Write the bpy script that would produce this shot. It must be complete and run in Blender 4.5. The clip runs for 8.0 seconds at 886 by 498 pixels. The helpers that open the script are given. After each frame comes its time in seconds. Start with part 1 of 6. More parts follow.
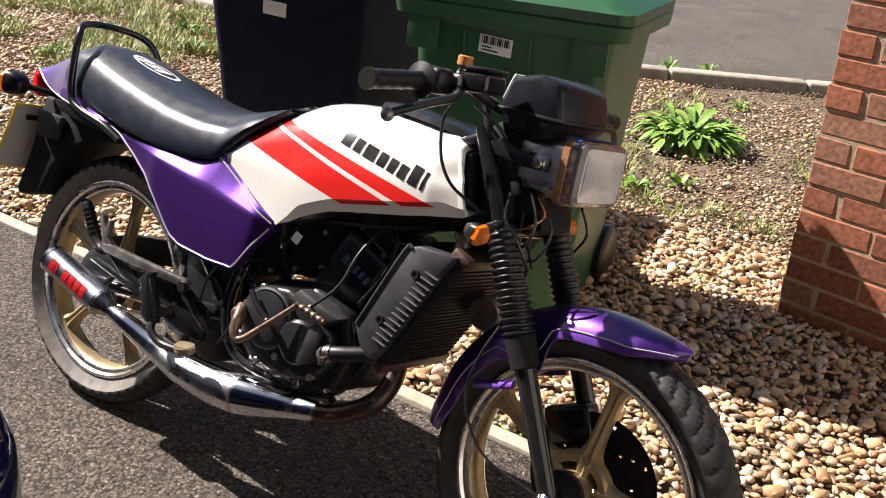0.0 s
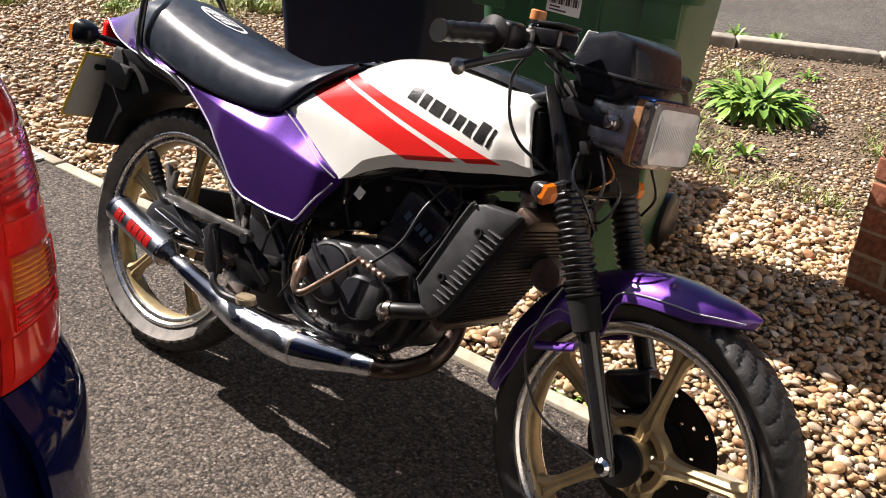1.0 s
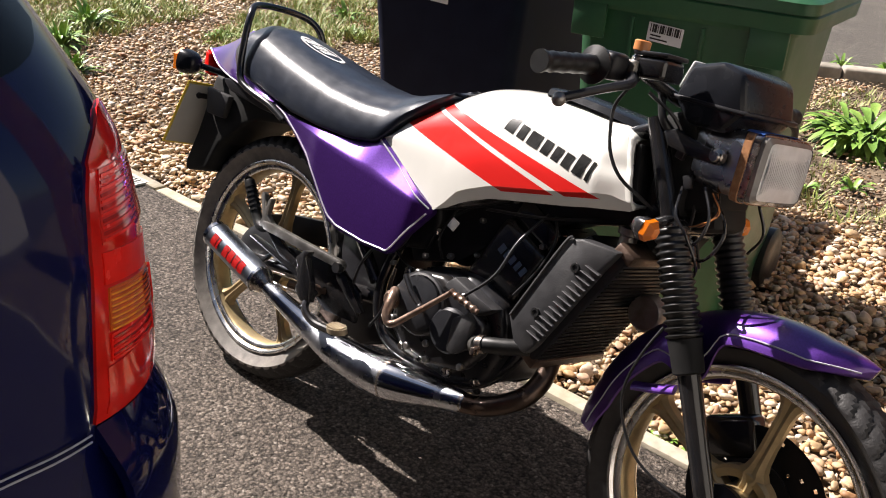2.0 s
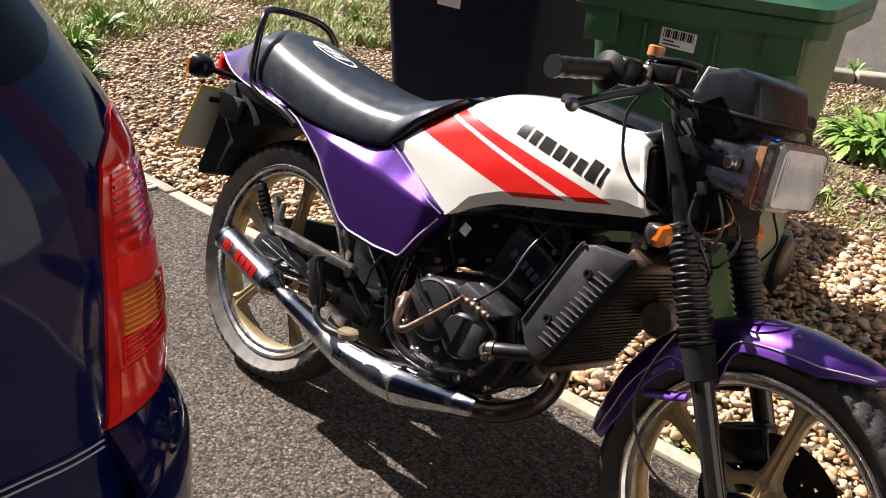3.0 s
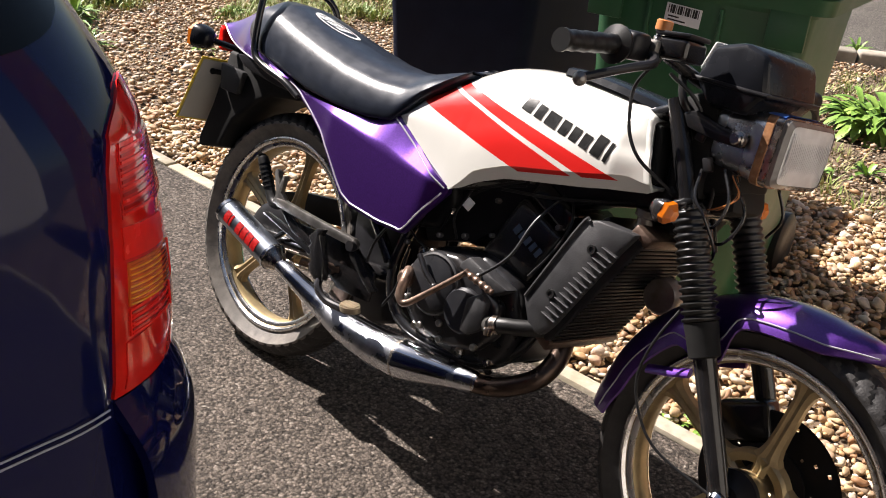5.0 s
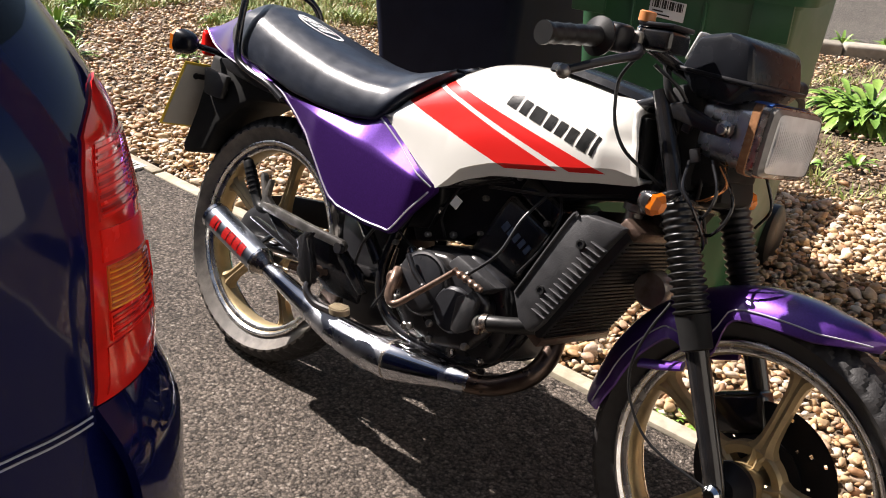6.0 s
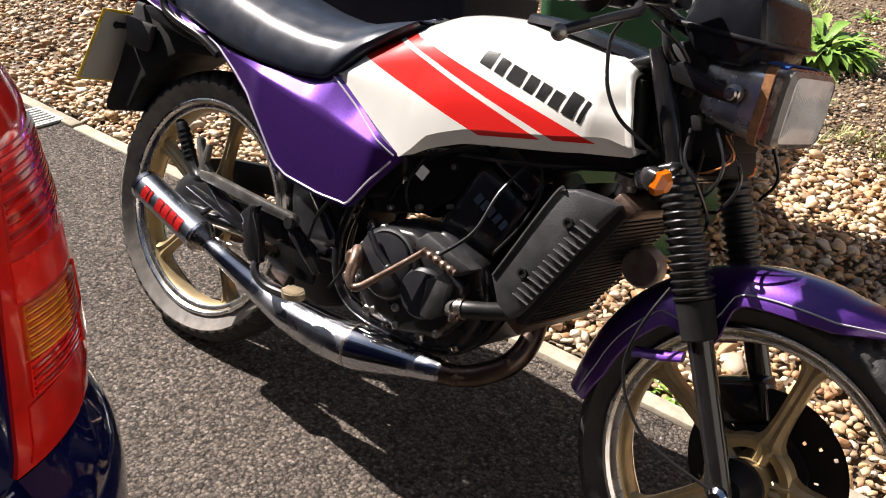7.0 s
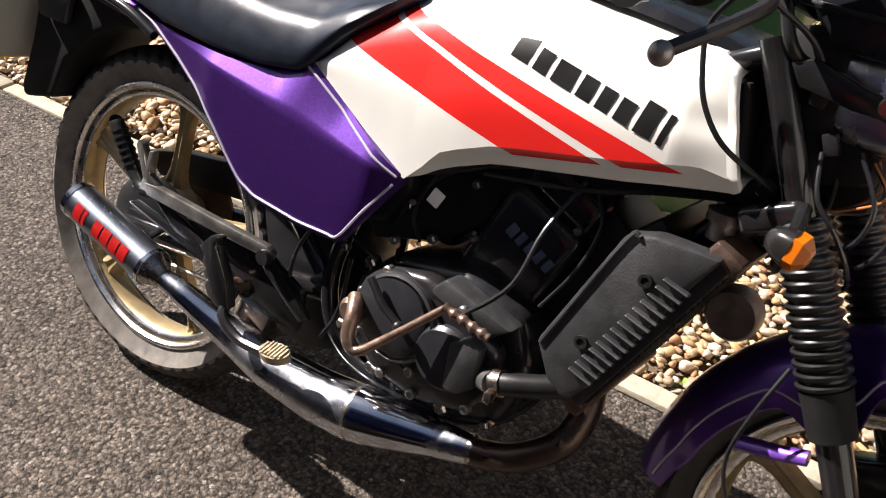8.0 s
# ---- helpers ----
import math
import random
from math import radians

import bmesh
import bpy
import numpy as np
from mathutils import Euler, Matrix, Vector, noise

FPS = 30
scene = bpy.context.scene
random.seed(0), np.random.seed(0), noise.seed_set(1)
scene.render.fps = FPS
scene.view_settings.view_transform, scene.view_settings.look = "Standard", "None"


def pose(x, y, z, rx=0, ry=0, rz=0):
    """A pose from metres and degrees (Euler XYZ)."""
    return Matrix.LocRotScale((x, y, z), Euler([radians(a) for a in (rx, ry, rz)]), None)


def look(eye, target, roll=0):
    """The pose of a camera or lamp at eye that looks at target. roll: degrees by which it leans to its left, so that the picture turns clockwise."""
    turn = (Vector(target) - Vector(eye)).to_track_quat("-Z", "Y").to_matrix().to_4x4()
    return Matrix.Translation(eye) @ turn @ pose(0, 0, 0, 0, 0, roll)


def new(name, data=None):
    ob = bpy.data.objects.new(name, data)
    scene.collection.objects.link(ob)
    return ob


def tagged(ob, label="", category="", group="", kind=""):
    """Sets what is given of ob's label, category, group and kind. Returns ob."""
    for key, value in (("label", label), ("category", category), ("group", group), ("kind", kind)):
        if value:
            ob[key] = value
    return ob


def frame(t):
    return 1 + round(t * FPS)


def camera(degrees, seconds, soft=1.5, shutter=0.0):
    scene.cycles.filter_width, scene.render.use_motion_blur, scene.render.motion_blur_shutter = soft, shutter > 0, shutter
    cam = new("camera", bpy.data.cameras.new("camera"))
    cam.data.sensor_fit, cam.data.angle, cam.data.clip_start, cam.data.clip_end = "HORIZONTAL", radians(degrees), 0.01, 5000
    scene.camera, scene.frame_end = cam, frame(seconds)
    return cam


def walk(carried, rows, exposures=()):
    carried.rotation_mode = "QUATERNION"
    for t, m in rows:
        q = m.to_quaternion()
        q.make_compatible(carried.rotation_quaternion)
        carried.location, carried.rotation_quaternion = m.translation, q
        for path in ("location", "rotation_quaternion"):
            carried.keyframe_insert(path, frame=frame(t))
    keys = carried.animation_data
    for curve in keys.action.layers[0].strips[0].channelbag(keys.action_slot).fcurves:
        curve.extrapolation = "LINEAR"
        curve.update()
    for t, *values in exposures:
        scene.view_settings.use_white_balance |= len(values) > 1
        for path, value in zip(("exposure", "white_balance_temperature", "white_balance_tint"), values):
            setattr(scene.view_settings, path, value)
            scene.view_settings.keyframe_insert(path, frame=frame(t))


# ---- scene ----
cam = camera(50.77, 8.0, soft=1.0, shutter=0.1)
# seconds, eye, yaw, pitch, roll
PATH = [
    (0, 1.7869, -1.2431, 1.3090, 34.355, -22.576, -4.536),
    (0.5, 1.7787, -1.2448, 1.2907, 35.122, -24.499, -5.379),
    (1, 1.7647, -1.2475, 1.2863, 37.993, -24.923, -4.969),
    (1.5, 1.7501, -1.2358, 1.2858, 40.779, -24.159, -3.334),
    (1.7, 1.7390, -1.2278, 1.2801, 42.649, -23.857, -3.932),
    (3, 1.7277, -1.2256, 1.2801, 44.121, -23.445, -3.889),
    (3.5, 1.7284, -1.2252, 1.2808, 43.915, -22.943, -3.832),
    (4, 1.7214, -1.2286, 1.2778, 44.338, -23.494, -4.370),
    (4.5, 1.7189, -1.2258, 1.2729, 44.292, -24.459, -4.654),
    (4.7, 1.7150, -1.2319, 1.2743, 44.374, -25.012, -4.830),
    (5.8, 1.7242, -1.2263, 1.2724, 43.300, -24.191, -2.963),
    (6, 1.7175, -1.2188, 1.2600, 43.136, -24.584, -3.340),
    (6.5, 1.6778, -1.1868, 1.2572, 41.790, -25.785, -3.412),
    (7, 1.5335, -1.1101, 1.2484, 38.753, -28.519, -4.054),
    (7.5, 1.3871, -1.0433, 1.2415, 35.524, -31.521, -5.354),
    (8, 1.2117, -0.7871, 1.2367, 36.310, -35.117, -2.206),
]
walk(cam, [(t, pose(x, y, z, 90 + pitch, roll, yaw)) for t, x, y, z, yaw, pitch, roll in PATH],
     exposures=[(0.0, 1.23, 6650, 10), (8.0, 1.23, 6650, 10)])

# ---- world and sun ----
SUN_EL, SUN_AZ = 46.0, 186.0          # degrees; azimuth counted from +x towards +y
sun_dir = Vector((math.cos(radians(SUN_EL)) * math.cos(radians(SUN_AZ)),
                  math.cos(radians(SUN_EL)) * math.sin(radians(SUN_AZ)), math.sin(radians(SUN_EL))))
world = bpy.data.worlds.new("sky")
scene.world = world
world.use_nodes = True
wn = world.node_tree.nodes
sky = wn.new("ShaderNodeTexSky")
sky.sky_type = "NISHITA"
sky.sun_disc = False
sky.sun_elevation = radians(SUN_EL)
sky.sun_rotation = radians(90.0 - SUN_AZ)
world.node_tree.links.new(sky.outputs[0], wn["Background"].inputs[0])
wn["Background"].inputs[1].default_value = 0.037
sun_data = bpy.data.lights.new("sun", "SUN")
sun_data.energy, sun_data.angle, sun_data.color = 5.85, radians(0.55), (0.99, 0.915, 0.88)
sun = new("sun", sun_data)
sun.matrix_world = look(sun_dir * 30, (0, 0, 0))

# ---- materials ----


def mat(name, color, rough=0.5, metal=0.0, var=0.12, scale=30.0, bump=0.0, bscale=200.0, coat=0.0,
        stain=None, stain_scale=6.0, stain_amt=0.5, spec=0.5, rvar=0.1, trans=0.0):
    """Principled surface: colour broken up by two scales of noise, an optional stain colour, fine relief."""
    m = bpy.data.materials.new(name)
    m.use_nodes = True
    nt = m.node_tree
    n, l = nt.nodes, nt.links
    b = n["Principled BSDF"]
    co = n.new("ShaderNodeTexCoord")
    n1 = n.new("ShaderNodeTexNoise")
    n1.inputs["Scale"].default_value = scale
    n1.inputs["Detail"].default_value = 6
    l.new(co.outputs["Object"], n1.inputs["Vector"])
    ramp = n.new("ShaderNodeMapRange")
    ramp.inputs["From Min"].default_value, ramp.inputs["From Max"].default_value = 0.3, 0.7
    ramp.inputs["To Min"].default_value, ramp.inputs["To Max"].default_value = 1 - var, 1 + var
    l.new(n1.outputs["Fac"], ramp.inputs["Value"])
    mul = n.new("ShaderNodeVectorMath")
    mul.operation = "SCALE"
    mul.inputs[0].default_value = color
    l.new(ramp.outputs[0], mul.inputs["Scale"])
    last = mul.outputs[0]
    if stain:
        n2 = n.new("ShaderNodeTexNoise")
        n2.inputs["Scale"].default_value = stain_scale
        n2.inputs["Detail"].default_value = 8
        n2.inputs["Roughness"].default_value = 0.65
        l.new(co.outputs["Object"], n2.inputs["Vector"])
        r2 = n.new("ShaderNodeMapRange")
        r2.inputs["From Min"].default_value, r2.inputs["From Max"].default_value = 0.5, 0.72
        r2.inputs["To Max"].default_value = stain_amt
        l.new(n2.outputs["Fac"], r2.inputs["Value"])
        mix = n.new("ShaderNodeMixRGB")
        mix.inputs[2].default_value = (*stain, 1)
        l.new(last, mix.inputs[1])
        l.new(r2.outputs[0], mix.inputs[0])
        last = mix.outputs[0]
    l.new(last, b.inputs["Base Color"])
    rr = n.new("ShaderNodeMapRange")
    rr.inputs["To Min"].default_value, rr.inputs["To Max"].default_value = max(0.02, rough - rvar), min(1, rough + rvar)
    l.new(n1.outputs["Fac"], rr.inputs["Value"])
    l.new(rr.outputs[0], b.inputs["Roughness"])
    b.inputs["Metallic"].default_value = metal
    b.inputs["Coat Weight"].default_value = coat
    b.inputs["Coat Roughness"].default_value = 0.04
    b.inputs["Specular IOR Level"].default_value = spec
    b.inputs["Transmission Weight"].default_value = trans
    if bump:
        n3 = n.new("ShaderNodeTexNoise")
        n3.inputs["Scale"].default_value = bscale
        n3.inputs["Detail"].default_value = 4
        l.new(co.outputs["Object"], n3.inputs["Vector"])
        bp = n.new("ShaderNodeBump")
        bp.inputs["Strength"].default_value = bump
        bp.inputs["Distance"].default_value = 0.003
        l.new(n3.outputs["Fac"], bp.inputs["Height"])
        l.new(bp.outputs[0], b.inputs["Normal"])
    return m


M_RUBBER = mat("tyre_rubber", (0.016, 0.015, 0.015), 0.6, var=0.3, scale=60, bump=0.25, bscale=300, stain=(0.042, 0.039, 0.036), stain_scale=11, stain_amt=0.6, spec=0.4)
M_FRONTWALL = mat("dark_sidewall", (0.022, 0.021, 0.021), 0.45, var=0.3, scale=40, bump=0.2, bscale=300, stain=(0.055, 0.05, 0.046), stain_scale=9, stain_amt=0.5, spec=0.4)
M_SIDEWALL = mat("dusty_sidewall", (0.12, 0.108, 0.096), 0.5, var=0.25, scale=40, bump=0.2, bscale=300, stain=(0.32, 0.29, 0.25), stain_scale=8, stain_amt=0.7)
M_GRIP = mat("black_rubber", (0.011, 0.011, 0.011), 0.40, var=0.2, bump=0.1, bscale=500, spec=0.3)
M_GAITER = mat("glossy_black_rubber", (0.010, 0.010, 0.010), 0.33, var=0.2, bump=0.05, bscale=500, spec=0.5)
M_PLASTIC = mat("black_plastic", (0.014, 0.014, 0.016), 0.34, var=0.25, scale=25, bump=0.06, bscale=400, stain=(0.014, 0.014, 0.015), stain_scale=20, stain_amt=0.3, spec=0.25)
M_GREYPLASTIC = mat("faded_grey_plastic", (0.024, 0.024, 0.026), 0.5, var=0.25, scale=40, bump=0.15, bscale=350, stain=(0.085, 0.083, 0.082), stain_scale=15, stain_amt=0.4)
M_ENAMEL = mat("black_enamel", (0.012, 0.012, 0.013), 0.2, var=0.3, scale=30, coat=0.3, rvar=0.06, stain=(0.03, 0.022, 0.018), stain_scale=22, stain_amt=0.4)
M_CASE = mat("dark_engine_casting", (0.016, 0.016, 0.018), 0.30, metal=0.2, var=0.3, scale=50, coat=0.2, bump=0.1, bscale=260, stain=(0.04, 0.032, 0.025), stain_scale=18, stain_amt=0.5)
M_COVER = mat("satin_grey_cover", (0.028, 0.029, 0.033), 0.30, metal=0.2, var=0.2, scale=30, coat=0.25, rvar=0.06, bump=0.04, bscale=300, stain=(0.055, 0.05, 0.045), stain_scale=14, stain_amt=0.4)
M_ALLOY = mat("weathered_alloy", (0.24, 0.23, 0.215), 0.38, metal=0.85, var=0.25, scale=45, bump=0.2, bscale=220, stain=(0.12, 0.10, 0.08), stain_scale=16, stain_amt=0.7)
M_CHROME = mat("chrome", (0.72, 0.74, 0.77), 0.12, metal=1.0, var=0.1, scale=20, rvar=0.06, stain=(0.34, 0.33, 0.33), stain_scale=18, stain_amt=0.45)
M_PIPE = mat("smoked_chrome_pipe", (0.58, 0.60, 0.64), 0.15, metal=1.0, var=0.2, scale=11, rvar=0.11, stain=(0.16, 0.17, 0.22), stain_scale=8, stain_amt=0.75)
scuff_n, scuff_l = M_PIPE.node_tree.nodes, M_PIPE.node_tree.links
scuff_tex = scuff_n.new("ShaderNodeTexNoise")          # dull scuffed patches in the chrome
scuff_tex.inputs["Scale"].default_value, scuff_tex.inputs["Detail"].default_value = 9.0, 5.0
scuff_map = scuff_n.new("ShaderNodeMapRange")
scuff_map.inputs["From Min"].default_value, scuff_map.inputs["From Max"].default_value = 0.46, 0.60
scuff_map.inputs["To Min"].default_value, scuff_map.inputs["To Max"].default_value = 0.09, 0.38
scuff_co = scuff_n.new("ShaderNodeTexCoord")
scuff_l.new(scuff_co.outputs["Object"], scuff_tex.inputs["Vector"])
scuff_l.new(scuff_tex.outputs["Fac"], scuff_map.inputs["Value"])
scuff_l.new(scuff_map.outputs[0], scuff_n["Principled BSDF"].inputs["Roughness"])
M_SILENCER = mat("brushed_steel_sleeve", (0.28, 0.31, 0.36), 0.30, metal=1.0, var=0.2, scale=14, rvar=0.08, bump=0.05, bscale=300, stain=(0.20, 0.21, 0.25), stain_scale=9, stain_amt=0.6)
M_RUST = mat("rusty_steel", (0.10, 0.066, 0.050), 0.42, metal=0.5, var=0.4, scale=35, bump=0.4, bscale=180, stain=(0.075, 0.036, 0.02), stain_scale=14, stain_amt=0.8)
M_RUSTCHROME = mat("pitted_chrome", (0.40, 0.36, 0.32), 0.26, metal=0.95, var=0.3, scale=60, stain=(0.20, 0.09, 0.04), stain_scale=25, stain_amt=0.8)
M_PAD = mat("worn_brass_pad", (0.34, 0.28, 0.19), 0.45, metal=0.5, var=0.25, scale=60, stain=(0.25, 0.19, 0.11), stain_scale=30, stain_amt=0.5)
M_KICK = mat("rusty_lever", (0.21, 0.145, 0.11), 0.40, metal=0.7, var=0.3, scale=50, bump=0.2, bscale=200, stain=(0.16, 0.065, 0.03), stain_scale=22, stain_amt=0.8)
M_HEADER = mat("heat_stained_header", (0.065, 0.045, 0.035), 0.3, metal=0.75, var=0.35, scale=25, bump=0.2, bscale=180, stain=(0.16, 0.085, 0.05), stain_scale=12, stain_amt=0.7)
M_FIN = mat("matte_black", (0.012, 0.012, 0.012), 0.7, var=0.3, spec=0.2)
M_GOLD = mat("gold_wheel_paint", (0.42, 0.32, 0.17), 0.38, metal=0.55, var=0.15, scale=30, bump=0.1, bscale=300, stain=(0.20, 0.15, 0.09), stain_scale=16, stain_amt=0.55)
M_RIM = mat("polished_rim", (0.88, 0.87, 0.85), 0.26, metal=1.0, var=0.12, scale=25, rvar=0.1, stain=(0.42, 0.39, 0.34), stain_scale=15, stain_amt=0.45)
M_PURPLE = mat("purple_lacquer", (0.088, 0.026, 0.225), 0.34, metal=0.72, var=0.14, scale=300, coat=0.9, rvar=0.05)
M_PURPLE.node_tree.nodes["Principled BSDF"].inputs["Coat Roughness"].default_value = 0.09
M_STRIPE = mat("silver_pinstripe", (0.42, 0.39, 0.47), 0.35, var=0.05)
M_SEAT = mat("black_vinyl", (0.014, 0.018, 0.028), 0.31, var=0.2, scale=40, bump=0.08, bscale=700, rvar=0.08, stain=(0.03, 0.033, 0.038), stain_scale=8, stain_amt=0.5)
M_BLACKINK = mat("black_decal", (0.012, 0.012, 0.012), 0.4, var=0.1)
M_REDINK = mat("red_decal", (0.62, 0.02, 0.02), 0.35, var=0.08)
M_WHITEINK = mat("white_decal", (0.75, 0.75, 0.74), 0.45, var=0.1, scale=90)
M_BLUEINK = mat("faded_blue_decal", (0.05, 0.075, 0.13), 0.5, var=0.3, scale=90)
M_AMBER = mat("amber_lens", (0.62, 0.15, 0.006), 0.22, var=0.08, coat=0.25, trans=0.1)
M_CARAMBER = mat("bright_amber_lens", (0.90, 0.34, 0.015), 0.22, var=0.15, scale=60, coat=0.25)
M_ORANGE = mat("orange_lens", (0.60, 0.10, 0.008), 0.22, var=0.15, scale=60, coat=0.25)
M_REDLENS = mat("red_lens", (0.78, 0.012, 0.007), 0.25, var=0.1, coat=0.12, trans=0.05, spec=0.3)
M_DEEPRED = mat("deep_red_lens", (0.34, 0.005, 0.004), 0.10, var=0.25, scale=30, coat=0.4, spec=0.4)
M_MIDRED = mat("mid_red_lens", (0.56, 0.010, 0.007), 0.12, var=0.2, scale=25, coat=0.4, spec=0.4)
M_TRIMLINE = mat("dull_trim_line", (0.34, 0.34, 0.40), 0.35, var=0.05)
M_PLATE = mat("plate_back", (0.42, 0.41, 0.37), 0.5, var=0.08, scale=12)
M_YELLOW = mat("plate_yellow", (0.72, 0.52, 0.05), 0.45, var=0.08)
M_COPPER = mat("wire_orange", (0.45, 0.17, 0.05), 0.4)
M_TAPE = mat("blue_tape", (0.05, 0.15, 0.48), 0.5, var=0.15, scale=60)
M_HORN = mat("dusty_horn_metal", (0.34, 0.31, 0.28), 0.42, metal=0.6, var=0.2, scale=40, stain=(0.13, 0.10, 0.07), stain_scale=25, stain_amt=0.6)
M_BAND = mat("rusted_band", (0.30, 0.14, 0.06), 0.5, metal=0.4, var=0.3, scale=60, bump=0.2, bscale=200, stain=(0.42, 0.36, 0.30), stain_scale=30, stain_amt=0.6)
M_CABLE = mat("cable_sheath", (0.014, 0.014, 0.015), 0.35, spec=0.4)
M_GREENBIN = mat("green_bin_plastic", (0.017, 0.078, 0.034), 0.38, var=0.1, scale=10, bump=0.08, bscale=300, stain=(0.06, 0.13, 0.06), stain_scale=4, stain_amt=0.35)
M_BLACKBIN = mat("black_bin_plastic", (0.011, 0.014, 0.030), 0.5, var=0.15, scale=10, bump=0.08, bscale=300, stain=(0.010, 0.011, 0.022), stain_scale=4, stain_amt=0.4, spec=0.06)
M_LABEL = mat("paper_label", (0.66, 0.68, 0.72), 0.6, var=0.06, scale=20)
M_LAMPSHELL = mat("dark_chrome", (0.78, 0.79, 0.82), 0.27, metal=1.0, var=0.15, stain=(0.30, 0.24, 0.20), stain_scale=20, stain_amt=0.3)
M_POD = mat("satin_black_moulding", (0.010, 0.011, 0.014), 0.26, var=0.2, scale=25, bump=0.05, bscale=400, spec=0.25)
M_REFLECTOR = mat("bright_reflector", (0.93, 0.93, 0.92), 0.28, metal=1.0, var=0.03)
M_CARPAINT = mat("navy_car_paint", (0.003, 0.0048, 0.038), 0.07, metal=0.0, var=0.04, scale=6, spec=0.22, coat=0.22, rvar=0.02)
M_CARGLASS = mat("dark_car_glass", (0.004, 0.005, 0.006), 0.04, var=0.05, spec=0.2, rvar=0.01)
M_EDGING = mat("concrete_edging", (0.34, 0.30, 0.23), 0.85, var=0.2, scale=40, bump=0.5, bscale=120, stain=(0.20, 0.17, 0.10), stain_scale=7, stain_amt=0.6)
M_KERB = mat("kerb_concrete", (0.30, 0.265, 0.215), 0.85, var=0.2, scale=20, bump=0.5, bscale=100, stain=(0.15, 0.14, 0.11), stain_scale=4, stain_amt=0.6)
M_MORTAR = mat("mortar", (0.36, 0.27, 0.19), 0.9, var=0.2, scale=50, bump=0.5, bscale=200)
M_SOIL = mat("dry_soil", (0.115, 0.080, 0.050), 0.95, var=0.45, scale=28, bump=1.0, bscale=70, stain=(0.21, 0.16, 0.10), stain_scale=4, stain_amt=0.8)
M_BROWNWALL = mat("brown_stucco", (0.20, 0.15, 0.12), 0.8, var=0.06, scale=3, bump=0.2)
M_WHITEWALL = mat("cream_stucco", (0.40, 0.38, 0.345), 0.8, var=0.06, scale=3, bump=0.2)
M_GRATE = mat("plastic_grate", (0.45, 0.46, 0.44), 0.6, var=0.15)
M_GLASS = mat("headlamp_glass", (0.92, 0.92, 0.91), 0.06, var=0.15, scale=22, rvar=0.04, trans=0.25, stain=(0.55, 0.53, 0.50), stain_scale=14, stain_amt=0.25)
M_LENSEDGE = mat("shaded_lens_edge", (0.17, 0.155, 0.14), 0.12, var=0.25, scale=40, coat=0.4)


def tank_material():
    """White tank with two slanted red bands, in the bike's own x and z."""
    m = mat("white_tank_paint", (0.74, 0.73, 0.68), 0.25, var=0.03, scale=12, coat=1.0, rvar=0.05)
    nt = m.node_tree
    n, l = nt.nodes, nt.links
    b = n["Principled BSDF"]
    src = b.inputs["Base Color"].links[0].from_socket
    co = n.new("ShaderNodeTexCoord")
    sep = n.new("ShaderNodeSeparateXYZ")
    l.new(co.outputs["Object"], sep.inputs[0])

    def line(x0, z0, x1, z1):
        # 1 above and ahead of the line through the two points
        nx, nz = (z0 - z1), (x1 - x0)
        a = n.new("ShaderNodeMath")
        a.operation = "MULTIPLY"
        a.inputs[1].default_value = nx
        l.new(sep.outputs[0], a.inputs[0])
        c = n.new("ShaderNodeMath")
        c.operation = "MULTIPLY_ADD"
        c.inputs[1].default_value = nz
        l.new(sep.outputs[2], c.inputs[0])
        l.new(a.outputs[0], c.inputs[2])
        g = n.new("ShaderNodeMath")
        g.operation = "GREATER_THAN"
        g.inputs[1].default_value = nx * x0 + nz * z0
        l.new(c.outputs[0], g.inputs[0])
        return g.outputs[0]

    def op(kind, a, c):
        o = n.new("ShaderNodeMath")
        o.operation = kind
        for s, v in ((0, a), (1, c)):
            if isinstance(v, float):
                o.inputs[s].default_value = v
            else:
                l.new(v, o.inputs[s])
        return o.outputs[0]
    l1, l2 = line(0.427, 0.745, 0.725, 0.677), line(0.488, 0.788, 0.831, 0.704)
    l3, l4 = line(0.497, 0.793, 0.854, 0.709), line(0.516, 0.805, 0.923, 0.725)
    low = line(0.72, 0.680, 0.923, 0.726)
    bands = op("ADD", op("SUBTRACT", l1, l2), op("SUBTRACT", l3, l4))
    bands = op("MULTIPLY", bands, low)
    mix = n.new("ShaderNodeMixRGB")
    mix.inputs[2].default_value = (0.72, 0.022, 0.018, 1)
    l.new(src, mix.inputs[1])
    l.new(bands, mix.inputs[0])
    l.new(mix.outputs[0], b.inputs["Base Color"])
    return m


M_TANK = tank_material()


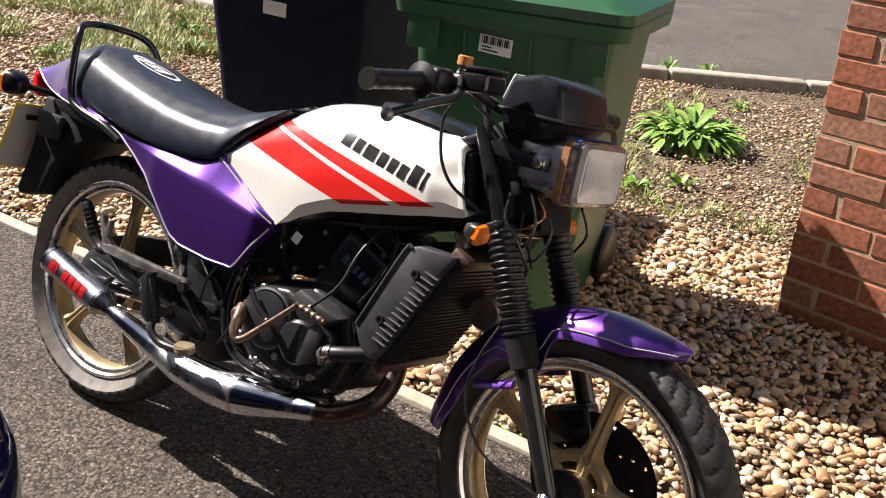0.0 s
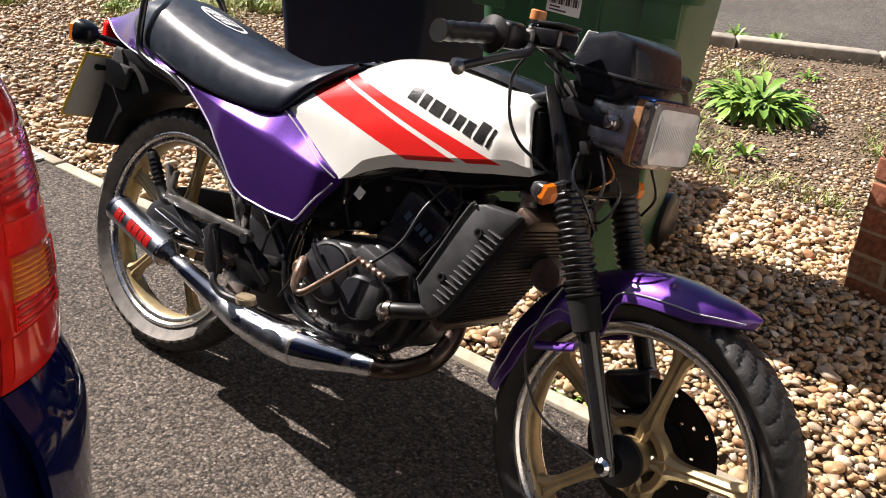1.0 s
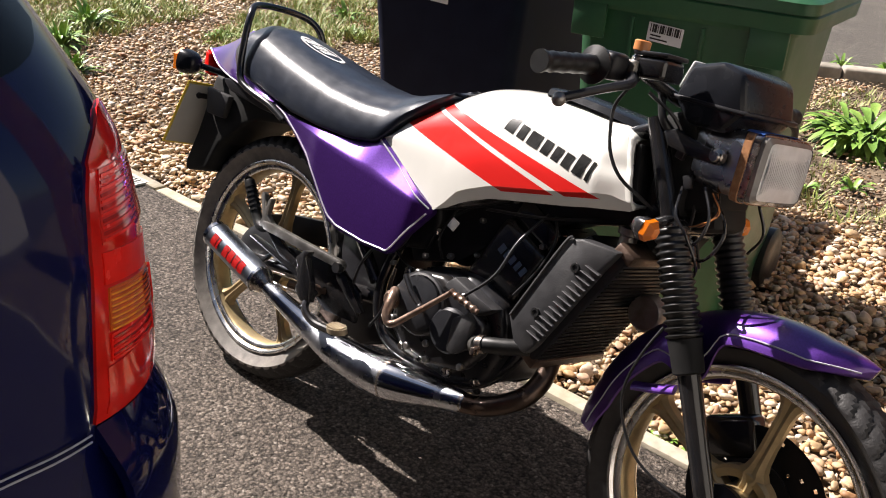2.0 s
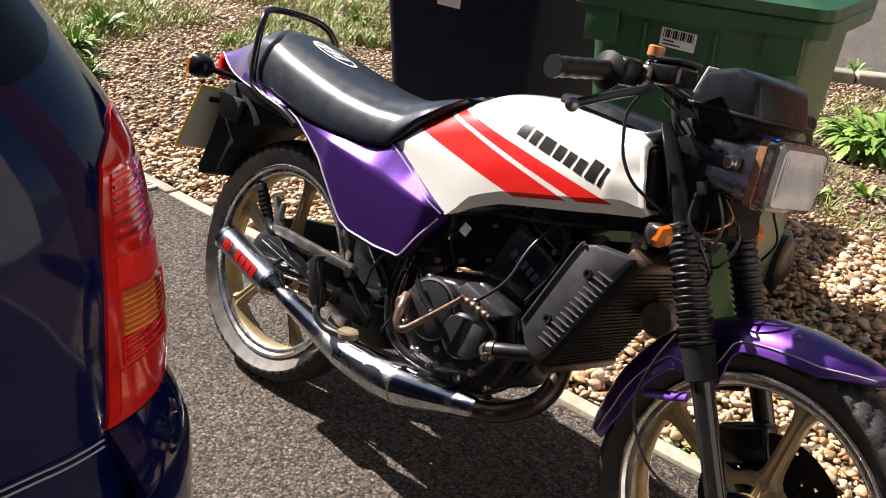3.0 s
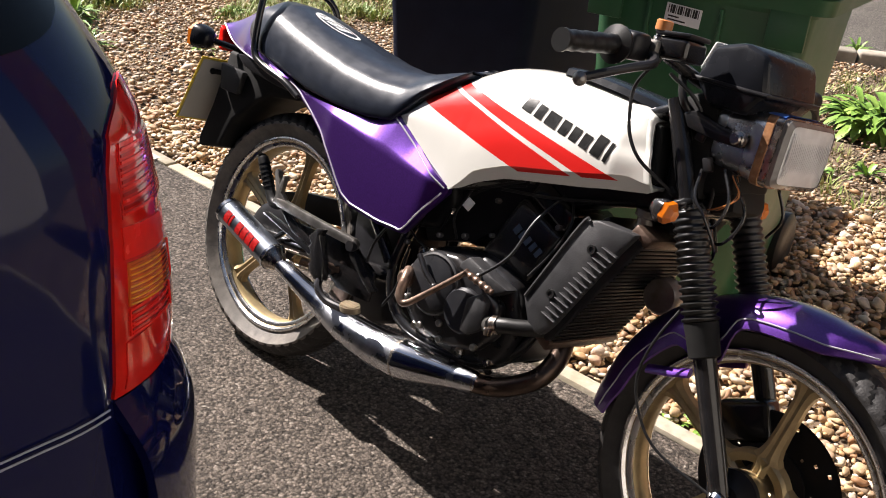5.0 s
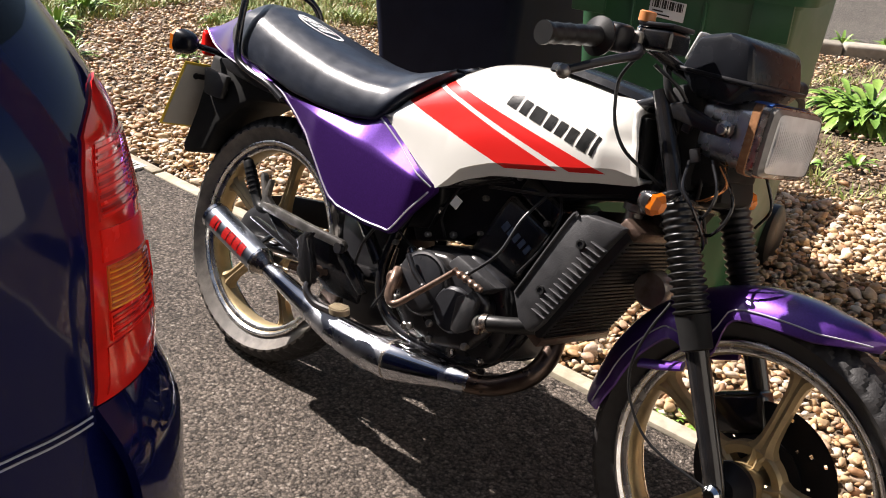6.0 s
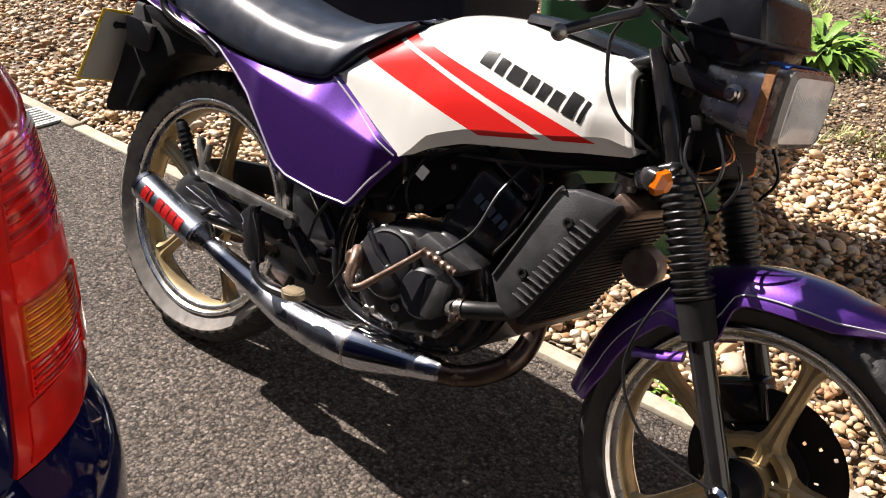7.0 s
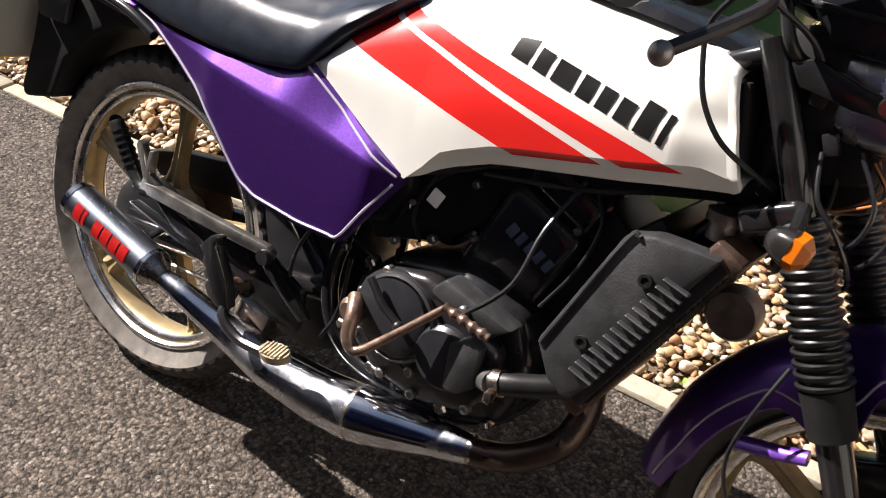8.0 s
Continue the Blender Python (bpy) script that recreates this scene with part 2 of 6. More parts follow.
def tarmac_material(name, base, chip):
    """Worn tarmac: coarse chippings of mixed tone bedded in darker, finer grit, with pits between."""
    m = bpy.data.materials.new(name)
    m.use_nodes = True
    n, l = m.node_tree.nodes, m.node_tree.links
    b = n["Principled BSDF"]
    co = n.new("ShaderNodeTexCoord")

    def noise_tex(scale, detail, rough=0.55):
        t = n.new("ShaderNodeTexNoise")
        t.inputs["Scale"].default_value, t.inputs["Detail"].default_value, t.inputs["Roughness"].default_value = scale, detail, rough
        l.new(co.outputs["Object"], t.inputs["Vector"])
        return t

    def remap(sock, f0, f1, t0, t1):
        r = n.new("ShaderNodeMapRange")
        for k, v_ in (("From Min", f0), ("From Max", f1), ("To Min", t0), ("To Max", t1)):
            r.inputs[k].default_value = v_
        l.new(sock, r.inputs["Value"])
        return r.outputs[0]

    def times(sock, fac):
        r = n.new("ShaderNodeVectorMath")
        r.operation = "SCALE"
        l.new(sock, r.inputs[0])
        l.new(fac, r.inputs["Scale"])
        return r.outputs[0]
    warp = noise_tex(120, 3)
    push = n.new("ShaderNodeVectorMath")
    push.operation = "MULTIPLY_ADD"
    push.inputs[1].default_value = (0.012, 0.012, 0.012)
    l.new(warp.outputs["Color"], push.inputs[0])
    l.new(co.outputs["Object"], push.inputs[2])
    v = n.new("ShaderNodeTexVoronoi")
    v.inputs["Scale"].default_value = 130
    l.new(push.outputs[0], v.inputs["Vector"])
    sep = n.new("ShaderNodeSeparateColor")
    l.new(v.outputs["Color"], sep.inputs[0])
    ramp = n.new("ShaderNodeValToRGB")
    els = ramp.color_ramp.elements
    els[0].color, els[1].color = (*[c * 0.38 for c in base], 1), (*chip, 1)
    for place, k in ((0.3, 0.82), (0.7, 1.15), (0.93, 1.6)):
        e = els.new(place)
        e.color = (*[c * k for c in base], 1)
    l.new(sep.outputs[0], ramp.inputs[0])
    grit = noise_tex(420, 3, 0.7)
    col = times(ramp.outputs[0], remap(noise_tex(1.7, 6).outputs["Fac"], 0.3, 0.7, 0.8, 1.18))
    col = times(col, remap(v.outputs["Distance"], 0.35, 0.8, 1.12, 0.35))
    col = times(col, remap(grit.outputs["Fac"], 0.32, 0.68, 0.4, 1.6))
    l.new(col, b.inputs["Base Color"])
    b.inputs["Roughness"].default_value = 0.8
    b.inputs["Specular IOR Level"].default_value = 0.25
    high = n.new("ShaderNodeMath")
    high.operation = "MULTIPLY_ADD"
    high.inputs[1].default_value = -1.3
    l.new(v.outputs["Distance"], high.inputs[0])
    l.new(sep.outputs[1], high.inputs[2])
    high2 = n.new("ShaderNodeMath")
    high2.operation = "MULTIPLY_ADD"
    high2.inputs[1].default_value = 0.7
    l.new(grit.outputs["Fac"], high2.inputs[0])
    l.new(high.outputs[0], high2.inputs[2])
    bp = n.new("ShaderNodeBump")
    bp.inputs["Strength"].default_value = 1.0
    bp.inputs["Distance"].default_value = 0.0055
    l.new(high2.outputs[0], bp.inputs["Height"])
    l.new(bp.outputs[0], b.inputs["Normal"])
    return m


M_TARMAC = tarmac_material("driveway_tarmac", (0.125, 0.103, 0.085), (0.27, 0.235, 0.20))
M_ROAD = tarmac_material("road_tarmac", (0.155, 0.138, 0.118), (0.36, 0.33, 0.29))


def random_ramp(name, stops, rough, bump, bscale, per_island=True, stain=0.25):
    """Colour picked by chance for each piece from a ramp of stops (place, colour)."""
    m = bpy.data.materials.new(name)
    m.use_nodes = True
    n, l = m.node_tree.nodes, m.node_tree.links
    b = n["Principled BSDF"]
    info = n.new("ShaderNodeObjectInfo")
    add = n.new("ShaderNodeMath")
    add.operation = "ADD"
    l.new(info.outputs["Random"], add.inputs[0])
    if per_island:
        geo = n.new("ShaderNodeNewGeometry")
        l.new(geo.outputs["Random Per Island"], add.inputs[1])
    else:
        add.inputs[1].default_value = 0
    fr = n.new("ShaderNodeMath")
    fr.operation = "FRACT"
    l.new(add.outputs[0], fr.inputs[0])
    ramp = n.new("ShaderNodeValToRGB")
    els = ramp.color_ramp.elements
    while len(els) < len(stops):
        els.new(0.5)
    for e, (p, c) in zip(els, stops):
        e.position, e.color = p, (*c, 1)
    l.new(fr.outputs[0], ramp.inputs[0])
    co = n.new("ShaderNodeTexCoord")
    nz = n.new("ShaderNodeTexNoise")
    nz.inputs["Scale"].default_value = bscale
    nz.inputs["Detail"].default_value = 6
    l.new(co.outputs["Object"], nz.inputs["Vector"])
    mr = n.new("ShaderNodeMapRange")
    mr.inputs["From Min"].default_value, mr.inputs["From Max"].default_value = 0.3, 0.7
    mr.inputs["To Min"].default_value, mr.inputs["To Max"].default_value = 1 - stain, 1 + stain
    l.new(nz.outputs["Fac"], mr.inputs["Value"])
    sc = n.new("ShaderNodeVectorMath")
    sc.operation = "SCALE"
    l.new(ramp.outputs[0], sc.inputs[0])
    l.new(mr.outputs[0], sc.inputs["Scale"])
    l.new(sc.outputs[0], b.inputs["Base Color"])
    b.inputs["Roughness"].default_value = rough
    bp = n.new("ShaderNodeBump")
    bp.inputs["Strength"].default_value = bump
    bp.inputs["Distance"].default_value = 0.003
    l.new(nz.outputs["Fac"], bp.inputs["Height"])
    l.new(bp.outputs[0], b.inputs["Normal"])
    return m


M_PEBBLE = random_ramp("pebbles", [(0, (0.465, 0.349, 0.209)), (0.15, (0.368, 0.226, 0.104)), (0.32, (0.569, 0.469, 0.328)), (0.45, (0.276, 0.134, 0.060)),
                                   (0.6, (0.469, 0.310, 0.147)), (0.74, (0.26, 0.185, 0.12)), (0.88, (0.636, 0.561, 0.450)), (1, (0.368, 0.176, 0.078))], 0.6, 0.3, 70, stain=0.2)
M_BRICK = random_ramp("red_brick", [(0, (0.235, 0.080, 0.040)), (0.35, (0.285, 0.102, 0.052)), (0.65, (0.19, 0.066, 0.036)), (1, (0.26, 0.125, 0.075))], 0.9, 0.5, 55, stain=0.42)
M_CRUMB = random_ramp("soil_crumbs", [(0, (0.12, 0.085, 0.05)), (0.4, (0.20, 0.15, 0.095)), (0.75, (0.27, 0.215, 0.145)), (1, (0.09, 0.05, 0.03))], 0.9, 0.5, 90, stain=0.3)
M_LEAF = random_ramp("green_leaf", [(0, (0.10, 0.20, 0.03)), (0.5, (0.17, 0.30, 0.05)), (1, (0.24, 0.36, 0.07))], 0.45, 0.2, 60, stain=0.2)
M_GRASS = random_ramp("weed_blades", [(0, (0.13, 0.21, 0.04)), (0.35, (0.22, 0.29, 0.06)), (0.65, (0.32, 0.33, 0.10)), (1, (0.36, 0.30, 0.15))], 0.6, 0.2, 60, stain=0.2)

# ---- mesh helpers ----


def finish(name, bm, material, parent=None, label="", smooth=35, xf=None):
    me = bpy.data.meshes.new(name)
    if xf is not None:
        bm.transform(xf)
    bmesh.ops.recalc_face_normals(bm, faces=bm.faces)
    bm.to_mesh(me)
    bm.free()
    me.polygons.foreach_set("use_smooth", [True] * len(me.polygons))
    me.set_sharp_from_angle(angle=radians(smooth))
    me.materials.append(material)
    ob = new(name, me)
    if parent is not None:
        ob.parent = parent
    if label:
        ob["label"] = label
    return ob


def part(name, bm, material, parent, label="", smooth=35, xf=None):
    return finish(name, bm, material, parent, label, smooth, xf)


def thing(name, m, label, category, group="", kind=""):
    ob = new(name)
    ob.matrix_world = m
    return tagged(ob, label, category, group, kind)


def skin(bm, rings, closed=True, caps=True):
    """Joins rings of equal length with quads."""
    vs = [[bm.verts.new(p) for p in r] for r in rings]
    n = len(vs[0])
    for a, b in zip(vs, vs[1:]):
        for i in range(n if closed else n - 1):
            j = (i + 1) % n
            bm.faces.new((a[i], a[j], b[j], b[i]))
    if caps and closed:
        bm.faces.new(vs[0][::-1])
        bm.faces.new(vs[-1])
    return vs


def spline(pts, per=6):
    """Catmull-Rom through points of any dimension."""
    p = [np.array(q, float) for q in pts]
    p = [2 * p[0] - p[1]] + p + [2 * p[-1] - p[-2]]
    out = []
    for i in range(1, len(p) - 2):
        for k in range(per):
            t = k / per
            a, b, c, d = p[i - 1], p[i], p[i + 1], p[i + 2]
            out.append(0.5 * (2 * b + (c - a) * t + (2 * a - 5 * b + 4 * c - d) * t * t + (3 * b - a - 3 * c + d) * t ** 3))
    out.append(p[-2])
    return out


def tube(bm, pts, r=None, n=10, per=5, flat=1.0):
    """A round bar along points (x, y, z[, radius])."""
    pts = [tuple(q) if len(q) == 4 else (*q, r) for q in pts]
    path = spline(pts, per) if len(pts) > 2 and per > 1 else [np.array(q, float) for q in pts]
    rings, side = [], None
    for i, q in enumerate(path):
        d = Vector(path[min(i + 1, len(path) - 1)][:3]) - Vector(path[max(i - 1, 0)][:3])
        d.normalize()
        if side is None:
            side = d.orthogonal().normalized()
        side = (side - d * side.dot(d)).normalized()
        up = d.cross(side)
        rings.append([Vector(q[:3]) + float(q[3]) * (math.cos(a) * side + flat * math.sin(a) * up) for a in (2 * math.pi * k / n for k in range(n))])
    skin(bm, rings)
    return bm


def lathe(bm, prof, n=48, m=None, closed=False):
    """Turns a profile of (radius, height) round local z."""
    rings = []
    for k in range(n):
        a = 2 * math.pi * k / n
        rings.append([(m or Matrix()) @ Vector((r * math.cos(a), r * math.sin(a), h)) for r, h in prof])
    vs = [[bm.verts.new(p) for p in r] for r in rings]
    k = len(prof)
    for i in range(n):
        a, b = vs[i], vs[(i + 1) % n]
        for j in range(k if closed else k - 1):
            jj = (j + 1) % k
            bm.faces.new((a[j], b[j], b[jj], a[jj]))
    if not closed:
        for j in (0, k - 1):
            if prof[j][0] > 1e-5:
                bm.faces.new([vs[i][j] for i in range(n)])
    bmesh.ops.remove_doubles(bm, verts=bm.verts, dist=1e-6)
    return bm


def box(bm, size, m=None, bevel=0.0, seg=2):
    made = bmesh.ops.create_cube(bm, size=1.0, matrix=(m or Matrix()) @ Matrix.Diagonal((*size, 1)))
    if bevel:
        es = list({e for v in made["verts"] for e in v.link_edges})
        bmesh.ops.bevel(bm, geom=es, offset=bevel, segments=seg, affect="EDGES", profile=0.5)
    return bm


def prism(bm, poly, y0, y1, bevel=0.0, seg=2):
    """A polygon in x and z drawn out along y."""
    a = [bm.verts.new((x, y0, z)) for x, z in poly]
    b = [bm.verts.new((x, y1, z)) for x, z in poly]
    n = len(poly)
    fs = [bm.faces.new(a), bm.faces.new(b[::-1])]
    for i in range(n):
        fs.append(bm.faces.new((a[i], b[i], b[(i + 1) % n], a[(i + 1) % n])))
    bmesh.ops.recalc_face_normals(bm, faces=fs)
    if bevel:
        es = list({e for v in a + b for e in v.link_edges})
        bmesh.ops.bevel(bm, geom=es, offset=bevel, segments=seg, affect="EDGES", profile=0.5)
    return bm


def ball(bm, centre, radii, u=14, v=10, m=None):
    bmesh.ops.create_uvsphere(bm, u_segments=u, v_segments=v, radius=1.0,
                              matrix=Matrix.Translation(centre) @ (m or Matrix()) @ Matrix.Diagonal((*radii, 1)))
    return bm


def B():
    return bmesh.new()


def along_y(x, y, z):
    """Local z turned to point along -y, at a place."""
    return Matrix.Translation((x, y, z)) @ Matrix.Rotation(radians(90), 4, "X")


def lerp(table, x):
    xs = [q[0] for q in table]
    return [float(np.interp(x, xs, [q[i] for q in table])) for i in range(1, len(table[0]))]

# ---- ground ----
BED = 0.545                       # front edge of the gravel bed
KERB = [(-9, 3.9), (-4.3, 4.12), (-2.2, 4.2), (-0.66, 4.86), (-0.12, 5.18), (0.5, 5.52), (2.6, 6.75)]


def kerb_y(x):
    return float(np.interp(x, [q[0] for q in KERB], [q[1] for q in KERB]))



def bed_height(x, y):
    return 0.055 * min(1.0, max(0.0, (y - 0.6) / 1.0))


bm = B()
box(bm, (400, 400, 0.1), pose(0, 0, -0.17))
tagged(finish("ground", bm, M_ROAD), "grey tarmac ground reaching into the distance", "ground", kind="structure")
bm = B()
box(bm, (14, 10, 0.06), pose(-2.5, BED - 0.055 - 5, -0.03))
tagged(finish("driveway", bm, M_TARMAC), "worn dark grey tarmac driveway with exposed chippings", "driveway", kind="structure")
bm = B()
vs = {}
for i in range(61):
    for j in range(31):
        x = -9 + i * 0.22
        y = BED - 0.01 + j / 30 * (kerb_y(x) - BED)
        vs[i, j] = bm.verts.new((x, y, bed_height(x, y) - 0.02 + 0.012 * noise.noise(Vector((x * 3, y * 3, 0)))))
for i in range(60):
    for j in range(30):
        bm.faces.new((vs[i, j], vs[i + 1, j], vs[i + 1, j + 1], vs[i, j + 1]))
bed = tagged(finish("gravel_bed", bm, M_SOIL, smooth=80), "dry soil bed strewn with tan river pebbles and weeds", "gravel", kind="structure")

# concrete edging in short lengths
edging = tagged(new("edging"), "narrow pale concrete edging along the driveway", "edging", kind="structure")
for i in range(14):
    bm = B()
    box(bm, (0.906, 0.05, 0.14), Matrix(), 0.008, 2)
    for v in bm.verts:
        v.co += Vector((0, 0.004, 0.004)) * noise.noise(v.co * 7 + Vector((i * 3.1, 0, 0)))
    e = part("edging_stone", bm, M_EDGING, edging)
    e.location = (-7.2 + i * 0.912, BED - 0.028 + random.uniform(-0.003, 0.003), -0.062 + random.uniform(-0.003, 0.003))

# kerb and road behind the bed
kerb = tagged(new("kerb"), "weathered grey concrete kerb at the road edge", "kerb", kind="structure")
line = spline(KERB, 8)
acc, last, cuts = 0.0, line[0], [line[0]]
for q in line[1:]:
    acc += float(np.linalg.norm(q - last))
    last = q
    if acc > 0.9:
        cuts.append(q)
        acc = 0.0
for a, b in zip(cuts, cuts[1:]):
    d = b - a
    bm = B()
    box(bm, (float(np.linalg.norm(d)) - 0.008, 0.14, 0.25), Matrix(), 0.022, 3)
    k = part("kerb_stone", bm, M_KERB, kerb)
    k.matrix_local = pose((a[0] + b[0]) / 2, (a[1] + b[1]) / 2, 0.0, 0, 0, math.degrees(math.atan2(d[1], d[0])))

# drain grate on the tarmac beside the edging
bm = B()
g = thing("drain_grate", pose(-1.42, 0.44, 0.004, 0, 0, 2), "small pale square drain grate set in the tarmac", "drain")
for s in (-1, 1):
    box(bm, (0.16, 0.012, 0.008), pose(0, s * 0.06, 0.002))
    box(bm, (0.012, 0.11, 0.008), pose(s * 0.074, 0, 0.002))
part("frame", bm, M_GRATE, g)
for i in range(6):
    bm = B()
    box(bm, (0.009, 0.108, 0.006), pose(-0.055 + i * 0.022, 0, 0.002))
    part("bar", bm, M_GRATE, g)

# ---- unseen plain walls, added round the drive to shape reflections and skylight ----
# pale wall added out of view for headlamp and car reflections and bounce
bm = B()
box(bm, (0.2, 10, 3.6), pose(5.4, -1.6, 1.7))
tagged(finish("wall_east", bm, M_WHITEWALL), "plain cream wall out of view, added for reflections and bounced light", "wall", kind="structure")
# added behind the viewpoint to block skylight and give dark reflections
bm = B()
box(bm, (18, 0.2, 6.2), pose(-3, -4.3, 3.0))
tagged(finish("wall_south", bm, M_BROWNWALL), "plain brown wall out of view, added to block skylight", "wall", kind="structure")

# ---- motorcycle ----
LEAN = 16.57
bike = thing("motorcycle", pose(0, 0, 0, -LEAN, 0, 0), "old white, red and purple road motorcycle leaning on its stand", "motorcycle")
RAKE, STEER = radians(27), -6.5
axis = Vector((-math.sin(RAKE), 0, math.cos(RAKE)))
head = Vector((1.005, 0, 0.72))
TURN = Matrix.Translation(head) @ Matrix.Rotation(radians(STEER), 4, axis) @ Matrix.Translation(-head)
FW = Vector((1.271, 0, 0.301))
RW = Vector((0, 0, 0.305))


def wheel(name, centre, radius, width, label, xf=None, spin=0.0, wall=M_SIDEWALL):
    """Cast five-spoke wheel: tyre with cut tread, gold rim with polished edges, spokes, hub."""
    m = Matrix.Translation(centre) @ Matrix.Rotation(radians(90), 4, "X")
    if xf is not None:
        m = xf @ m
    w = width
    # tyre
    bm = B()
    prof = [(0.236, -0.028), (0.246, -0.034)]
    N = 17
    h = radius - 0.2465
    for k in range(N):
        a = -math.pi / 2 * 0.98 + math.pi * 0.98 * k / (N - 1)
        prof.append((0.2465 + h * (0.42 + 0.58 * math.cos(a)), w * math.sin(a)))
    prof += [(0.246, 0.034), (0.236, 0.028)]
    n = 324
    grid = []
    for i in range(n):
        a = 2 * math.pi * i / n
        ring = []
        for r, y in prof:
            s = abs(y) / w
            cut = 0.0
            if r > radius - h * 0.47 and s < 0.995:
                ph = (i / n * 54 + (1.5 if y > 0 else 0.9) * s) % 1.0
                if ph < 0.3 and 0.14 < s:
                    cut = 0.0050
                if s < 0.06:
                    cut = 0.0025
            ring.append(m @ Vector(((r - cut) * math.cos(a), (r - cut) * math.sin(a), y)))
        grid.append(ring)
    vs_ = [[bm.verts.new(p) for p in r] for r in grid]
    for i in range(n):
        a, b = vs_[i], vs_[(i + 1) % n]
        for j in range(len(prof) - 1):
            bm.faces.new((a[j], b[j], b[j + 1], a[j + 1]))
    wh = part(name, B_hub(m, w), M_GOLD, bike, label)
    tyre_ = part("tyre", bm, M_RUBBER, wh, "worn black tyre with dusty sidewall", smooth=28)
    tyre_.data.materials.append(wall)
    k_ = len(prof) - 1
    for pl in tyre_.data.polygons:
        j = pl.index % k_
        if prof[j][0] < radius - h * 0.42 and prof[j + 1][0] < radius - h * 0.42:
            pl.material_index = 1
    # rim well
    bm = B()
    lathe(bm, [(0.230, -0.031), (0.224, -0.027), (0.219, -0.022), (0.214, -0.014), (0.214, 0.014), (0.219, 0.022), (0.224, 0.027), (0.230, 0.031), (0.232, 0.0)], 96, m, closed=True)
    part("rim", bm, M_GOLD, wh, "gold painted cast rim")
    for s in (-1, 1):
        bm = B()
        lathe(bm, [(0.2425, s * 0.033), (0.2415, s * 0.0365), (0.2385, s * 0.0378), (0.2350, s * 0.0365), (0.2325, s * 0.0325), (0.2305, s * 0.0305), (0.2270, s * 0.0300), (0.2235, s * 0.0292), (0.2205, s * 0.0280), (0.2190, s * 0.0268), (0.2185, s * 0.0235), (0.234, s * 0.028)], 120, m, closed=True)
        part("rim_edge", bm, M_RIM, wh, "polished rim edge")
    for k in range(5):
        bm = B()
        a = Matrix.Rotation(radians(72 * k + spin), 4, "Z")
        # straight flat spoke that widens into the hub ring and the rim
        sec = [(0.030, 0.012, 0.020), (0.052, 0.014, 0.018), (0.066, 0.026, 0.017), (0.076, 0.0185, 0.016), (0.092, 0.0145, 0.0145), (0.12, 0.0128, 0.0135), (0.180, 0.0128, 0.0135), (0.198, 0.016, 0.015), (0.208, 0.021, 0.016), (0.217, 0.034, 0.017)]
        rings = []
        for r, hw, d in sec:
            rings.append([m @ (a @ Vector(q)) for q in ((r, -hw, -d * 0.6), (r, -hw * 0.55, -d), (r, hw * 0.55, -d), (r, hw, -d * 0.6),
                                                        (r, hw, d * 0.6), (r, hw * 0.45, d), (r, 0, d * 0.72), (r, -hw * 0.45, d), (r, -hw, d * 0.6))])
        skin(bm, rings)
        part("spoke", bm, M_GOLD, wh)
    bm = B()
    lathe(bm, [(0.052, -0.014), (0.066, -0.016), (0.071, -0.010), (0.071, 0.010), (0.066, 0.016), (0.052, 0.014)], 60, m, closed=True)
    part("hub_ring", bm, M_GOLD, wh)
    return wh


def B_hub(m, w):
    bm = B()
    lathe(bm, [(0.012, -0.055), (0.034, -0.055), (0.04, -0.045), (0.038, -0.02), (0.038, -0.012), (0.038, 0.012), (0.038, 0.02), (0.04, 0.045), (0.034, 0.055), (0.012, 0.055)], 40, m)
    return bm


rear = wheel("rear_wheel", RW, 0.305, 0.050, "gold cast rear wheel with polished rim", spin=84)
front = wheel("front_wheel", FW, 0.300, 0.050, "gold five-spoke cast front wheel", xf=TURN, spin=80, wall=M_FRONTWALL)
# brakes and axles
bm = B()
lathe(bm, [(0.02, -0.012), (0.075, -0.012), (0.08, 0.0), (0.078, 0.02), (0.06, 0.03), (0.02, 0.034)], 48, along_y(0, -0.038, 0.305))
part("brake_drum", bm, M_PLASTIC, rear, "dark drum brake plate")
bm = B()
box(bm, (0.13, 0.012, 0.02), pose(0.0, -0.085, 0.285, 0, 8, 0), 0.004)
part("brake_lever", bm, M_ALLOY, rear)
bm = B()
tube(bm, [(0, -0.115, 0.305), (0, 0.115, 0.305)], 0.008)
lathe(bm, [(0.015, 0), (0.015, 0.012), (0.0, 0.012)], 6, along_y(0, -0.108, 0.305))
part("axle", bm, M_RUSTCHROME, bike)
bm = B()
tube(bm, [(-0.03, -0.1, 0.27), (0.2, -0.105, 0.29), (0.4, -0.11, 0.31)], 0.004)
part("brake_rod", bm, M_RUSTCHROME, bike, "thin steel brake rod")
# sprocket and chain on the far side
bm = B()
lathe(bm, [(0.03, 0), (0.085, 0), (0.085, 0.006), (0.03, 0.006)], 60, along_y(0, 0.075, 0.305))
part("sprocket", bm, M_RUST, rear)
for dz in (0.085, -0.07):
    bm = B()
    tube(bm, [(0, 0.068, 0.305 + dz), (0.45, 0.068, 0.37 + dz * 0.5)], 0.007, n=6)
    part("chain_run", bm, M_RUST, bike)
bm = B()
prism(bm, [(-0.15, 0.375), (-0.05, 0.405), (0.1, 0.43), (0.32, 0.45), (0.34, 0.43), (0.3, 0.39), (0.1, 0.365), (-0.1, 0.34)], 0.055, 0.09, 0.004)
part("chain_guard", bm, M_PLASTIC, bike, "black plastic chain guard")
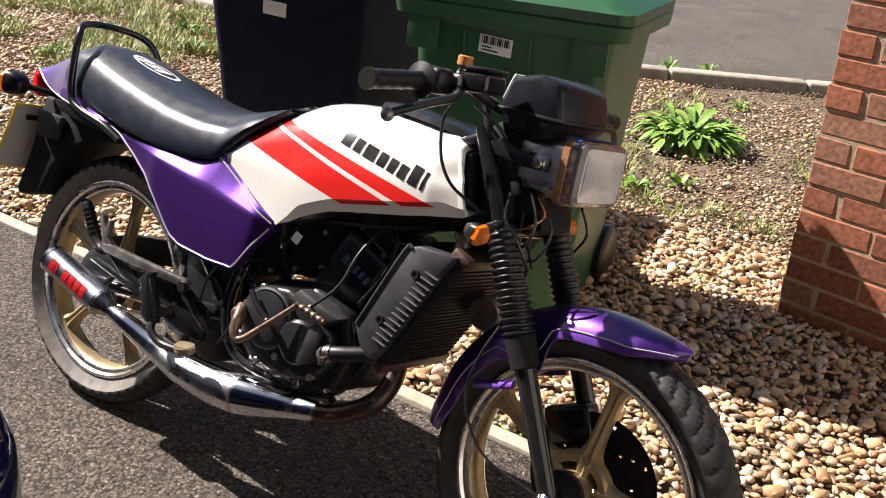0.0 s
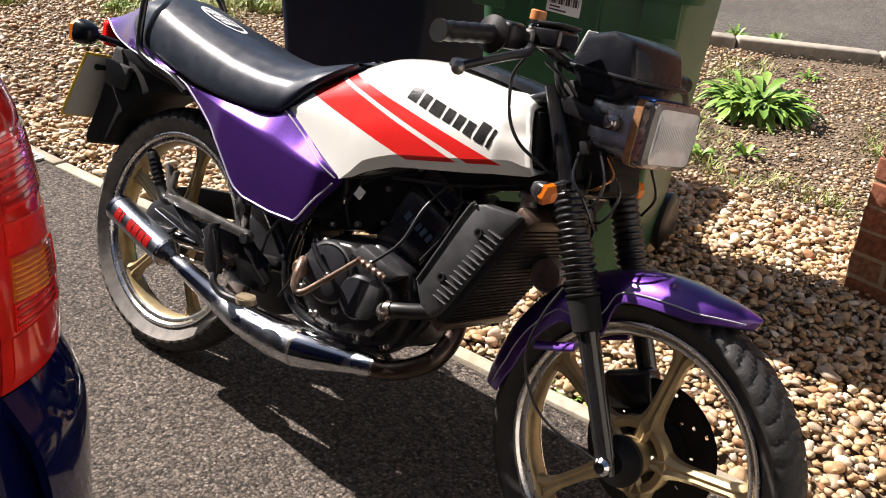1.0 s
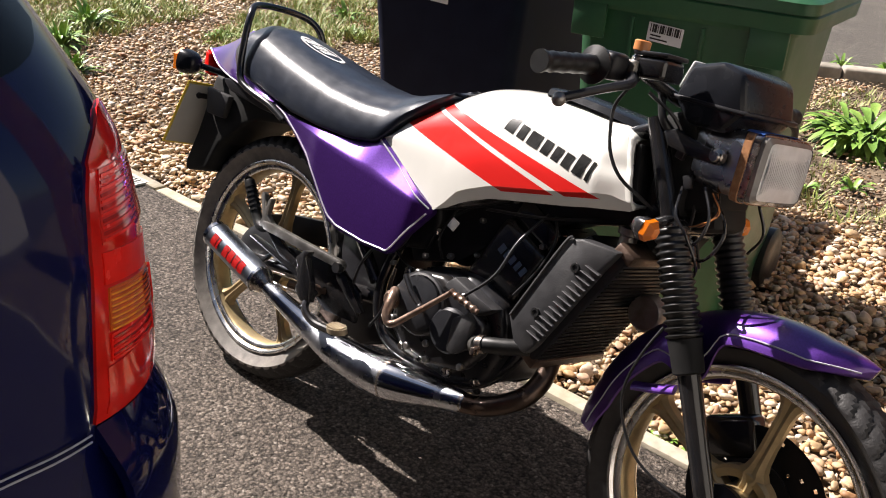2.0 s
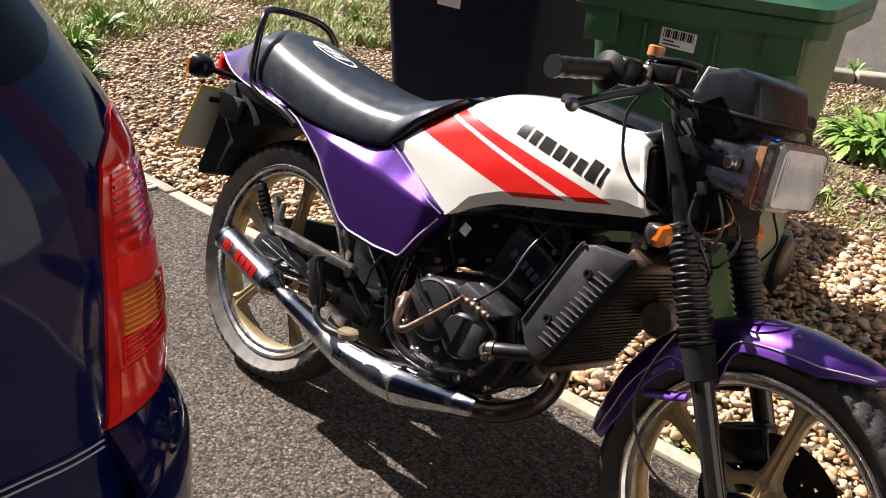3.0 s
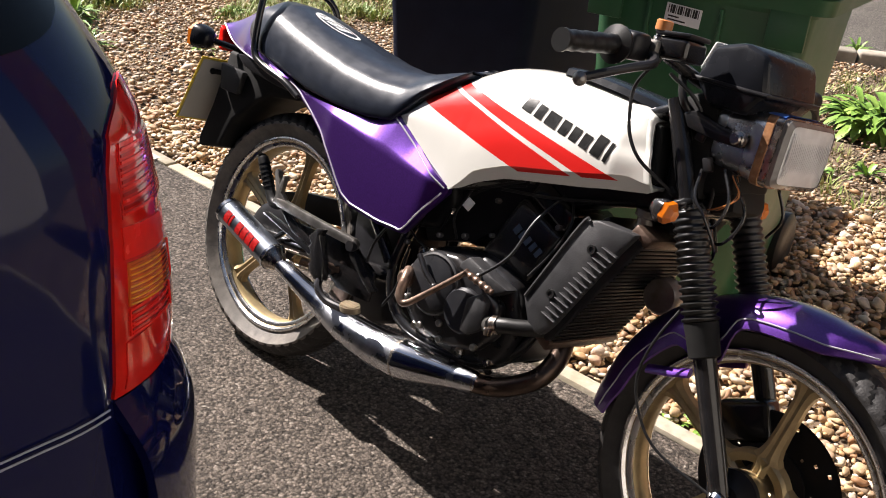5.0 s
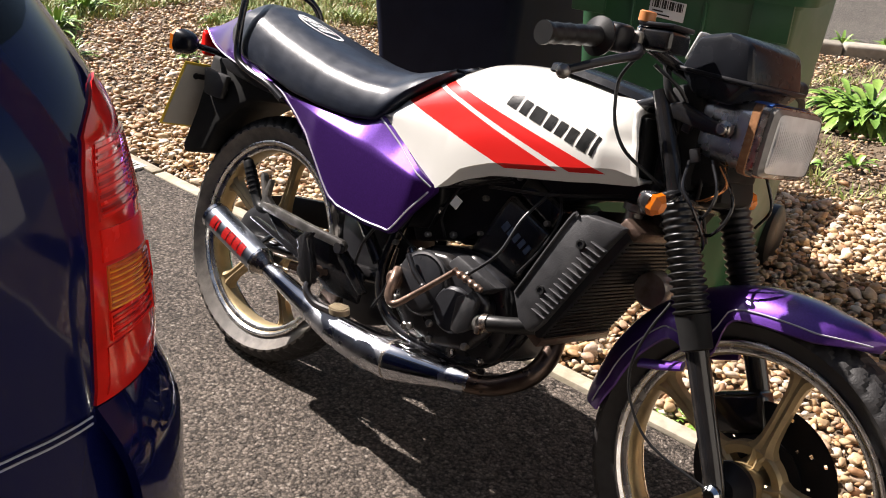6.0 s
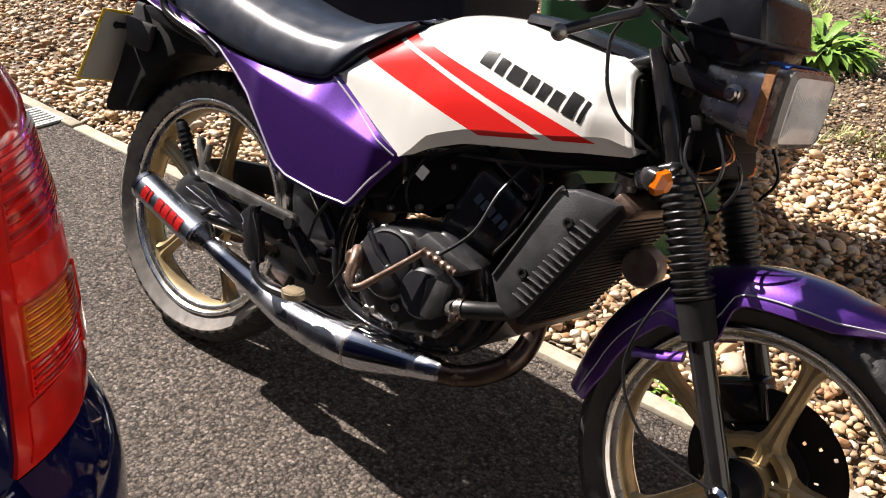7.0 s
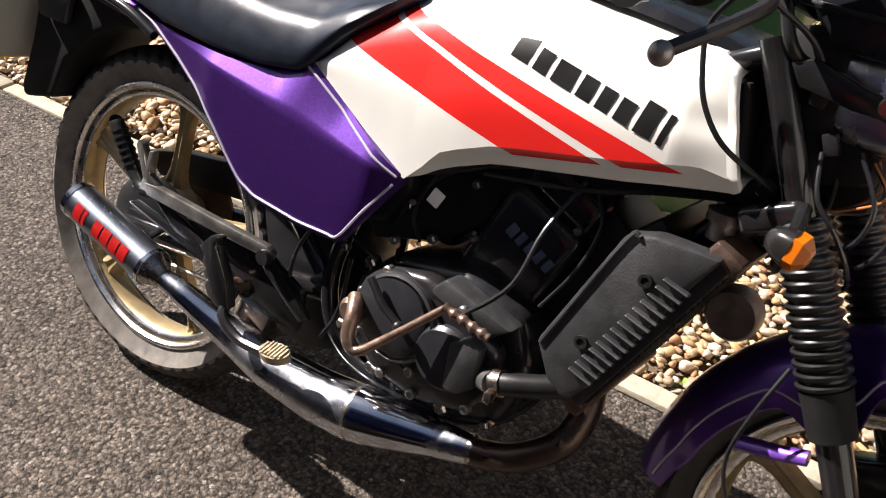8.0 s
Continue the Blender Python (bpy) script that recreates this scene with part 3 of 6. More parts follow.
# front disc with drilled holes, on the far side
bm = B()
m = TURN @ Matrix.Translation(FW) @ Matrix.Rotation(radians(90), 4, "X")
rad = [0.062, 0.078, 0.086, 0.095, 0.103, 0.112, 0.12, 0.13]
nn = 96
for s in (-0.052, -0.057):
    ring = [[bm.verts.new(m @ Vector((r * math.cos(2 * math.pi * i / nn), r * math.sin(2 * math.pi * i / nn), s))) for r in rad] for i in range(nn)]
    for i in range(nn):
        for j in range(len(rad) - 1):
            if (j == 1 and i % 12 == 3) or (j == 3 and i % 12 == 0) or (j == 5 and i % 12 == 9):
                continue
            a, b = ring[i], ring[(i + 1) % nn]
            bm.faces.new((a[j], b[j], b[j + 1], a[j + 1]))
part("brake_disc", bm, M_PLASTIC, front, "black drilled brake disc", smooth=20)
bm = B()
lathe(bm, [(0.02, -0.06), (0.07, -0.06), (0.072, -0.045), (0.05, -0.04)], 40, m)
part("disc_carrier", bm, M_PLASTIC, front)
bm = B()
box(bm, (0.10, 0.05, 0.075), TURN @ pose(1.20, 0.07, 0.385, 0, -25, 0), 0.012, 3)
part("caliper", bm, M_ENAMEL, bike, "black brake caliper")
bm = B()
tube(bm, [(1.271, -0.115, 0.301), (1.271, 0.12, 0.301)], 0.008)
lathe(bm, [(0.016, 0), (0.016, 0.008), (0.01, 0.014), (0.0, 0.014)], 20, along_y(1.271, -0.106, 0.301))
part("axle", bm, M_CHROME, bike, "chrome front axle nut", xf=TURN)
bm = B()
lathe(bm, [(0.02, 0), (0.045, 0.0), (0.046, 0.012), (0.03, 0.02), (0.02, 0.028)], 32, along_y(1.271, -0.05, 0.301))
part("speedometer_drive", bm, M_PLASTIC, bike, xf=TURN)

# ---- forks ----


def fork_at(h, side=0.0):
    """A point on the fork's line, h metres above the axle along it."""
    return (1.268 - math.sin(RAKE) * h, side, 0.301 + math.cos(RAKE) * h)


for s in (-0.092, 0.092):
    leg = B()
    tube(leg, [(*fork_at(-0.02, s), 0.014), (*fork_at(0.02, s), 0.0175), (*fork_at(0.10, s), 0.0182), (*fork_at(0.20, s), 0.0190), (*fork_at(0.255, s), 0.0200)], n=24)
    leg = part("fork_slider", leg, M_ENAMEL, bike, "black painted fork slider", xf=TURN)
    bm = B()
    tube(bm, [(*fork_at(0.226, s), 0.021), (*fork_at(0.229, s), 0.0265), (*fork_at(0.262, s), 0.0275), (*fork_at(0.285, s), 0.029)], n=24, per=1)
    part("dust_cap", bm, M_FIN, leg, xf=TURN)
    # ribbed rubber gaiter
    bm = B()
    rings = []
    for k in range(15):
        h = 0.285 + k * 0.0125
        for dh, r in ((0.0, 0.0255), (0.003, 0.031 - k * 0.0002), (0.0065, 0.0315 - k * 0.0002), (0.0095, 0.0255)):
            c = Vector(fork_at(h + dh, s))
            u, v = Vector((0, 1, 0)), axis.cross(Vector((0, 1, 0)))
            rings.append([c + r * (math.cos(a) * u + math.sin(a) * v) for a in (2 * math.pi * q / 24 for q in range(24))])
    skin(bm, rings)
    part("gaiter", bm, M_GAITER, leg, "ribbed black rubber fork gaiter", smooth=60, xf=TURN)
    bm = B()
    tube(bm, [fork_at(0.46, s), fork_at(0.66, s)], 0.0165, n=20)
    part("stanchion", bm, M_ENAMEL, leg, xf=TURN)
    bm = B()
    box(bm, (0.016, 0.012, 0.16), TURN @ Matrix.Translation(fork_at(0.56, s * 1.08)) @ Matrix.Rotation(-RAKE, 4, "Y"), 0.003)
    part("lamp_bracket", bm, M_ENAMEL, leg)
for h, d, wy in ((0.475, 0.034, 0.235), (0.645, 0.024, 0.20)):
    bm = B()
    box(bm, (0.075, wy, d), TURN @ Matrix.Translation(Vector(fork_at(h)) + Vector((-0.022, 0, -0.012))) @ Matrix.Rotation(-RAKE, 4, "Y"), 0.01, 3)
    part("fork_yoke", bm, M_ENAMEL, bike, "black fork yoke")
bm = B()
tube(bm, [tuple(head - axis * 0.07), tuple(head + axis * 0.15)], 0.03, n=20)
part("headstock", bm, M_ENAMEL, bike)

# ---- front mudguard ----
CF = Vector((1.274, 0, 0.298))


def guard_point(a, f, inset=0.0):
    """a: degrees round the wheel; f from -1 to 1 across."""
    tip = max(0.0, (95 - a) / 30)
    R = 0.334 + 0.012 * max(0, (80 - a) / 14) - inset
    drop = 0.052 + 0.014 * min(1.0, max(0.0, (a - 105) / 20)) + 0.052 * math.exp(-((a - 119.5) / 9.5) ** 4) - 0.032 * min(1.0, tip) ** 2 - 0.02 * max(0, (a - 165) / 15)
    w = (0.070 - 0.030 * min(1.0, tip) ** 2.2) * math.sqrt(min(1.0, max(0.004, (a - 65.8) / 12))) * (1 - 0.15 * max(0, (a - 150) / 30)) - inset
    e = abs(f)
    y = w * (1.3 * f - 0.3 * f * e) if e < 1 else w * f
    r = R - drop * e ** 2.6
    return Vector((CF.x + r * math.cos(radians(a)), y, CF.z + r * math.sin(radians(a))))


bm = B()
rings = []
F = [-1, -0.95, -0.85, -0.7, -0.5, -0.25, 0, 0.25, 0.5, 0.7, 0.85, 0.95, 1]
for k in range(57):
    a = 178 - 2 * k
    rings.append([guard_point(a, f) for f in F] + [guard_point(a, f, 0.003) for f in F[::-1]])
skin(bm, rings)
guard = part("front_mudguard", bm, M_PURPLE, bike, "metallic purple front mudguard with pale pinstripe", smooth=50, xf=TURN)
for s in (-1, 1):
    bm = B()
    pts = []
    for k in range(28):
        a = 176 - k * 4.0
        q = guard_point(a, s * 0.88)
        n_ = (q - CF).normalized()
        pts.append(tuple(q + Vector((0, s * 0.0012, 0)) + n_ * 0.0012))
    tube(bm, pts, 0.0014, n=6, per=2)
    part("pinstripe", bm, M_STRIPE, guard, "pale lilac pinstripe", xf=TURN)
    bm = B()
    tube(bm, [(1.066, s * 0.084, 0.437), (1.11, s * 0.090, 0.452), (1.150, s * 0.094, 0.468)], 0.010, n=10, flat=0.5)
    part("stay", bm, M_PURPLE, guard, "lilac painted mudguard stay", xf=TURN)

# ---- headlamp ----
lamp = B()
rings = []
for x, w, h in ((0.960, 0.04, 0.03), (0.972, 0.058, 0.044), (1.00, 0.073, 0.056), (1.045, 0.084, 0.063), (1.090, 0.089, 0.066), (1.120, 0.090, 0.066)):
    x += 0.05
    zc = 0.848 - 0.0
    rings.append([Vector((x, w * math.copysign(abs(math.cos(a)) ** 0.45, math.cos(a)), zc + h * math.copysign(abs(math.sin(a)) ** 0.45, math.sin(a)))) for a in (2 * math.pi * k / 40 for k in range(40))])
skin(lamp, rings)
LAMP_TILT = TURN @ Matrix.Translation((1.092, 0, 0.852)) @ Matrix.Diagonal((1, 0.93, 0.87, 1)) @ Matrix.Translation((-1.12, 0, -0.85))
lamp = part("headlamp", lamp, M_LAMPSHELL, bike, "rectangular headlamp with dark shell and tarnished chrome rim", xf=LAMP_TILT)


def lamp_ring(x, w, h, zc=0.848, p=0.2):
    return [Vector((x, w * math.copysign(abs(math.cos(a)) ** p, math.cos(a)), zc + h * math.copysign(abs(math.sin(a)) ** p, math.sin(a)))) for a in (2 * math.pi * k / 48 for k in range(48))]


bm = B()
skin(bm, [lamp_ring(1.168, 0.088, 0.062), lamp_ring(1.170, 0.092, 0.066), lamp_ring(1.185, 0.093, 0.067), lamp_ring(1.189, 0.092, 0.066), lamp_ring(1.189, 0.0895, 0.0635), lamp_ring(1.180, 0.088, 0.062)], caps=False)
part("lamp_rim", bm, M_RUSTCHROME, lamp, "tarnished chrome headlamp rim with rust", xf=LAMP_TILT)
bm = B()
skin(bm, [lamp_ring(1.162, 0.0895, 0.0635), lamp_ring(1.162, 0.0932, 0.0672), lamp_ring(1.176, 0.0942, 0.0682), lamp_ring(1.177, 0.0925, 0.0665)], caps=False)
part("rim_band", bm, M_BAND, lamp, "rust-brown band round the headlamp rim", xf=LAMP_TILT)
bm = B()
tape = [lamp_ring(x_, w_, h_)[11:19] for x_, w_, h_ in ((1.158, 0.0945, 0.0688), (1.168, 0.0950, 0.0692), (1.189, 0.0948, 0.0690))]
skin(bm, tape, closed=False, caps=False)
bmesh.ops.solidify(bm, geom=bm.faces[:], thickness=0.0008)
part("tape", bm, M_TAPE, lamp, "strip of blue tape", xf=LAMP_TILT)
bm = B()
skin(bm, [lamp_ring(1.184, 0.0892, 0.0632), lamp_ring(1.195, 0.0872, 0.0612), lamp_ring(1.201, 0.080, 0.054), lamp_ring(1.204, 0.05, 0.03)])
bmesh.ops.recalc_face_normals(bm, faces=bm.faces)
lens = part("lens", bm, M_GLASS, lamp, "clear fluted headlamp glass", xf=LAMP_TILT)
lens.visible_shadow = False
# the bevel's shade is put into its dark colour
bm = B()
skin(bm, [lamp_ring(1.1885, 0.0895, 0.0635), lamp_ring(1.1965, 0.0885, 0.0625), lamp_ring(1.2025, 0.0800, 0.0545), lamp_ring(1.2000, 0.0790, 0.0535)], caps=False)
part("lens_edge", bm, M_LENSEDGE, lamp, "bevelled edge of the headlamp glass with its shade painted in", xf=LAMP_TILT)
for k in range(23):
    bm = B()
    y = -0.07 + k * 0.0064
    tube(bm, [(1.2005, y, 0.806), (1.2045, y, 0.848), (1.2005, y, 0.890)], 0.0023, n=5, per=2)
    part("flute", bm, M_GLASS, lens, xf=LAMP_TILT).visible_shadow = False
bm = B()
skin(bm, [lamp_ring(1.186, 0.083, 0.057), lamp_ring(1.165, 0.076, 0.051), lamp_ring(1.145, 0.06, 0.038), lamp_ring(1.135, 0.02, 0.015)], caps=False)
part("reflector", bm, M_REFLECTOR, lamp, "bright headlamp reflector", xf=LAMP_TILT)
for s in (-1, 1):
    bm = B()
    lathe(bm, [(0.014, 0), (0.014, 0.012), (0.008, 0.018), (0.0, 0.018)], 16, along_y(1.10, s * 0.088 if s < 0 else 0.105, 0.855))
    part("pivot_bolt", bm, M_RUSTCHROME, lamp, xf=TURN)

# ---- instruments ----
pod = B()
P0 = [(0.995, 0.94), (1.012, 0.998), (1.07, 1.014), (1.112, 1.002), (1.13, 0.94), (1.10, 0.902), (1.03, 0.902)]
prism(pod, [(x - 0.004, z - 0.010) for x, z in P0], -0.10, 0.078, 0.014, 3)
pod = part("instrument_pod", pod, M_POD, bike, "black plastic instrument pod", smooth=20, xf=TURN)
bm = B()
prism(bm, [(0.984, 0.928), (0.987, 0.936), (1.132, 0.934), (1.130, 0.925)], -0.103, 0.081, 0.004)
part("pod_seam", bm, M_PLASTIC, pod, xf=TURN)
for y in (-0.05, 0.05):
    bm = B()
    box(bm, (0.006, 0.08, 0.05), pose(1.0, y, 0.97, 0, 18, 0), 0.004)
    part("dial", bm, M_GLASS, pod, xf=TURN)

# ---- handlebar ----
BAR = TURN @ Matrix.Translation((0.026, 0, 0.020))
bar = B()
tube(bar, [(0.93, -0.40, 0.918), (0.925, -0.28, 0.93), (0.93, -0.17, 0.938), (0.962, -0.07, 0.905), (0.968, 0, 0.9), (0.962, 0.07, 0.905), (0.93, 0.17, 0.938), (0.925, 0.28, 0.93), (0.93, 0.40, 0.918)], 0.011, n=14)
bar = part("handlebar", bar, M_ENAMEL, bike, "black steel handlebar", xf=BAR)
for s in (-1, 1):
    bm = B()
    rings = []
    for k in range(25):
        y = 0.268 + k * 0.0057
        r = 0.0155 if k not in (4, 9, 14, 19) else 0.0165
        if k == 0:
            r = 0.030
        if k == 1:
            r = 0.031
        if k == 2:
            r = 0.016
        if k >= 23:
            r = 0.0178
        c = Vector((0.925 + 0.005 * k / 24, s * y, 0.931 - 0.013 * k / 24))
        rings.append([c + r * Vector((math.cos(a), 0, math.sin(a))) for a in (2 * math.pi * q / 20 for q in range(20))])
    skin(bm, rings)
    part("grip", bm, M_GRIP, bar, "ribbed black rubber grip", xf=BAR)
    bm = B()
    box(bm, (0.04, 0.045, 0.045), pose(0.928, s * 0.232, 0.935), 0.01, 3)
    part("switch_housing", bm, M_PLASTIC, bar, xf=BAR)
    # lever with ball end
    bm = B()
    tube(bm, [(0.955, s * 0.21, 0.925, 0.010), (0.985, s * 0.25, 0.915, 0.008), (0.985, s * 0.31, 0.90, 0.007), (0.962, s * 0.372, 0.874, 0.007)], n=10)
    lev = part("brake_lever" if s < 0 else "clutch_lever", bm, M_PLASTIC, bar, "black lever with ball end", xf=BAR)
    bm = B()
    ball(bm, (0.960, s * 0.376, 0.871), (0.011, 0.011, 0.011))
    part("ball_end", bm, M_ALLOY, lev, "worn bright ball end", xf=BAR)
bm = B()
box(bm, (0.06, 0.075, 0.036), pose(0.965, -0.16, 0.945, 0, -4, 8), 0.008, 3)
mc = part("brake_master_cylinder", bm, M_ENAMEL, bike, "black brake master cylinder", xf=BAR)
bm = B()
box(bm, (0.062, 0.078, 0.008), pose(0.965, -0.16, 0.967, 0, -4, 8), 0.003)
part("reservoir_lid", bm, M_PLASTIC, mc, xf=BAR)
bm = B()
lathe(bm, [(0.012, 0), (0.012, 0.008), (0.009, 0.010), (0.009, 0.020), (0.012, 0.021), (0.012, 0.028), (0.0, 0.030)], 18, Matrix.Translation((0.945, -0.19, 0.95)))
part("brake_light_switch", bm, M_CHROME, mc, "steel fitting under an orange cap", xf=BAR)
bm = B()
lathe(bm, [(0.0125, 0.018), (0.0135, 0.019), (0.0135, 0.033), (0.011, 0.035), (0.0, 0.035)], 18, Matrix.Translation((0.945, -0.19, 0.95)))
part("fitting_cap", bm, M_COPPER, mc, "orange plastic cap", xf=BAR)
bm = B()
box(bm, (0.03, 0.03, 0.035), pose(0.94, -0.195, 0.935), 0.006)
part("lever_clamp", bm, M_ALLOY, mc, xf=BAR)

# ---- indicators ----


def indicator(p, tail, rot, xf=None, size=1.0, shell=M_ENAMEL):
    bm = B()
    tube(bm, [p, tuple((Vector(p) + Vector(tail)) / 2), tail], 0.008, n=10)
    arm = part("indicator", bm, M_ENAMEL, bike, "indicator with dark body and amber lens", xf=xf)
    m_ = Matrix.Translation(p) @ rot @ Matrix.Scale(size, 4)
    if xf is not None:
        m_ = xf @ m_
    bm = B()
    rings = [[m_ @ Vector((x, w * math.copysign(abs(math.cos(a)) ** 0.7, math.cos(a)), h * math.copysign(abs(math.sin(a)) ** 0.7, math.sin(a)))) for a in (2 * math.pi * k / 24 for k in range(24))]
             for x, w, h in ((-0.030, 0.006, 0.006), (-0.025, 0.014, 0.014), (-0.010, 0.021, 0.021), (0.004, 0.023, 0.023))]
    skin(bm, rings)
    part("body", bm, shell, arm)
    bm = B()
    rings = [[m_ @ Vector((x, w * math.copysign(abs(math.cos(a)) ** 0.7, math.cos(a)), h * math.copysign(abs(math.sin(a)) ** 0.7, math.sin(a)))) for a in (2 * math.pi * (k + 0.25) / 6 for k in range(6))]
             for x, w, h in ((0.004, 0.024, 0.024), (0.016, 0.0235, 0.0235), (0.017, 0.0225, 0.0225), (0.027, 0.012, 0.012))]
    skin(bm, rings)
    part("lens", bm, M_AMBER, arm, "amber indicator lens", smooth=20)


for s in (-1, 1):
    indicator((1.088 if s < 0 else 1.05, -0.218 if s < 0 else 0.135, 0.728), (1.06 if s < 0 else 1.03, s * 0.11, 0.735), Matrix.Rotation(radians(10), 4, "Y"), TURN, 0.78)
    indicator((-0.335, s * 0.140, 0.712), (-0.25, s * 0.06, 0.705), Matrix.Rotation(radians(180), 4, "Z"), None, 1.35, M_POD)
# ---- tank ----
# stations: x, top, lower edge, half width, height share of the shoulder
TANK = [(0.380, 0.704, 0.694, 0.122, 0.5), (0.394, 0.722, 0.692, 0.127, 0.5), (0.43, 0.775, 0.674, 0.131, 0.55), (0.49, 0.818, 0.642, 0.135, 0.6), (0.555, 0.853, 0.607, 0.138, 0.62), (0.571, 0.859, 0.598, 0.138, 0.62), (0.594, 0.865, 0.609, 0.139, 0.62), (0.615, 0.869, 0.624, 0.140, 0.64),
        (0.641, 0.873, 0.637, 0.141, 0.64), (0.687, 0.877, 0.656, 0.141, 0.64), (0.72, 0.878, 0.664, 0.141, 0.64), (0.80, 0.876, 0.681, 0.140, 0.64), (0.86, 0.871, 0.694, 0.140, 0.62), (0.902, 0.866, 0.705, 0.140, 0.6), (0.910, 0.865, 0.707, 0.1385, 0.6), (0.945, 0.860, 0.716, 0.131, 0.6), (0.957, 0.857, 0.719, 0.129, 0.6), (0.962, 0.856, 0.720, 0.131, 0.6), (0.968, 0.852, 0.724, 0.130, 0.6), (0.970, 0.845, 0.729, 0.126, 0.6)]
NOSE = [(0.963, 0.838, 0.735, 0.119), (0.945, 0.830, 0.738, 0.106), (0.90, 0.828, 0.742, 0.085)]


def tank_half(x):
    """Half section from the lower inside edge up to the ridge: (y, z)."""
    t, b, w, sh = lerp(TANK, x)
    h = t - b
    e = 1.0 - 0.7 * min(1.0, max(0.0, (x - 0.87) / 0.07))      # squarer shoulders towards the nose
    lip = 0.004 + 0.024 * min(1.0, max(0.0, (x - 0.566) / 0.05)) * (1 - 0.6 * min(1.0, max(0.0, (x - 0.93) / 0.04)))      # turned-under lower flange
    k = lip / 0.028
    return [(w - 0.040, b + 0.006), (w - 0.013 * k - 0.003, b + 0.001), (w - 0.011 * k, b + 0.003), (w - 0.0015 * k, b + lip - 0.003), (w, b + lip + 0.001), (w + 0.002, b + 0.36 * h), (w - 0.003, b + 0.5 * h), (w - 0.012 * e, b + 0.66 * h),
            (w - 0.032 * e, b + 0.82 * h), (w - 0.064 * e, b + 0.93 * h), (0.04 + 0.04 * (1 - e), b + 0.985 * h), (0.0, t)]


def tank_y(x, z):
    """How far out the tank's side lies at x and z."""
    hs = tank_half(x)[1:]
    return float(np.interp(z, [q[1] for q in hs], [q[0] for q in hs]))


bm = B()
xs = sorted({0.380 + 0.588 * k / 52 for k in range(53)} | {0.571, 0.902, 0.910, 0.957, 0.962, 0.968, 0.970})
rings = []


def rake(x, z):
    """The nose leans forward towards its lower edge."""
    return x + float(np.interp(z, [0.72, 0.855], [0.016, -0.034])) * min(1.0, max(0.0, (x - 0.90) / 0.065))


for x in xs:
    hs = spline(tank_half(x), 3)
    ring = [Vector((rake(x, z), -y, z)) for y, z in hs] + [Vector((rake(x, z), y, z)) for y, z in hs[-2::-1]]
    rings.append(ring)


for x, t, b, w in NOSE:
    n_ = len(rings[0]) // 2
    half = [(w * min(1.0, 1.6 * math.sin(math.pi * k / n_ * 0.5 + 0.6)) if k < n_ else 0.0, b + (t - b) * k / n_) for k in range(n_ + 1)]
    rings.append([Vector((rake(x, z), -y, z)) for y, z in half] + [Vector((rake(x, z), y, z)) for y, z in half[-2::-1]])
skin(bm, rings)
tank = part("fuel_tank", bm, M_TANK, bike, "white fuel tank with slanted red bands", smooth=50)
# black plate added in the hollow nose, standing in for its shade
bm = B()
box(bm, (0.012, 0.215, 0.098), pose(0.958, 0, 0.786, 0, -13, 0), 0.004)
part("nose_filler", bm, M_FIN, tank, "black filler plate added to keep the hollow tank nose dark")
# the maker's word as a row of plain slanted bars
along, upward = Vector((0.2117, -0.0444)), Vector((0.0085, 0.0365))
at = 0.0
for wide, tall in ((0.120, 1.0), (0.092, 0.70), (0.136, 0.70), (0.092, 0.70), (0.086, 0.70), (0.092, 0.70), (0.104, 1.0), (0.036, 0.97)):
    bm = B()
    q = {}
    for i in range(4):
        for j in range(4):
            v2 = Vector((0.6805, 0.7913)) + along * (at + wide * i / 3) + upward * (tall * j / 3)
            q[i, j] = bm.verts.new((v2.x, -tank_y(v2.x, v2.y) - 0.0014, v2.y))
    for i in range(3):
        for j in range(3):
            bm.faces.new((q[i, j], q[i + 1, j], q[i + 1, j + 1], q[i, j + 1]))
    bmesh.ops.solidify(bm, geom=bm.faces[:], thickness=0.0008)
    part("lettering_bar", bm, M_BLACKINK, tank, "black lettering bar")
    at += wide + 0.0335
# black trim along the tank top, with the filler cap
bm = B()
rings = []
for x, z, w in ((0.690, 0.880, 0.03), (0.705, 0.888, 0.062), (0.76, 0.890, 0.076), (0.84, 0.883, 0.082), (0.91, 0.874, 0.084), (0.935, 0.866, 0.080)):
    rings.append([Vector((x, -w, z - 0.016)), Vector((x, -w + 0.004, z - 0.004)), Vector((x, -w + 0.014, z)), Vector((x, 0, z + 0.003)), Vector((x, w - 0.014, z)), Vector((x, w - 0.004, z - 0.004)), Vector((x, w, z - 0.016))])
skin(bm, rings)
part("tank_trim", bm, M_POD, tank, "dark grey trim cover on the tank top")

# ---- side panels ----
TOP = [(0.00, 0.700), (0.066, 0.678), (0.15, 0.671), (0.246, 0.668), (0.32, 0.671), (0.384, 0.699), (0.40, 0.690), (0.48, 0.646), (0.575, 0.598)]
LOW = [(0.00, 0.692), (0.066, 0.668), (0.133, 0.632), (0.185, 0.600), (0.229, 0.560), (0.27, 0.518), (0.295, 0.496), (0.33, 0.482), (0.42, 0.475), (0.493, 0.478), (0.50, 0.484), (0.54, 0.545), (0.575, 0.597)]


def panel_rows(x):
    """Heights at x: top edge, crease, lower edge."""
    (zt,), (zl,) = lerp(TOP, x), lerp(LOW, x)
    zc = 0.672 - (x - 0.10) * 0.158
    zc = min(zt - 0.004, max(zl + 0.004 if zt - zl > 0.012 else (zt + zl) / 2, zc))
    return zt, zc, zl


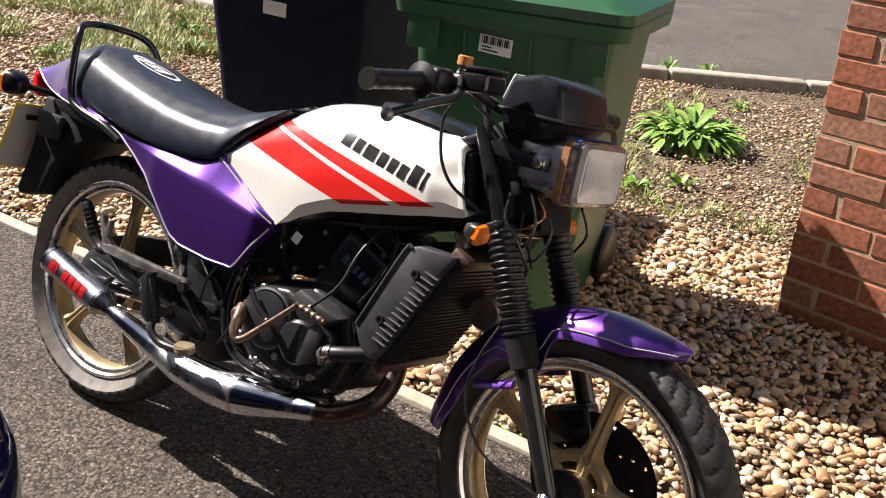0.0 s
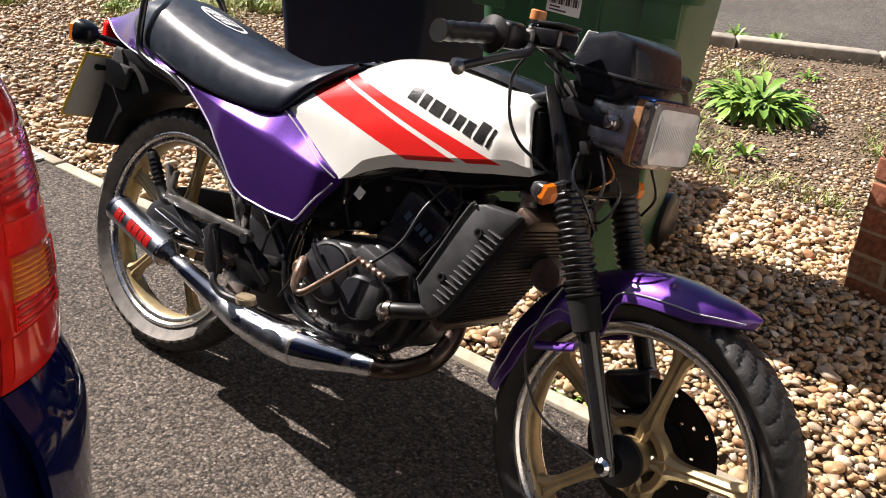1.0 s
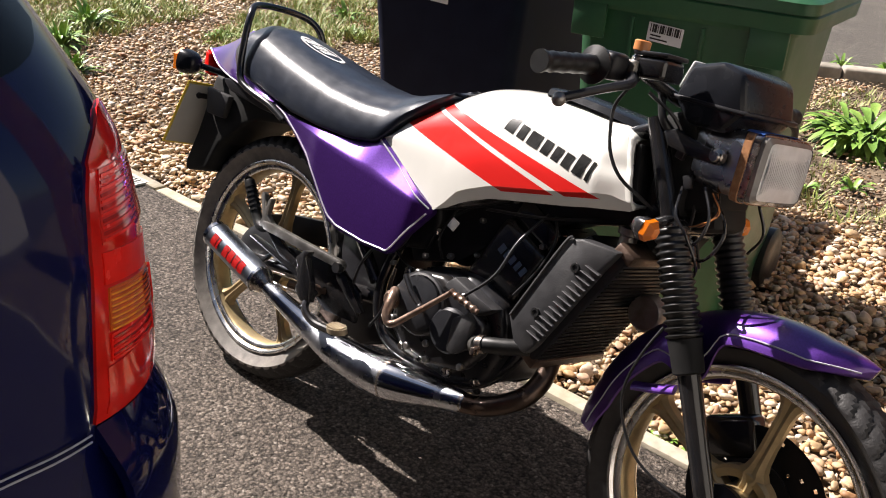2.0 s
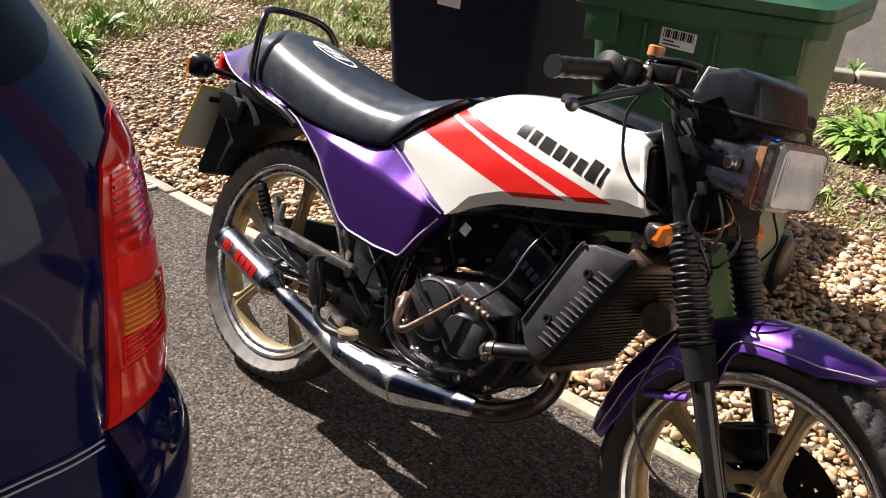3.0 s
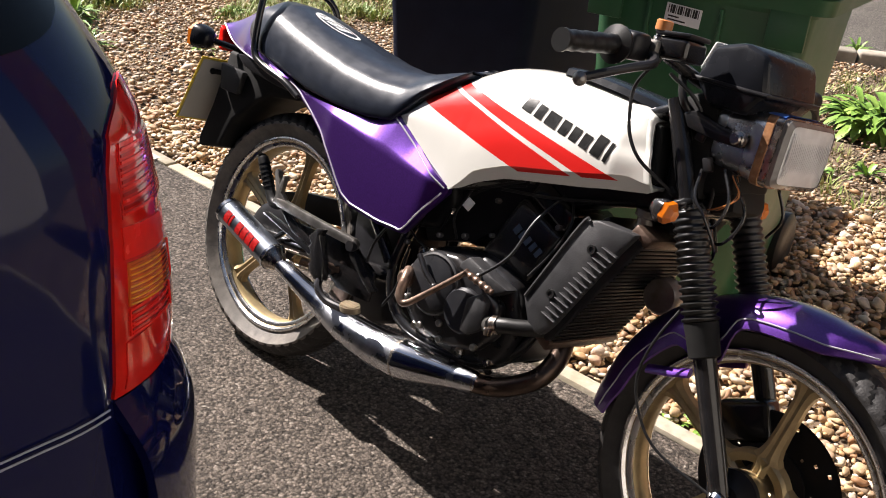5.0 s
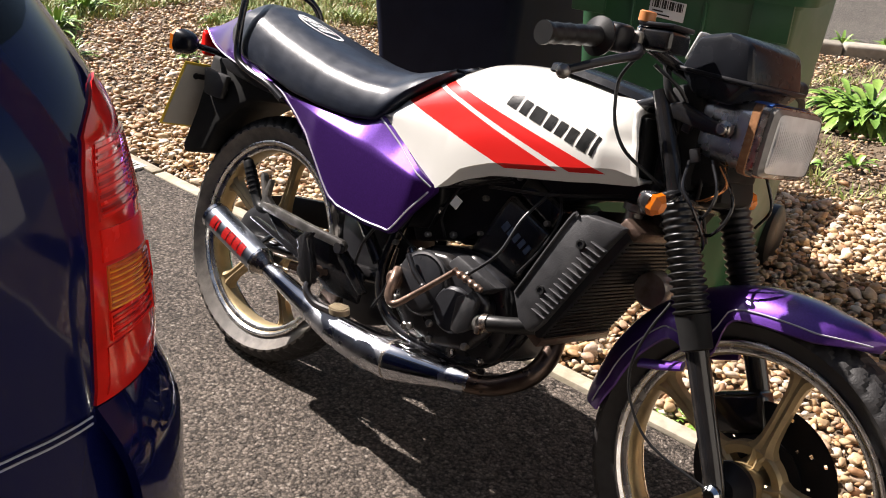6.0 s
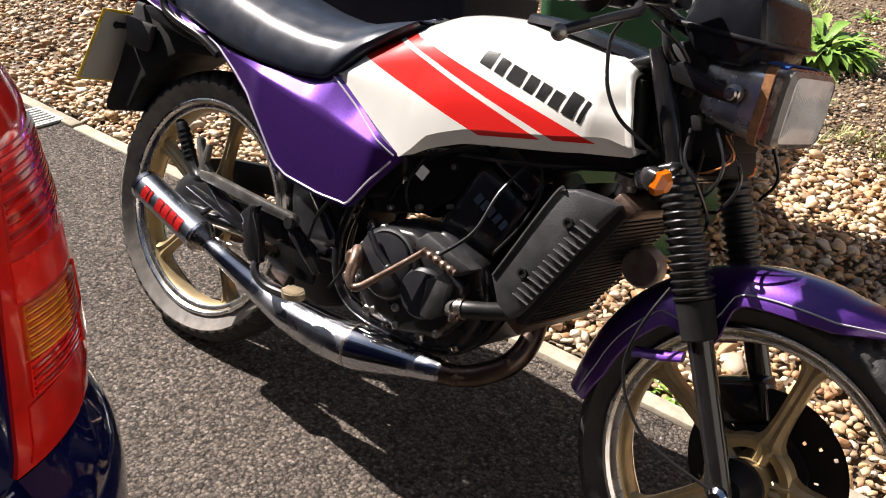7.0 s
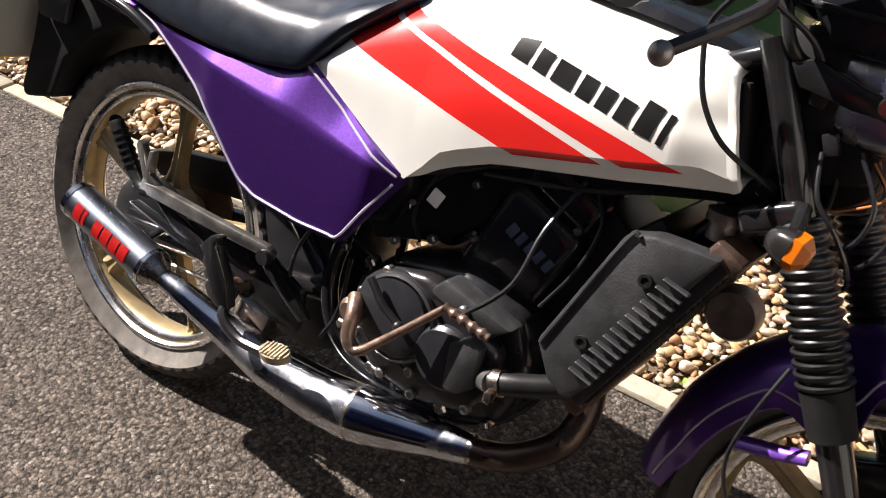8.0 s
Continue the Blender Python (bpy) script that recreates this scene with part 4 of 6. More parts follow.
def panel_y(x, z):
    zt, zc, zl = panel_rows(x)
    h = min(1.0, (zt - zl) / 0.10)
    if z > zc:
        k = (z - zc) / max(zt - zc, 0.001)
        return 0.134 + h * (0.024 - 0.030 * k * min(1.0, (zt - zc) / 0.045))
    k = (zc - z) / max(zc - zl, 0.001)
    return 0.134 + h * (0.024 - 0.008 * k * k)


for s in (-1, 1):
    bm = B()
    rings = []
    for k in range(58):
        x = 0.005 + 0.565 * k / 57
        zt, zc, zl = panel_rows(x)
        zs_ = [zt + (zc - zt) * j / 6 for j in range(7)] + [zc + (zl - zc) * j / 14 for j in range(1, 15)]
        outer = [Vector((x, s * panel_y(x, z), z)) for z in zs_]
        inner = [Vector((x, s * (panel_y(x, z) - 0.012), z)) for z in (zl, (zl + zc) / 2, zc, zt)]
        rings.append(outer + inner)
    skin(bm, rings)
    pan = part("side_panel", bm, M_PURPLE, bike, "metallic purple side panel with silver pinstripe", smooth=50)
    low = [(x, lerp(LOW, x)[0]) for x in [0.03 + 0.535 * k / 36 for k in range(37)]]
    top = [(x, lerp(TOP, x)[0]) for x in [0.565 - 0.183 * k / 10 for k in range(11)]]
    for name_, line_, side_ in (("low", low, 1), ("top", top, -1)):
        bm = B()
        pts = []
        for i, (x, z) in enumerate(line_):
            x0, z0 = line_[max(i - 1, 0)]
            x1, z1 = line_[min(i + 1, len(line_) - 1)]
            d_ = Vector((x1 - x0, z1 - z0)).normalized()
            n_ = Vector((-d_.y, d_.x)) * 0.007
            px, pz = x + n_.x, z + n_.y
            px = min(max(px, 0.02), 0.562)
            zt, zc, zl = panel_rows(px)
            pz = min(max(pz, zl + 0.003), zt - 0.003)
            pts.append((px, s * (panel_y(px, pz) + 0.001), pz))
        tube(bm, pts, 0.0020, n=6, per=2)
        part("pinstripe", bm, M_STRIPE, pan, "silver pinstripe")

# ---- seat ----
# x, lower edge, shoulder, crest, half width at the lower edge
SEAT = [(-0.215, 0.765, 0.800, 0.815, 0.085), (-0.20, 0.755, 0.822, 0.846, 0.104), (-0.16, 0.738, 0.833, 0.858, 0.124), (-0.10, 0.722, 0.832, 0.857, 0.137), (0.0, 0.705, 0.808, 0.836, 0.146), (0.10, 0.684, 0.786, 0.815, 0.149), (0.20, 0.675, 0.768, 0.797, 0.15),
        (0.30, 0.674, 0.760, 0.790, 0.147), (0.37, 0.684, 0.764, 0.797, 0.140), (0.43, 0.748, 0.792, 0.815, 0.131), (0.48, 0.790, 0.812, 0.829, 0.116), (0.51, 0.816, 0.829, 0.840, 0.090)]
bm = B()
rings = []
for k in range(61):
    x = -0.215 + 0.725 * k / 60
    lo, sh, cr, w = lerp(SEAT, x)
    half = [(0.0, lo + 0.006), (w - 0.03, lo + 0.002), (w - 0.004, lo), (w + 0.001, lo + 0.012), (w, lo + 0.4 * (sh - lo)), (w - 0.014, lo + 0.8 * (sh - lo)), (w - 0.035, sh), (w - 0.068, sh + 0.72 * (cr - sh)), (0.028, cr), (0.0, cr)]
    hs = spline(half, 3)
    rings.append([Vector((x, -y, z)) for y, z in hs] + [Vector((x, y, z)) for y, z in hs[-2:0:-1]])
skin(bm, rings)
seat = part("seat", bm, M_SEAT, bike, "black vinyl dual seat with a white printed emblem", smooth=60)
# white oval emblem on the seat's top
def seat_top(x, y):
    lo, sh, cr, w = lerp(SEAT, x)
    half = [(w - 0.014, lo + 0.8 * (sh - lo)), (w - 0.035, sh), (w - 0.068, sh + 0.72 * (cr - sh)), (0.028, cr), (0.0, cr)]
    sp = spline(half, 5)
    return float(np.interp(abs(y), [q[0] for q in sp][::-1], [q[1] for q in sp][::-1]))
def draped(bm, outline):
    f_ = bm.faces.new([bm.verts.new((x, y, seat_top(x, y) + 0.0015)) for x, y in outline])
    return f_
bm = B()
ring_o, ring_i = [], []
for k in range(40):
    a = 2 * math.pi * k / 40
    for lst, r in ((ring_o, 1.0), (ring_i, 0.86)):
        x, y = 0.022 + 0.080 * r * math.cos(a), -0.028 + 0.030 * r * math.sin(a)
        lst.append(bm.verts.new((x, y, seat_top(x, y) + 0.0016)))
for k in range(40):
    bm.faces.new((ring_o[k], ring_o[(k + 1) % 40], ring_i[(k + 1) % 40], ring_i[k]))
part("emblem_ring", bm, M_WHITEINK, seat, "white oval emblem ring")
for cx, ln in ((-0.022, 0.028), (0.014, 0.024), (0.046, 0.022)):
    bm = B()
    grid = {}
    for i in range(5):
        for j in range(5):
            x, y = cx - ln / 2 + ln * i / 4 + 0.004 * (j - 2), -0.028 - 0.015 + 0.030 * j / 4
            grid[i, j] = bm.verts.new((x, y, seat_top(x, y) + 0.0016))
    for i in range(4):
        for j in range(4):
            if (i, j) in ((1, 1), (2, 2)):
                continue
            bm.faces.new((grid[i, j], grid[i + 1, j], grid[i + 1, j + 1], grid[i, j + 1]))
    part("emblem_bar", bm, M_WHITEINK, seat)

bm = B()
prism(bm, [(-0.22, 0.70), (-0.10, 0.715), (0.1, 0.70), (0.36, 0.69), (0.36, 0.655), (0.1, 0.655), (-0.05, 0.66), (-0.18, 0.675)], -0.115, 0.115, 0.008)
part("seat_base", bm, M_PLASTIC, bike, "black seat base")

# ---- tail ----
TAIL = [(-0.372, 0.752, 0.766, 0.055), (-0.33, 0.732, 0.788, 0.066), (-0.27, 0.712, 0.818, 0.082), (-0.21, 0.705, 0.835, 0.104), (-0.14, 0.700, 0.80, 0.125), (-0.05, 0.690, 0.745, 0.138), (0.03, 0.684, 0.705, 0.145)]
bm = B()
rings = []
for k in range(25):
    x = -0.372 + 0.402 * k / 24
    lo, tp, w = lerp(TAIL, x)
    half = [(0.0, lo), (w - 0.012, lo), (w, lo + 0.006), (w - 0.004, lo + 0.35 * (tp - lo)), (w - 0.022, lo + 0.75 * (tp - lo)), (w - 0.05, tp - 0.002), (0.0, tp)]
    rings.append([Vector((x, -y, z)) for y, z in half] + [Vector((x, y, z)) for y, z in half[-2:0:-1]])
skin(bm, rings)
tail = part("tail_fairing", bm, M_PURPLE, bike, "metallic purple tail fairing", smooth=40)
for s in (-1, 1):
    bm = B()
    tube(bm, [(-0.37, s * 0.057, 0.757), (-0.30, s * 0.077, 0.726), (-0.2, s * 0.108, 0.709), (-0.08, s * 0.136, 0.698)], 0.002, n=6)
    part("pinstripe", bm, M_STRIPE, tail, "silver pinstripe")
bm = B()
prism(bm, [(-0.372, 0.752), (-0.352, 0.742), (-0.335, 0.69), (-0.352, 0.688), (-0.368, 0.70)], -0.07, 0.07, 0.006, 3)
part("tail_lamp", bm, M_REDLENS, bike, "red tail lamp")
# grab rail
bm = B()
tube(bm, [(0.09, -0.152, 0.660), (0.03, -0.153, 0.682), (-0.06, -0.152, 0.70), (-0.105, -0.149, 0.725), (-0.124, -0.143, 0.80), (-0.142, -0.128, 0.865), (-0.172, -0.092, 0.892), (-0.190, 0.0, 0.899), (-0.180, 0.078, 0.892), (-0.158, 0.112, 0.865), (-0.138, 0.132, 0.80), (-0.11, 0.148, 0.725), (-0.06, 0.152, 0.70), (0.03, 0.153, 0.682)], 0.0085, n=14)
part("grab_rail", bm, M_ENAMEL, bike, "black tubular grab rail")
# rear mudguard and plate
bm = B()
prism(bm, [(-0.30, 0.70), (0.06, 0.68), (0.0, 0.640), (-0.10, 0.625), (-0.155, 0.595), (-0.225, 0.53), (-0.255, 0.455), (-0.345, 0.432), (-0.352, 0.455), (-0.325, 0.55)], -0.075, 0.075, 0.01, 3)
part("rear_mudguard", bm, M_FIN, bike, "black plastic rear mudguard")
bm = B()
prism(bm, [(-0.30, 0.665), (-0.20, 0.66), (-0.21, 0.60), (-0.28, 0.60)], -0.095, -0.076, 0.006)
part("mudguard_bracket", bm, M_GREYPLASTIC, bike)
plate_m = Matrix.Translation((-0.375, 0, 0.575)) @ Matrix.Rotation(radians(19), 4, "Y")
bm = B()
box(bm, (0.003, 0.225, 0.175), plate_m, 0.001)
plate = part("number_plate", bm, M_PLATE, bike, "number plate seen from its plain grey back")
bm = B()
box(bm, (0.002, 0.237, 0.187), plate_m @ Matrix.Translation((-0.0028, 0, 0)), 0.0005)
part("plate_face", bm, M_YELLOW, plate, "yellow plate face")
bm = B()
lathe(bm, [(0.008, 0), (0.008, 0.006), (0, 0.006)], 12, plate_m @ Matrix.Translation((0.002, -0.075, 0.06)) @ Matrix.Rotation(radians(90), 4, "Y"))
box(bm, (0.004, 0.035, 0.014), plate_m @ Matrix.Translation((0.004, -0.06, 0.06)), 0.001)
part("bracket", bm, M_PLASTIC, plate)
# ---- exhaust ----
bm = B()
tube(bm, [(0.757, -0.110, 0.264, 0.0205), (0.70, -0.115, 0.254, 0.0262), (0.62, -0.122, 0.241, 0.0375), (0.580, -0.125, 0.2345, 0.0430), (0.560, -0.127, 0.231, 0.0436), (0.50, -0.130, 0.227, 0.0415), (0.40, -0.135, 0.231, 0.0345), (0.30, -0.141, 0.254, 0.0270), (0.215, -0.150, 0.277, 0.0205), (0.185, -0.154, 0.286, 0.0180), (0.16, -0.157, 0.291, 0.0150)], n=64, per=1)
exhaust = part("exhaust_chamber", bm, M_PIPE, bike, "smoked chrome expansion chamber with scuffs", smooth=9)
for x, z, r in ((0.570, 0.2325, 0.0440), (0.752, 0.263, 0.0215)):
    bm = B()
    yy = float(np.interp(x, [0.42, 0.535, 0.757], [-0.134, -0.129, -0.110]))
    tube(bm, [(x - 0.003, yy, z), (x + 0.003, yy, z + 0.0006)], r, n=32)
    part("weld_seam", bm, M_RUSTCHROME, exhaust)
bm = B()
tube(bm, [(0.745, -0.111, 0.260, 0.0205), (0.785, -0.107, 0.270, 0.020), (0.822, -0.100, 0.288, 0.0200), (0.858, -0.078, 0.319, 0.0200), (0.868, -0.050, 0.356, 0.0200), (0.860, -0.028, 0.395, 0.0195), (0.835, -0.01, 0.425, 0.0195), (0.80, 0.0, 0.445, 0.0195)], n=24)
part("header_pipe", bm, M_HEADER, exhaust, "rust-brown exhaust header pipe", smooth=60)
# silencer
a, b = Vector((-0.045, -0.16, 0.345)), Vector((0.172, -0.157, 0.290))
d = (b - a).normalized()
bm = B()
tube(bm, [tuple(a) + (0.0325,), tuple(b - d * 0.03) + (0.0325,)], n=36, per=1)
sil = part("silencer", bm, M_SILENCER, bike, "round steel silencer with red raised lettering bars", smooth=40)
for p, q, r0, r1 in ((a - d * 0.004, a + d * 0.006, 0.0338, 0.0338), (b - d * 0.034, b - d * 0.026, 0.0338, 0.0338), (b - d * 0.027, b + d * 0.002, 0.0325, 0.017)):
    bm = B()
    tube(bm, [tuple(p) + (r0,), tuple(q) + (r1,)], n=36, per=1)
    part("end_cap", bm, M_CHROME if r1 > 0.02 else M_RUSTCHROME, sil)
bm = B()
lathe(bm, [(0.0, 0.0), (0.024, 0.0), (0.031, 0.001)], 30, Matrix.Translation(a - d * 0.003) @ d.to_track_quat("Z", "Y").to_matrix().to_4x4())
part("outlet", bm, M_ENAMEL, sil)
side = Vector((0, -1, 0))
upv = d.cross(side)
if upv.z < 0:
    upv = -upv
for k in range(6):
    s0 = 0.028 + k * 0.0222
    wd = 0.0185 if k != 1 else 0.007
    bm = B()
    g = {}
    for i in range(3):
        for j in range(6):
            ang = radians(-14 + 50 * j / 5)
            p = a + d * (s0 + wd * i / 2 + (0.006 if k > 1 else 0)) + 0.0336 * (math.cos(ang) * side + math.sin(ang) * upv)
            g[i, j] = bm.verts.new(p)
    for i in range(2):
        for j in range(5):
            bm.faces.new((g[i, j], g[i + 1, j], g[i + 1, j + 1], g[i, j + 1]))
    bmesh.ops.solidify(bm, geom=bm.faces[:], thickness=0.001)
    part("lettering_bar", bm, M_REDINK, sil, "red lettering bar")
bm = B()
tube(bm, [(0.10, -0.125, 0.33), (0.13, -0.12, 0.355), (0.19, -0.115, 0.385)], 0.007)
part("silencer_stay", bm, M_ENAMEL, sil)

# ---- frame ----
FRAME = [[(0.955, 0, 0.80), (0.75, 0, 0.745), (0.55, 0, 0.66), (0.45, 0, 0.56)],
         [(0.985, 0, 0.72), (0.91, 0.03, 0.60), (0.83, 0.06, 0.45), (0.775, 0.08, 0.34), (0.71, 0.085, 0.285), (0.55, 0.09, 0.270), (0.47, 0.09, 0.29), (0.44, 0.09, 0.40), (0.47, 0.08, 0.54), (0.5, 0.05, 0.66)],
         [(0.985, 0, 0.72), (0.91, -0.03, 0.60), (0.83, -0.045, 0.45), (0.785, -0.065, 0.34), (0.72, -0.085, 0.290), (0.58, -0.095, 0.280), (0.49, -0.098, 0.31), (0.455, -0.098, 0.40), (0.48, -0.085, 0.54), (0.5, -0.05, 0.66)],
         [(0.56, -0.07, 0.66), (0.30, -0.10, 0.645), (0.0, -0.11, 0.68), (-0.2, -0.09, 0.70)], [(0.56, 0.07, 0.66), (0.30, 0.10, 0.645), (0.0, 0.11, 0.68), (-0.2, 0.09, 0.70)],
         [(0.44, -0.1, 0.40), (0.32, -0.105, 0.52), (0.15, -0.105, 0.66)], [(0.44, 0.1, 0.40), (0.32, 0.105, 0.52), (0.15, 0.105, 0.66)]]
for pts in FRAME:
    bm = B()
    tube(bm, pts, 0.0135, n=12)
    part("frame_tube", bm, M_ENAMEL, bike, "gloss black frame tube")
for s in (-1, 1):
    bm = B()
    tube(bm, [(0.45, s * 0.085, 0.365), (0.25, s * 0.088, 0.335), (0.02, s * 0.09, 0.307), (-0.04, s * 0.09, 0.302)], 0.017, n=12, flat=1.3)
    part("swing_arm", bm, M_ENAMEL, bike, "black swing arm")
bm = B()
tube(bm, [(0.30, 0, 0.36), (0.40, 0, 0.60)], 0.026, n=16)
part("rear_shock", bm, M_ENAMEL, bike)
bm = B()
tube(bm, [(0.30 + 0.1 * t / 60 + 0.033 * math.cos(t * 0.9), 0.033 * math.sin(t * 0.9), 0.38 + 0.2 * t / 60) for t in range(60)], 0.005, n=6, per=1)
part("shock_spring", bm, M_GREYPLASTIC, bike)

bm = B()
prism(bm, [(0.44, 0.52), (0.47, 0.68), (0.70, 0.735), (0.93, 0.80), (0.985, 0.79), (0.99, 0.70), (0.84, 0.66), (0.74, 0.61), (0.66, 0.555), (0.60, 0.50), (0.48, 0.46)], -0.05, 0.05, 0.008)
part("frame_gusset", bm, M_PLASTIC, bike, "black frame backbone and wiring")
# inner mudguard, enlarged to block light between rear wheel and engine
bm = B()
prism(bm, [(0.27, 0.42), (0.25, 0.60), (0.40, 0.64), (0.46, 0.42), (0.46, 0.26), (0.40, 0.235), (0.33, 0.24), (0.305, 0.32)], -0.058, 0.058, 0.01)
part("inner_mudguard", bm, M_PLASTIC, bike, "black inner mudguard, enlarged to block light ahead of the rear wheel")

# ---- footrests ----
bm = B()
prism(bm, [(0.372, 0.396), (0.378, 0.412), (0.366, 0.421), (0.24, 0.423), (0.12, 0.427), (0.092, 0.424), (0.10, 0.405), (0.24, 0.402), (0.35, 0.402)], -0.148, -0.132, 0.003)
hang = part("footrest_hanger", bm, M_ALLOY, bike, "bare alloy pillion footrest hanger")
for poly in ([(0.09, 0.412), (0.115, 0.41), (0.24, 0.366), (0.325, 0.345), (0.32, 0.328), (0.235, 0.348), (0.165, 0.362)], [(0.045, 0.372), (0.06, 0.38), (0.19, 0.365), (0.33, 0.328), (0.33, 0.315), (0.19, 0.345)], [(0.345, 0.40), (0.372, 0.40), (0.455, 0.335), (0.44, 0.325), (0.36, 0.375)]):
    bm = B()
    prism(bm, poly, -0.138, -0.124, 0.003)
    part("hanger_arm", bm, M_ENAMEL, hang)
bm = B()
prism(bm, [(0.17, 0.388), (0.345, 0.402), (0.43, 0.365), (0.43, 0.30), (0.335, 0.295), (0.25, 0.335), (0.19, 0.348)], -0.126, -0.114, 0.003)
part("hanger_plate", bm, M_ENAMEL, hang, "black painted mounting plate")
bm = B()
lathe(bm, [(0.006, -0.004), (0.0115, -0.004), (0.0115, 0.01), (0.006, 0.01)], 18, along_y(0.367, -0.146, 0.405))
part("bolt_eye", bm, M_CASE, hang)
bm = B()
pts = [(0.105, -0.135, 0.412, 0.010), (0.075, -0.132, 0.405, 0.013), (0.048, -0.130, 0.425, 0.0125), (-0.004, -0.128, 0.486, 0.013), (-0.010, -0.128, 0.494, 0.010)]
tube(bm, pts, n=14)
peg = part("pillion_footrest", bm, M_GRIP, bike, "folded black rubber pillion footrest")
for k in range(6):
    bm = B()
    c = Vector((0.040 - k * 0.0076, -0.130 + k * 0.0004, 0.434 + k * 0.0092))
    dd = Vector((-0.052, 0.002, 0.062)).normalized()
    tube(bm, [tuple(c - dd * 0.0022), tuple(c + dd * 0.0022)], 0.0145, n=14, per=1)
    part("rib", bm, M_GRIP, peg)
bm = B()
prism(bm, [(0.079, 0.408), (0.086, 0.43), (0.064, 0.478), (0.068, 0.488), (0.078, 0.482), (0.090, 0.452), (0.096, 0.478), (0.104, 0.480), (0.100, 0.44), (0.124, 0.426), (0.12, 0.410)], -0.146, -0.130, 0.003)
part("footrest_fork", bm, M_ALLOY, hang, "grey alloy footrest clevis")
# rider's footrest, folded up, and brake pedal
bm = B()
prism(bm, [(0.268, 0.392), (0.290, 0.417), (0.308, 0.420), (0.300, 0.404), (0.330, 0.36), (0.342, 0.315), (0.315, 0.310), (0.296, 0.322), (0.288, 0.336), (0.294, 0.345), (0.282, 0.352), (0.286, 0.362), (0.276, 0.370), (0.280, 0.380)], -0.185, -0.165, 0.004, 2)
fr = part("rider_footrest", bm, M_ENAMEL, bike, "worn black rubber rider footrest")
bm = B()
tube(bm, [(0.32, -0.10, 0.33), (0.31, -0.16, 0.335)], 0.013)
part("pivot", bm, M_RUST, fr)
bm = B()
box(bm, (0.05, 0.016, 0.085), pose(0.352, -0.115, 0.315, 0, 20, 0), 0.006)
part("footrest_plate", bm, M_RUST, bike, "rusty footrest mounting plate")
bm = B()
tube(bm, [(0.325, -0.155, 0.335, 0.008), (0.335, -0.185, 0.305, 0.0085), (0.375, -0.19, 0.285, 0.0085), (0.44, -0.19, 0.288, 0.0085)], n=10)
ped = part("brake_pedal", bm, M_ENAMEL, bike, "black brake pedal with serrated steel pad")
bm = B()
ring = [(0.026 * math.cos(a), 0.017 * math.sin(a)) for a in (2 * math.pi * k / 16 for k in range(16))]
m = pose(0.458, -0.20, 0.302, 18, -8, 0)
skin(bm, [[m @ Vector((x, y, -0.006)) for x, y in ring], [m @ Vector((x, y, 0.006)) for x, y in ring]])
pad = part("pedal_pad", bm, M_PAD, ped, "worn serrated pedal pad")
for k in range(7):
    bm = B()
    box(bm, (0.003, 0.028 if 0 < k < 6 else 0.02, 0.004), m @ pose(-0.019 + k * 0.0063, 0, 0.007))
    part("rib", bm, M_PAD, pad)

# ---- engine ----
eng = B()
prism(eng, [(0.50, 0.33), (0.50, 0.42), (0.56, 0.48), (0.68, 0.50), (0.77, 0.47), (0.80, 0.40), (0.78, 0.31), (0.70, 0.275), (0.56, 0.28)], -0.105, 0.12, 0.02, 3)
eng = part("engine", eng, M_CASE, bike, "grimy dark-painted single cylinder engine")
bm = B()
prism(bm, [(0.535, 0.35), (0.535, 0.43), (0.575, 0.475), (0.64, 0.485), (0.70, 0.465), (0.765, 0.43), (0.775, 0.37), (0.74, 0.325), (0.66, 0.305), (0.58, 0.315)], -0.14, -0.104, 0.012, 3)
part("clutch_cover", bm, M_CASE, eng, "dark ribbed side cover")
bm = B()
lathe(bm, [(0.062, -0.01), (0.062, 0.012), (0.057, 0.020), (0.048, 0.023), (0.0, 0.027)], 48, along_y(0.602, -0.132, 0.415))
part("round_cover", bm, M_COVER, eng, "round clutch cover")
bm = B()
lathe(bm, [(0.0585, 0.0145), (0.0625, 0.0125), (0.0635, 0.006), (0.0605, 0.008)], 48, along_y(0.612, -0.14, 0.415), closed=True)
part("cover_edge", bm, M_GREYPLASTIC, eng, "thin edge ring of the clutch cover")
bm = B()
tube(bm, [(0.572, -0.168, 0.462), (0.60, -0.172, 0.437), (0.628, -0.170, 0.418)], 0.006, n=10)
ball(bm, (0.630, -0.170, 0.416), (0.008, 0.008, 0.008))
part("clutch_arm", bm, M_CASE, eng, "dark clutch release arm")
bm = B()
lathe(bm, [(0.045, -0.01), (0.045, 0.010), (0.04, 0.016), (0.0, 0.016)], 36, along_y(0.694, -0.139, 0.392))
part("pump_cover", bm, M_COVER, eng, "oil pump cover")
bm = B()
prism(bm, [(0.706, 0.358), (0.703, 0.422), (0.733, 0.444), (0.750, 0.432), (0.751, 0.376), (0.726, 0.356)], -0.158, -0.139, 0.004)
part("cover_boss", bm, M_GREYPLASTIC, eng)
bm = B()
prism(bm, [(0.636, 0.459), (0.668, 0.494), (0.726, 0.478), (0.776, 0.465), (0.744, 0.440), (0.689, 0.448)], -0.140, -0.10, 0.006)
part("pump_housing", bm, M_GREYPLASTIC, eng, "grey cast pump housing")
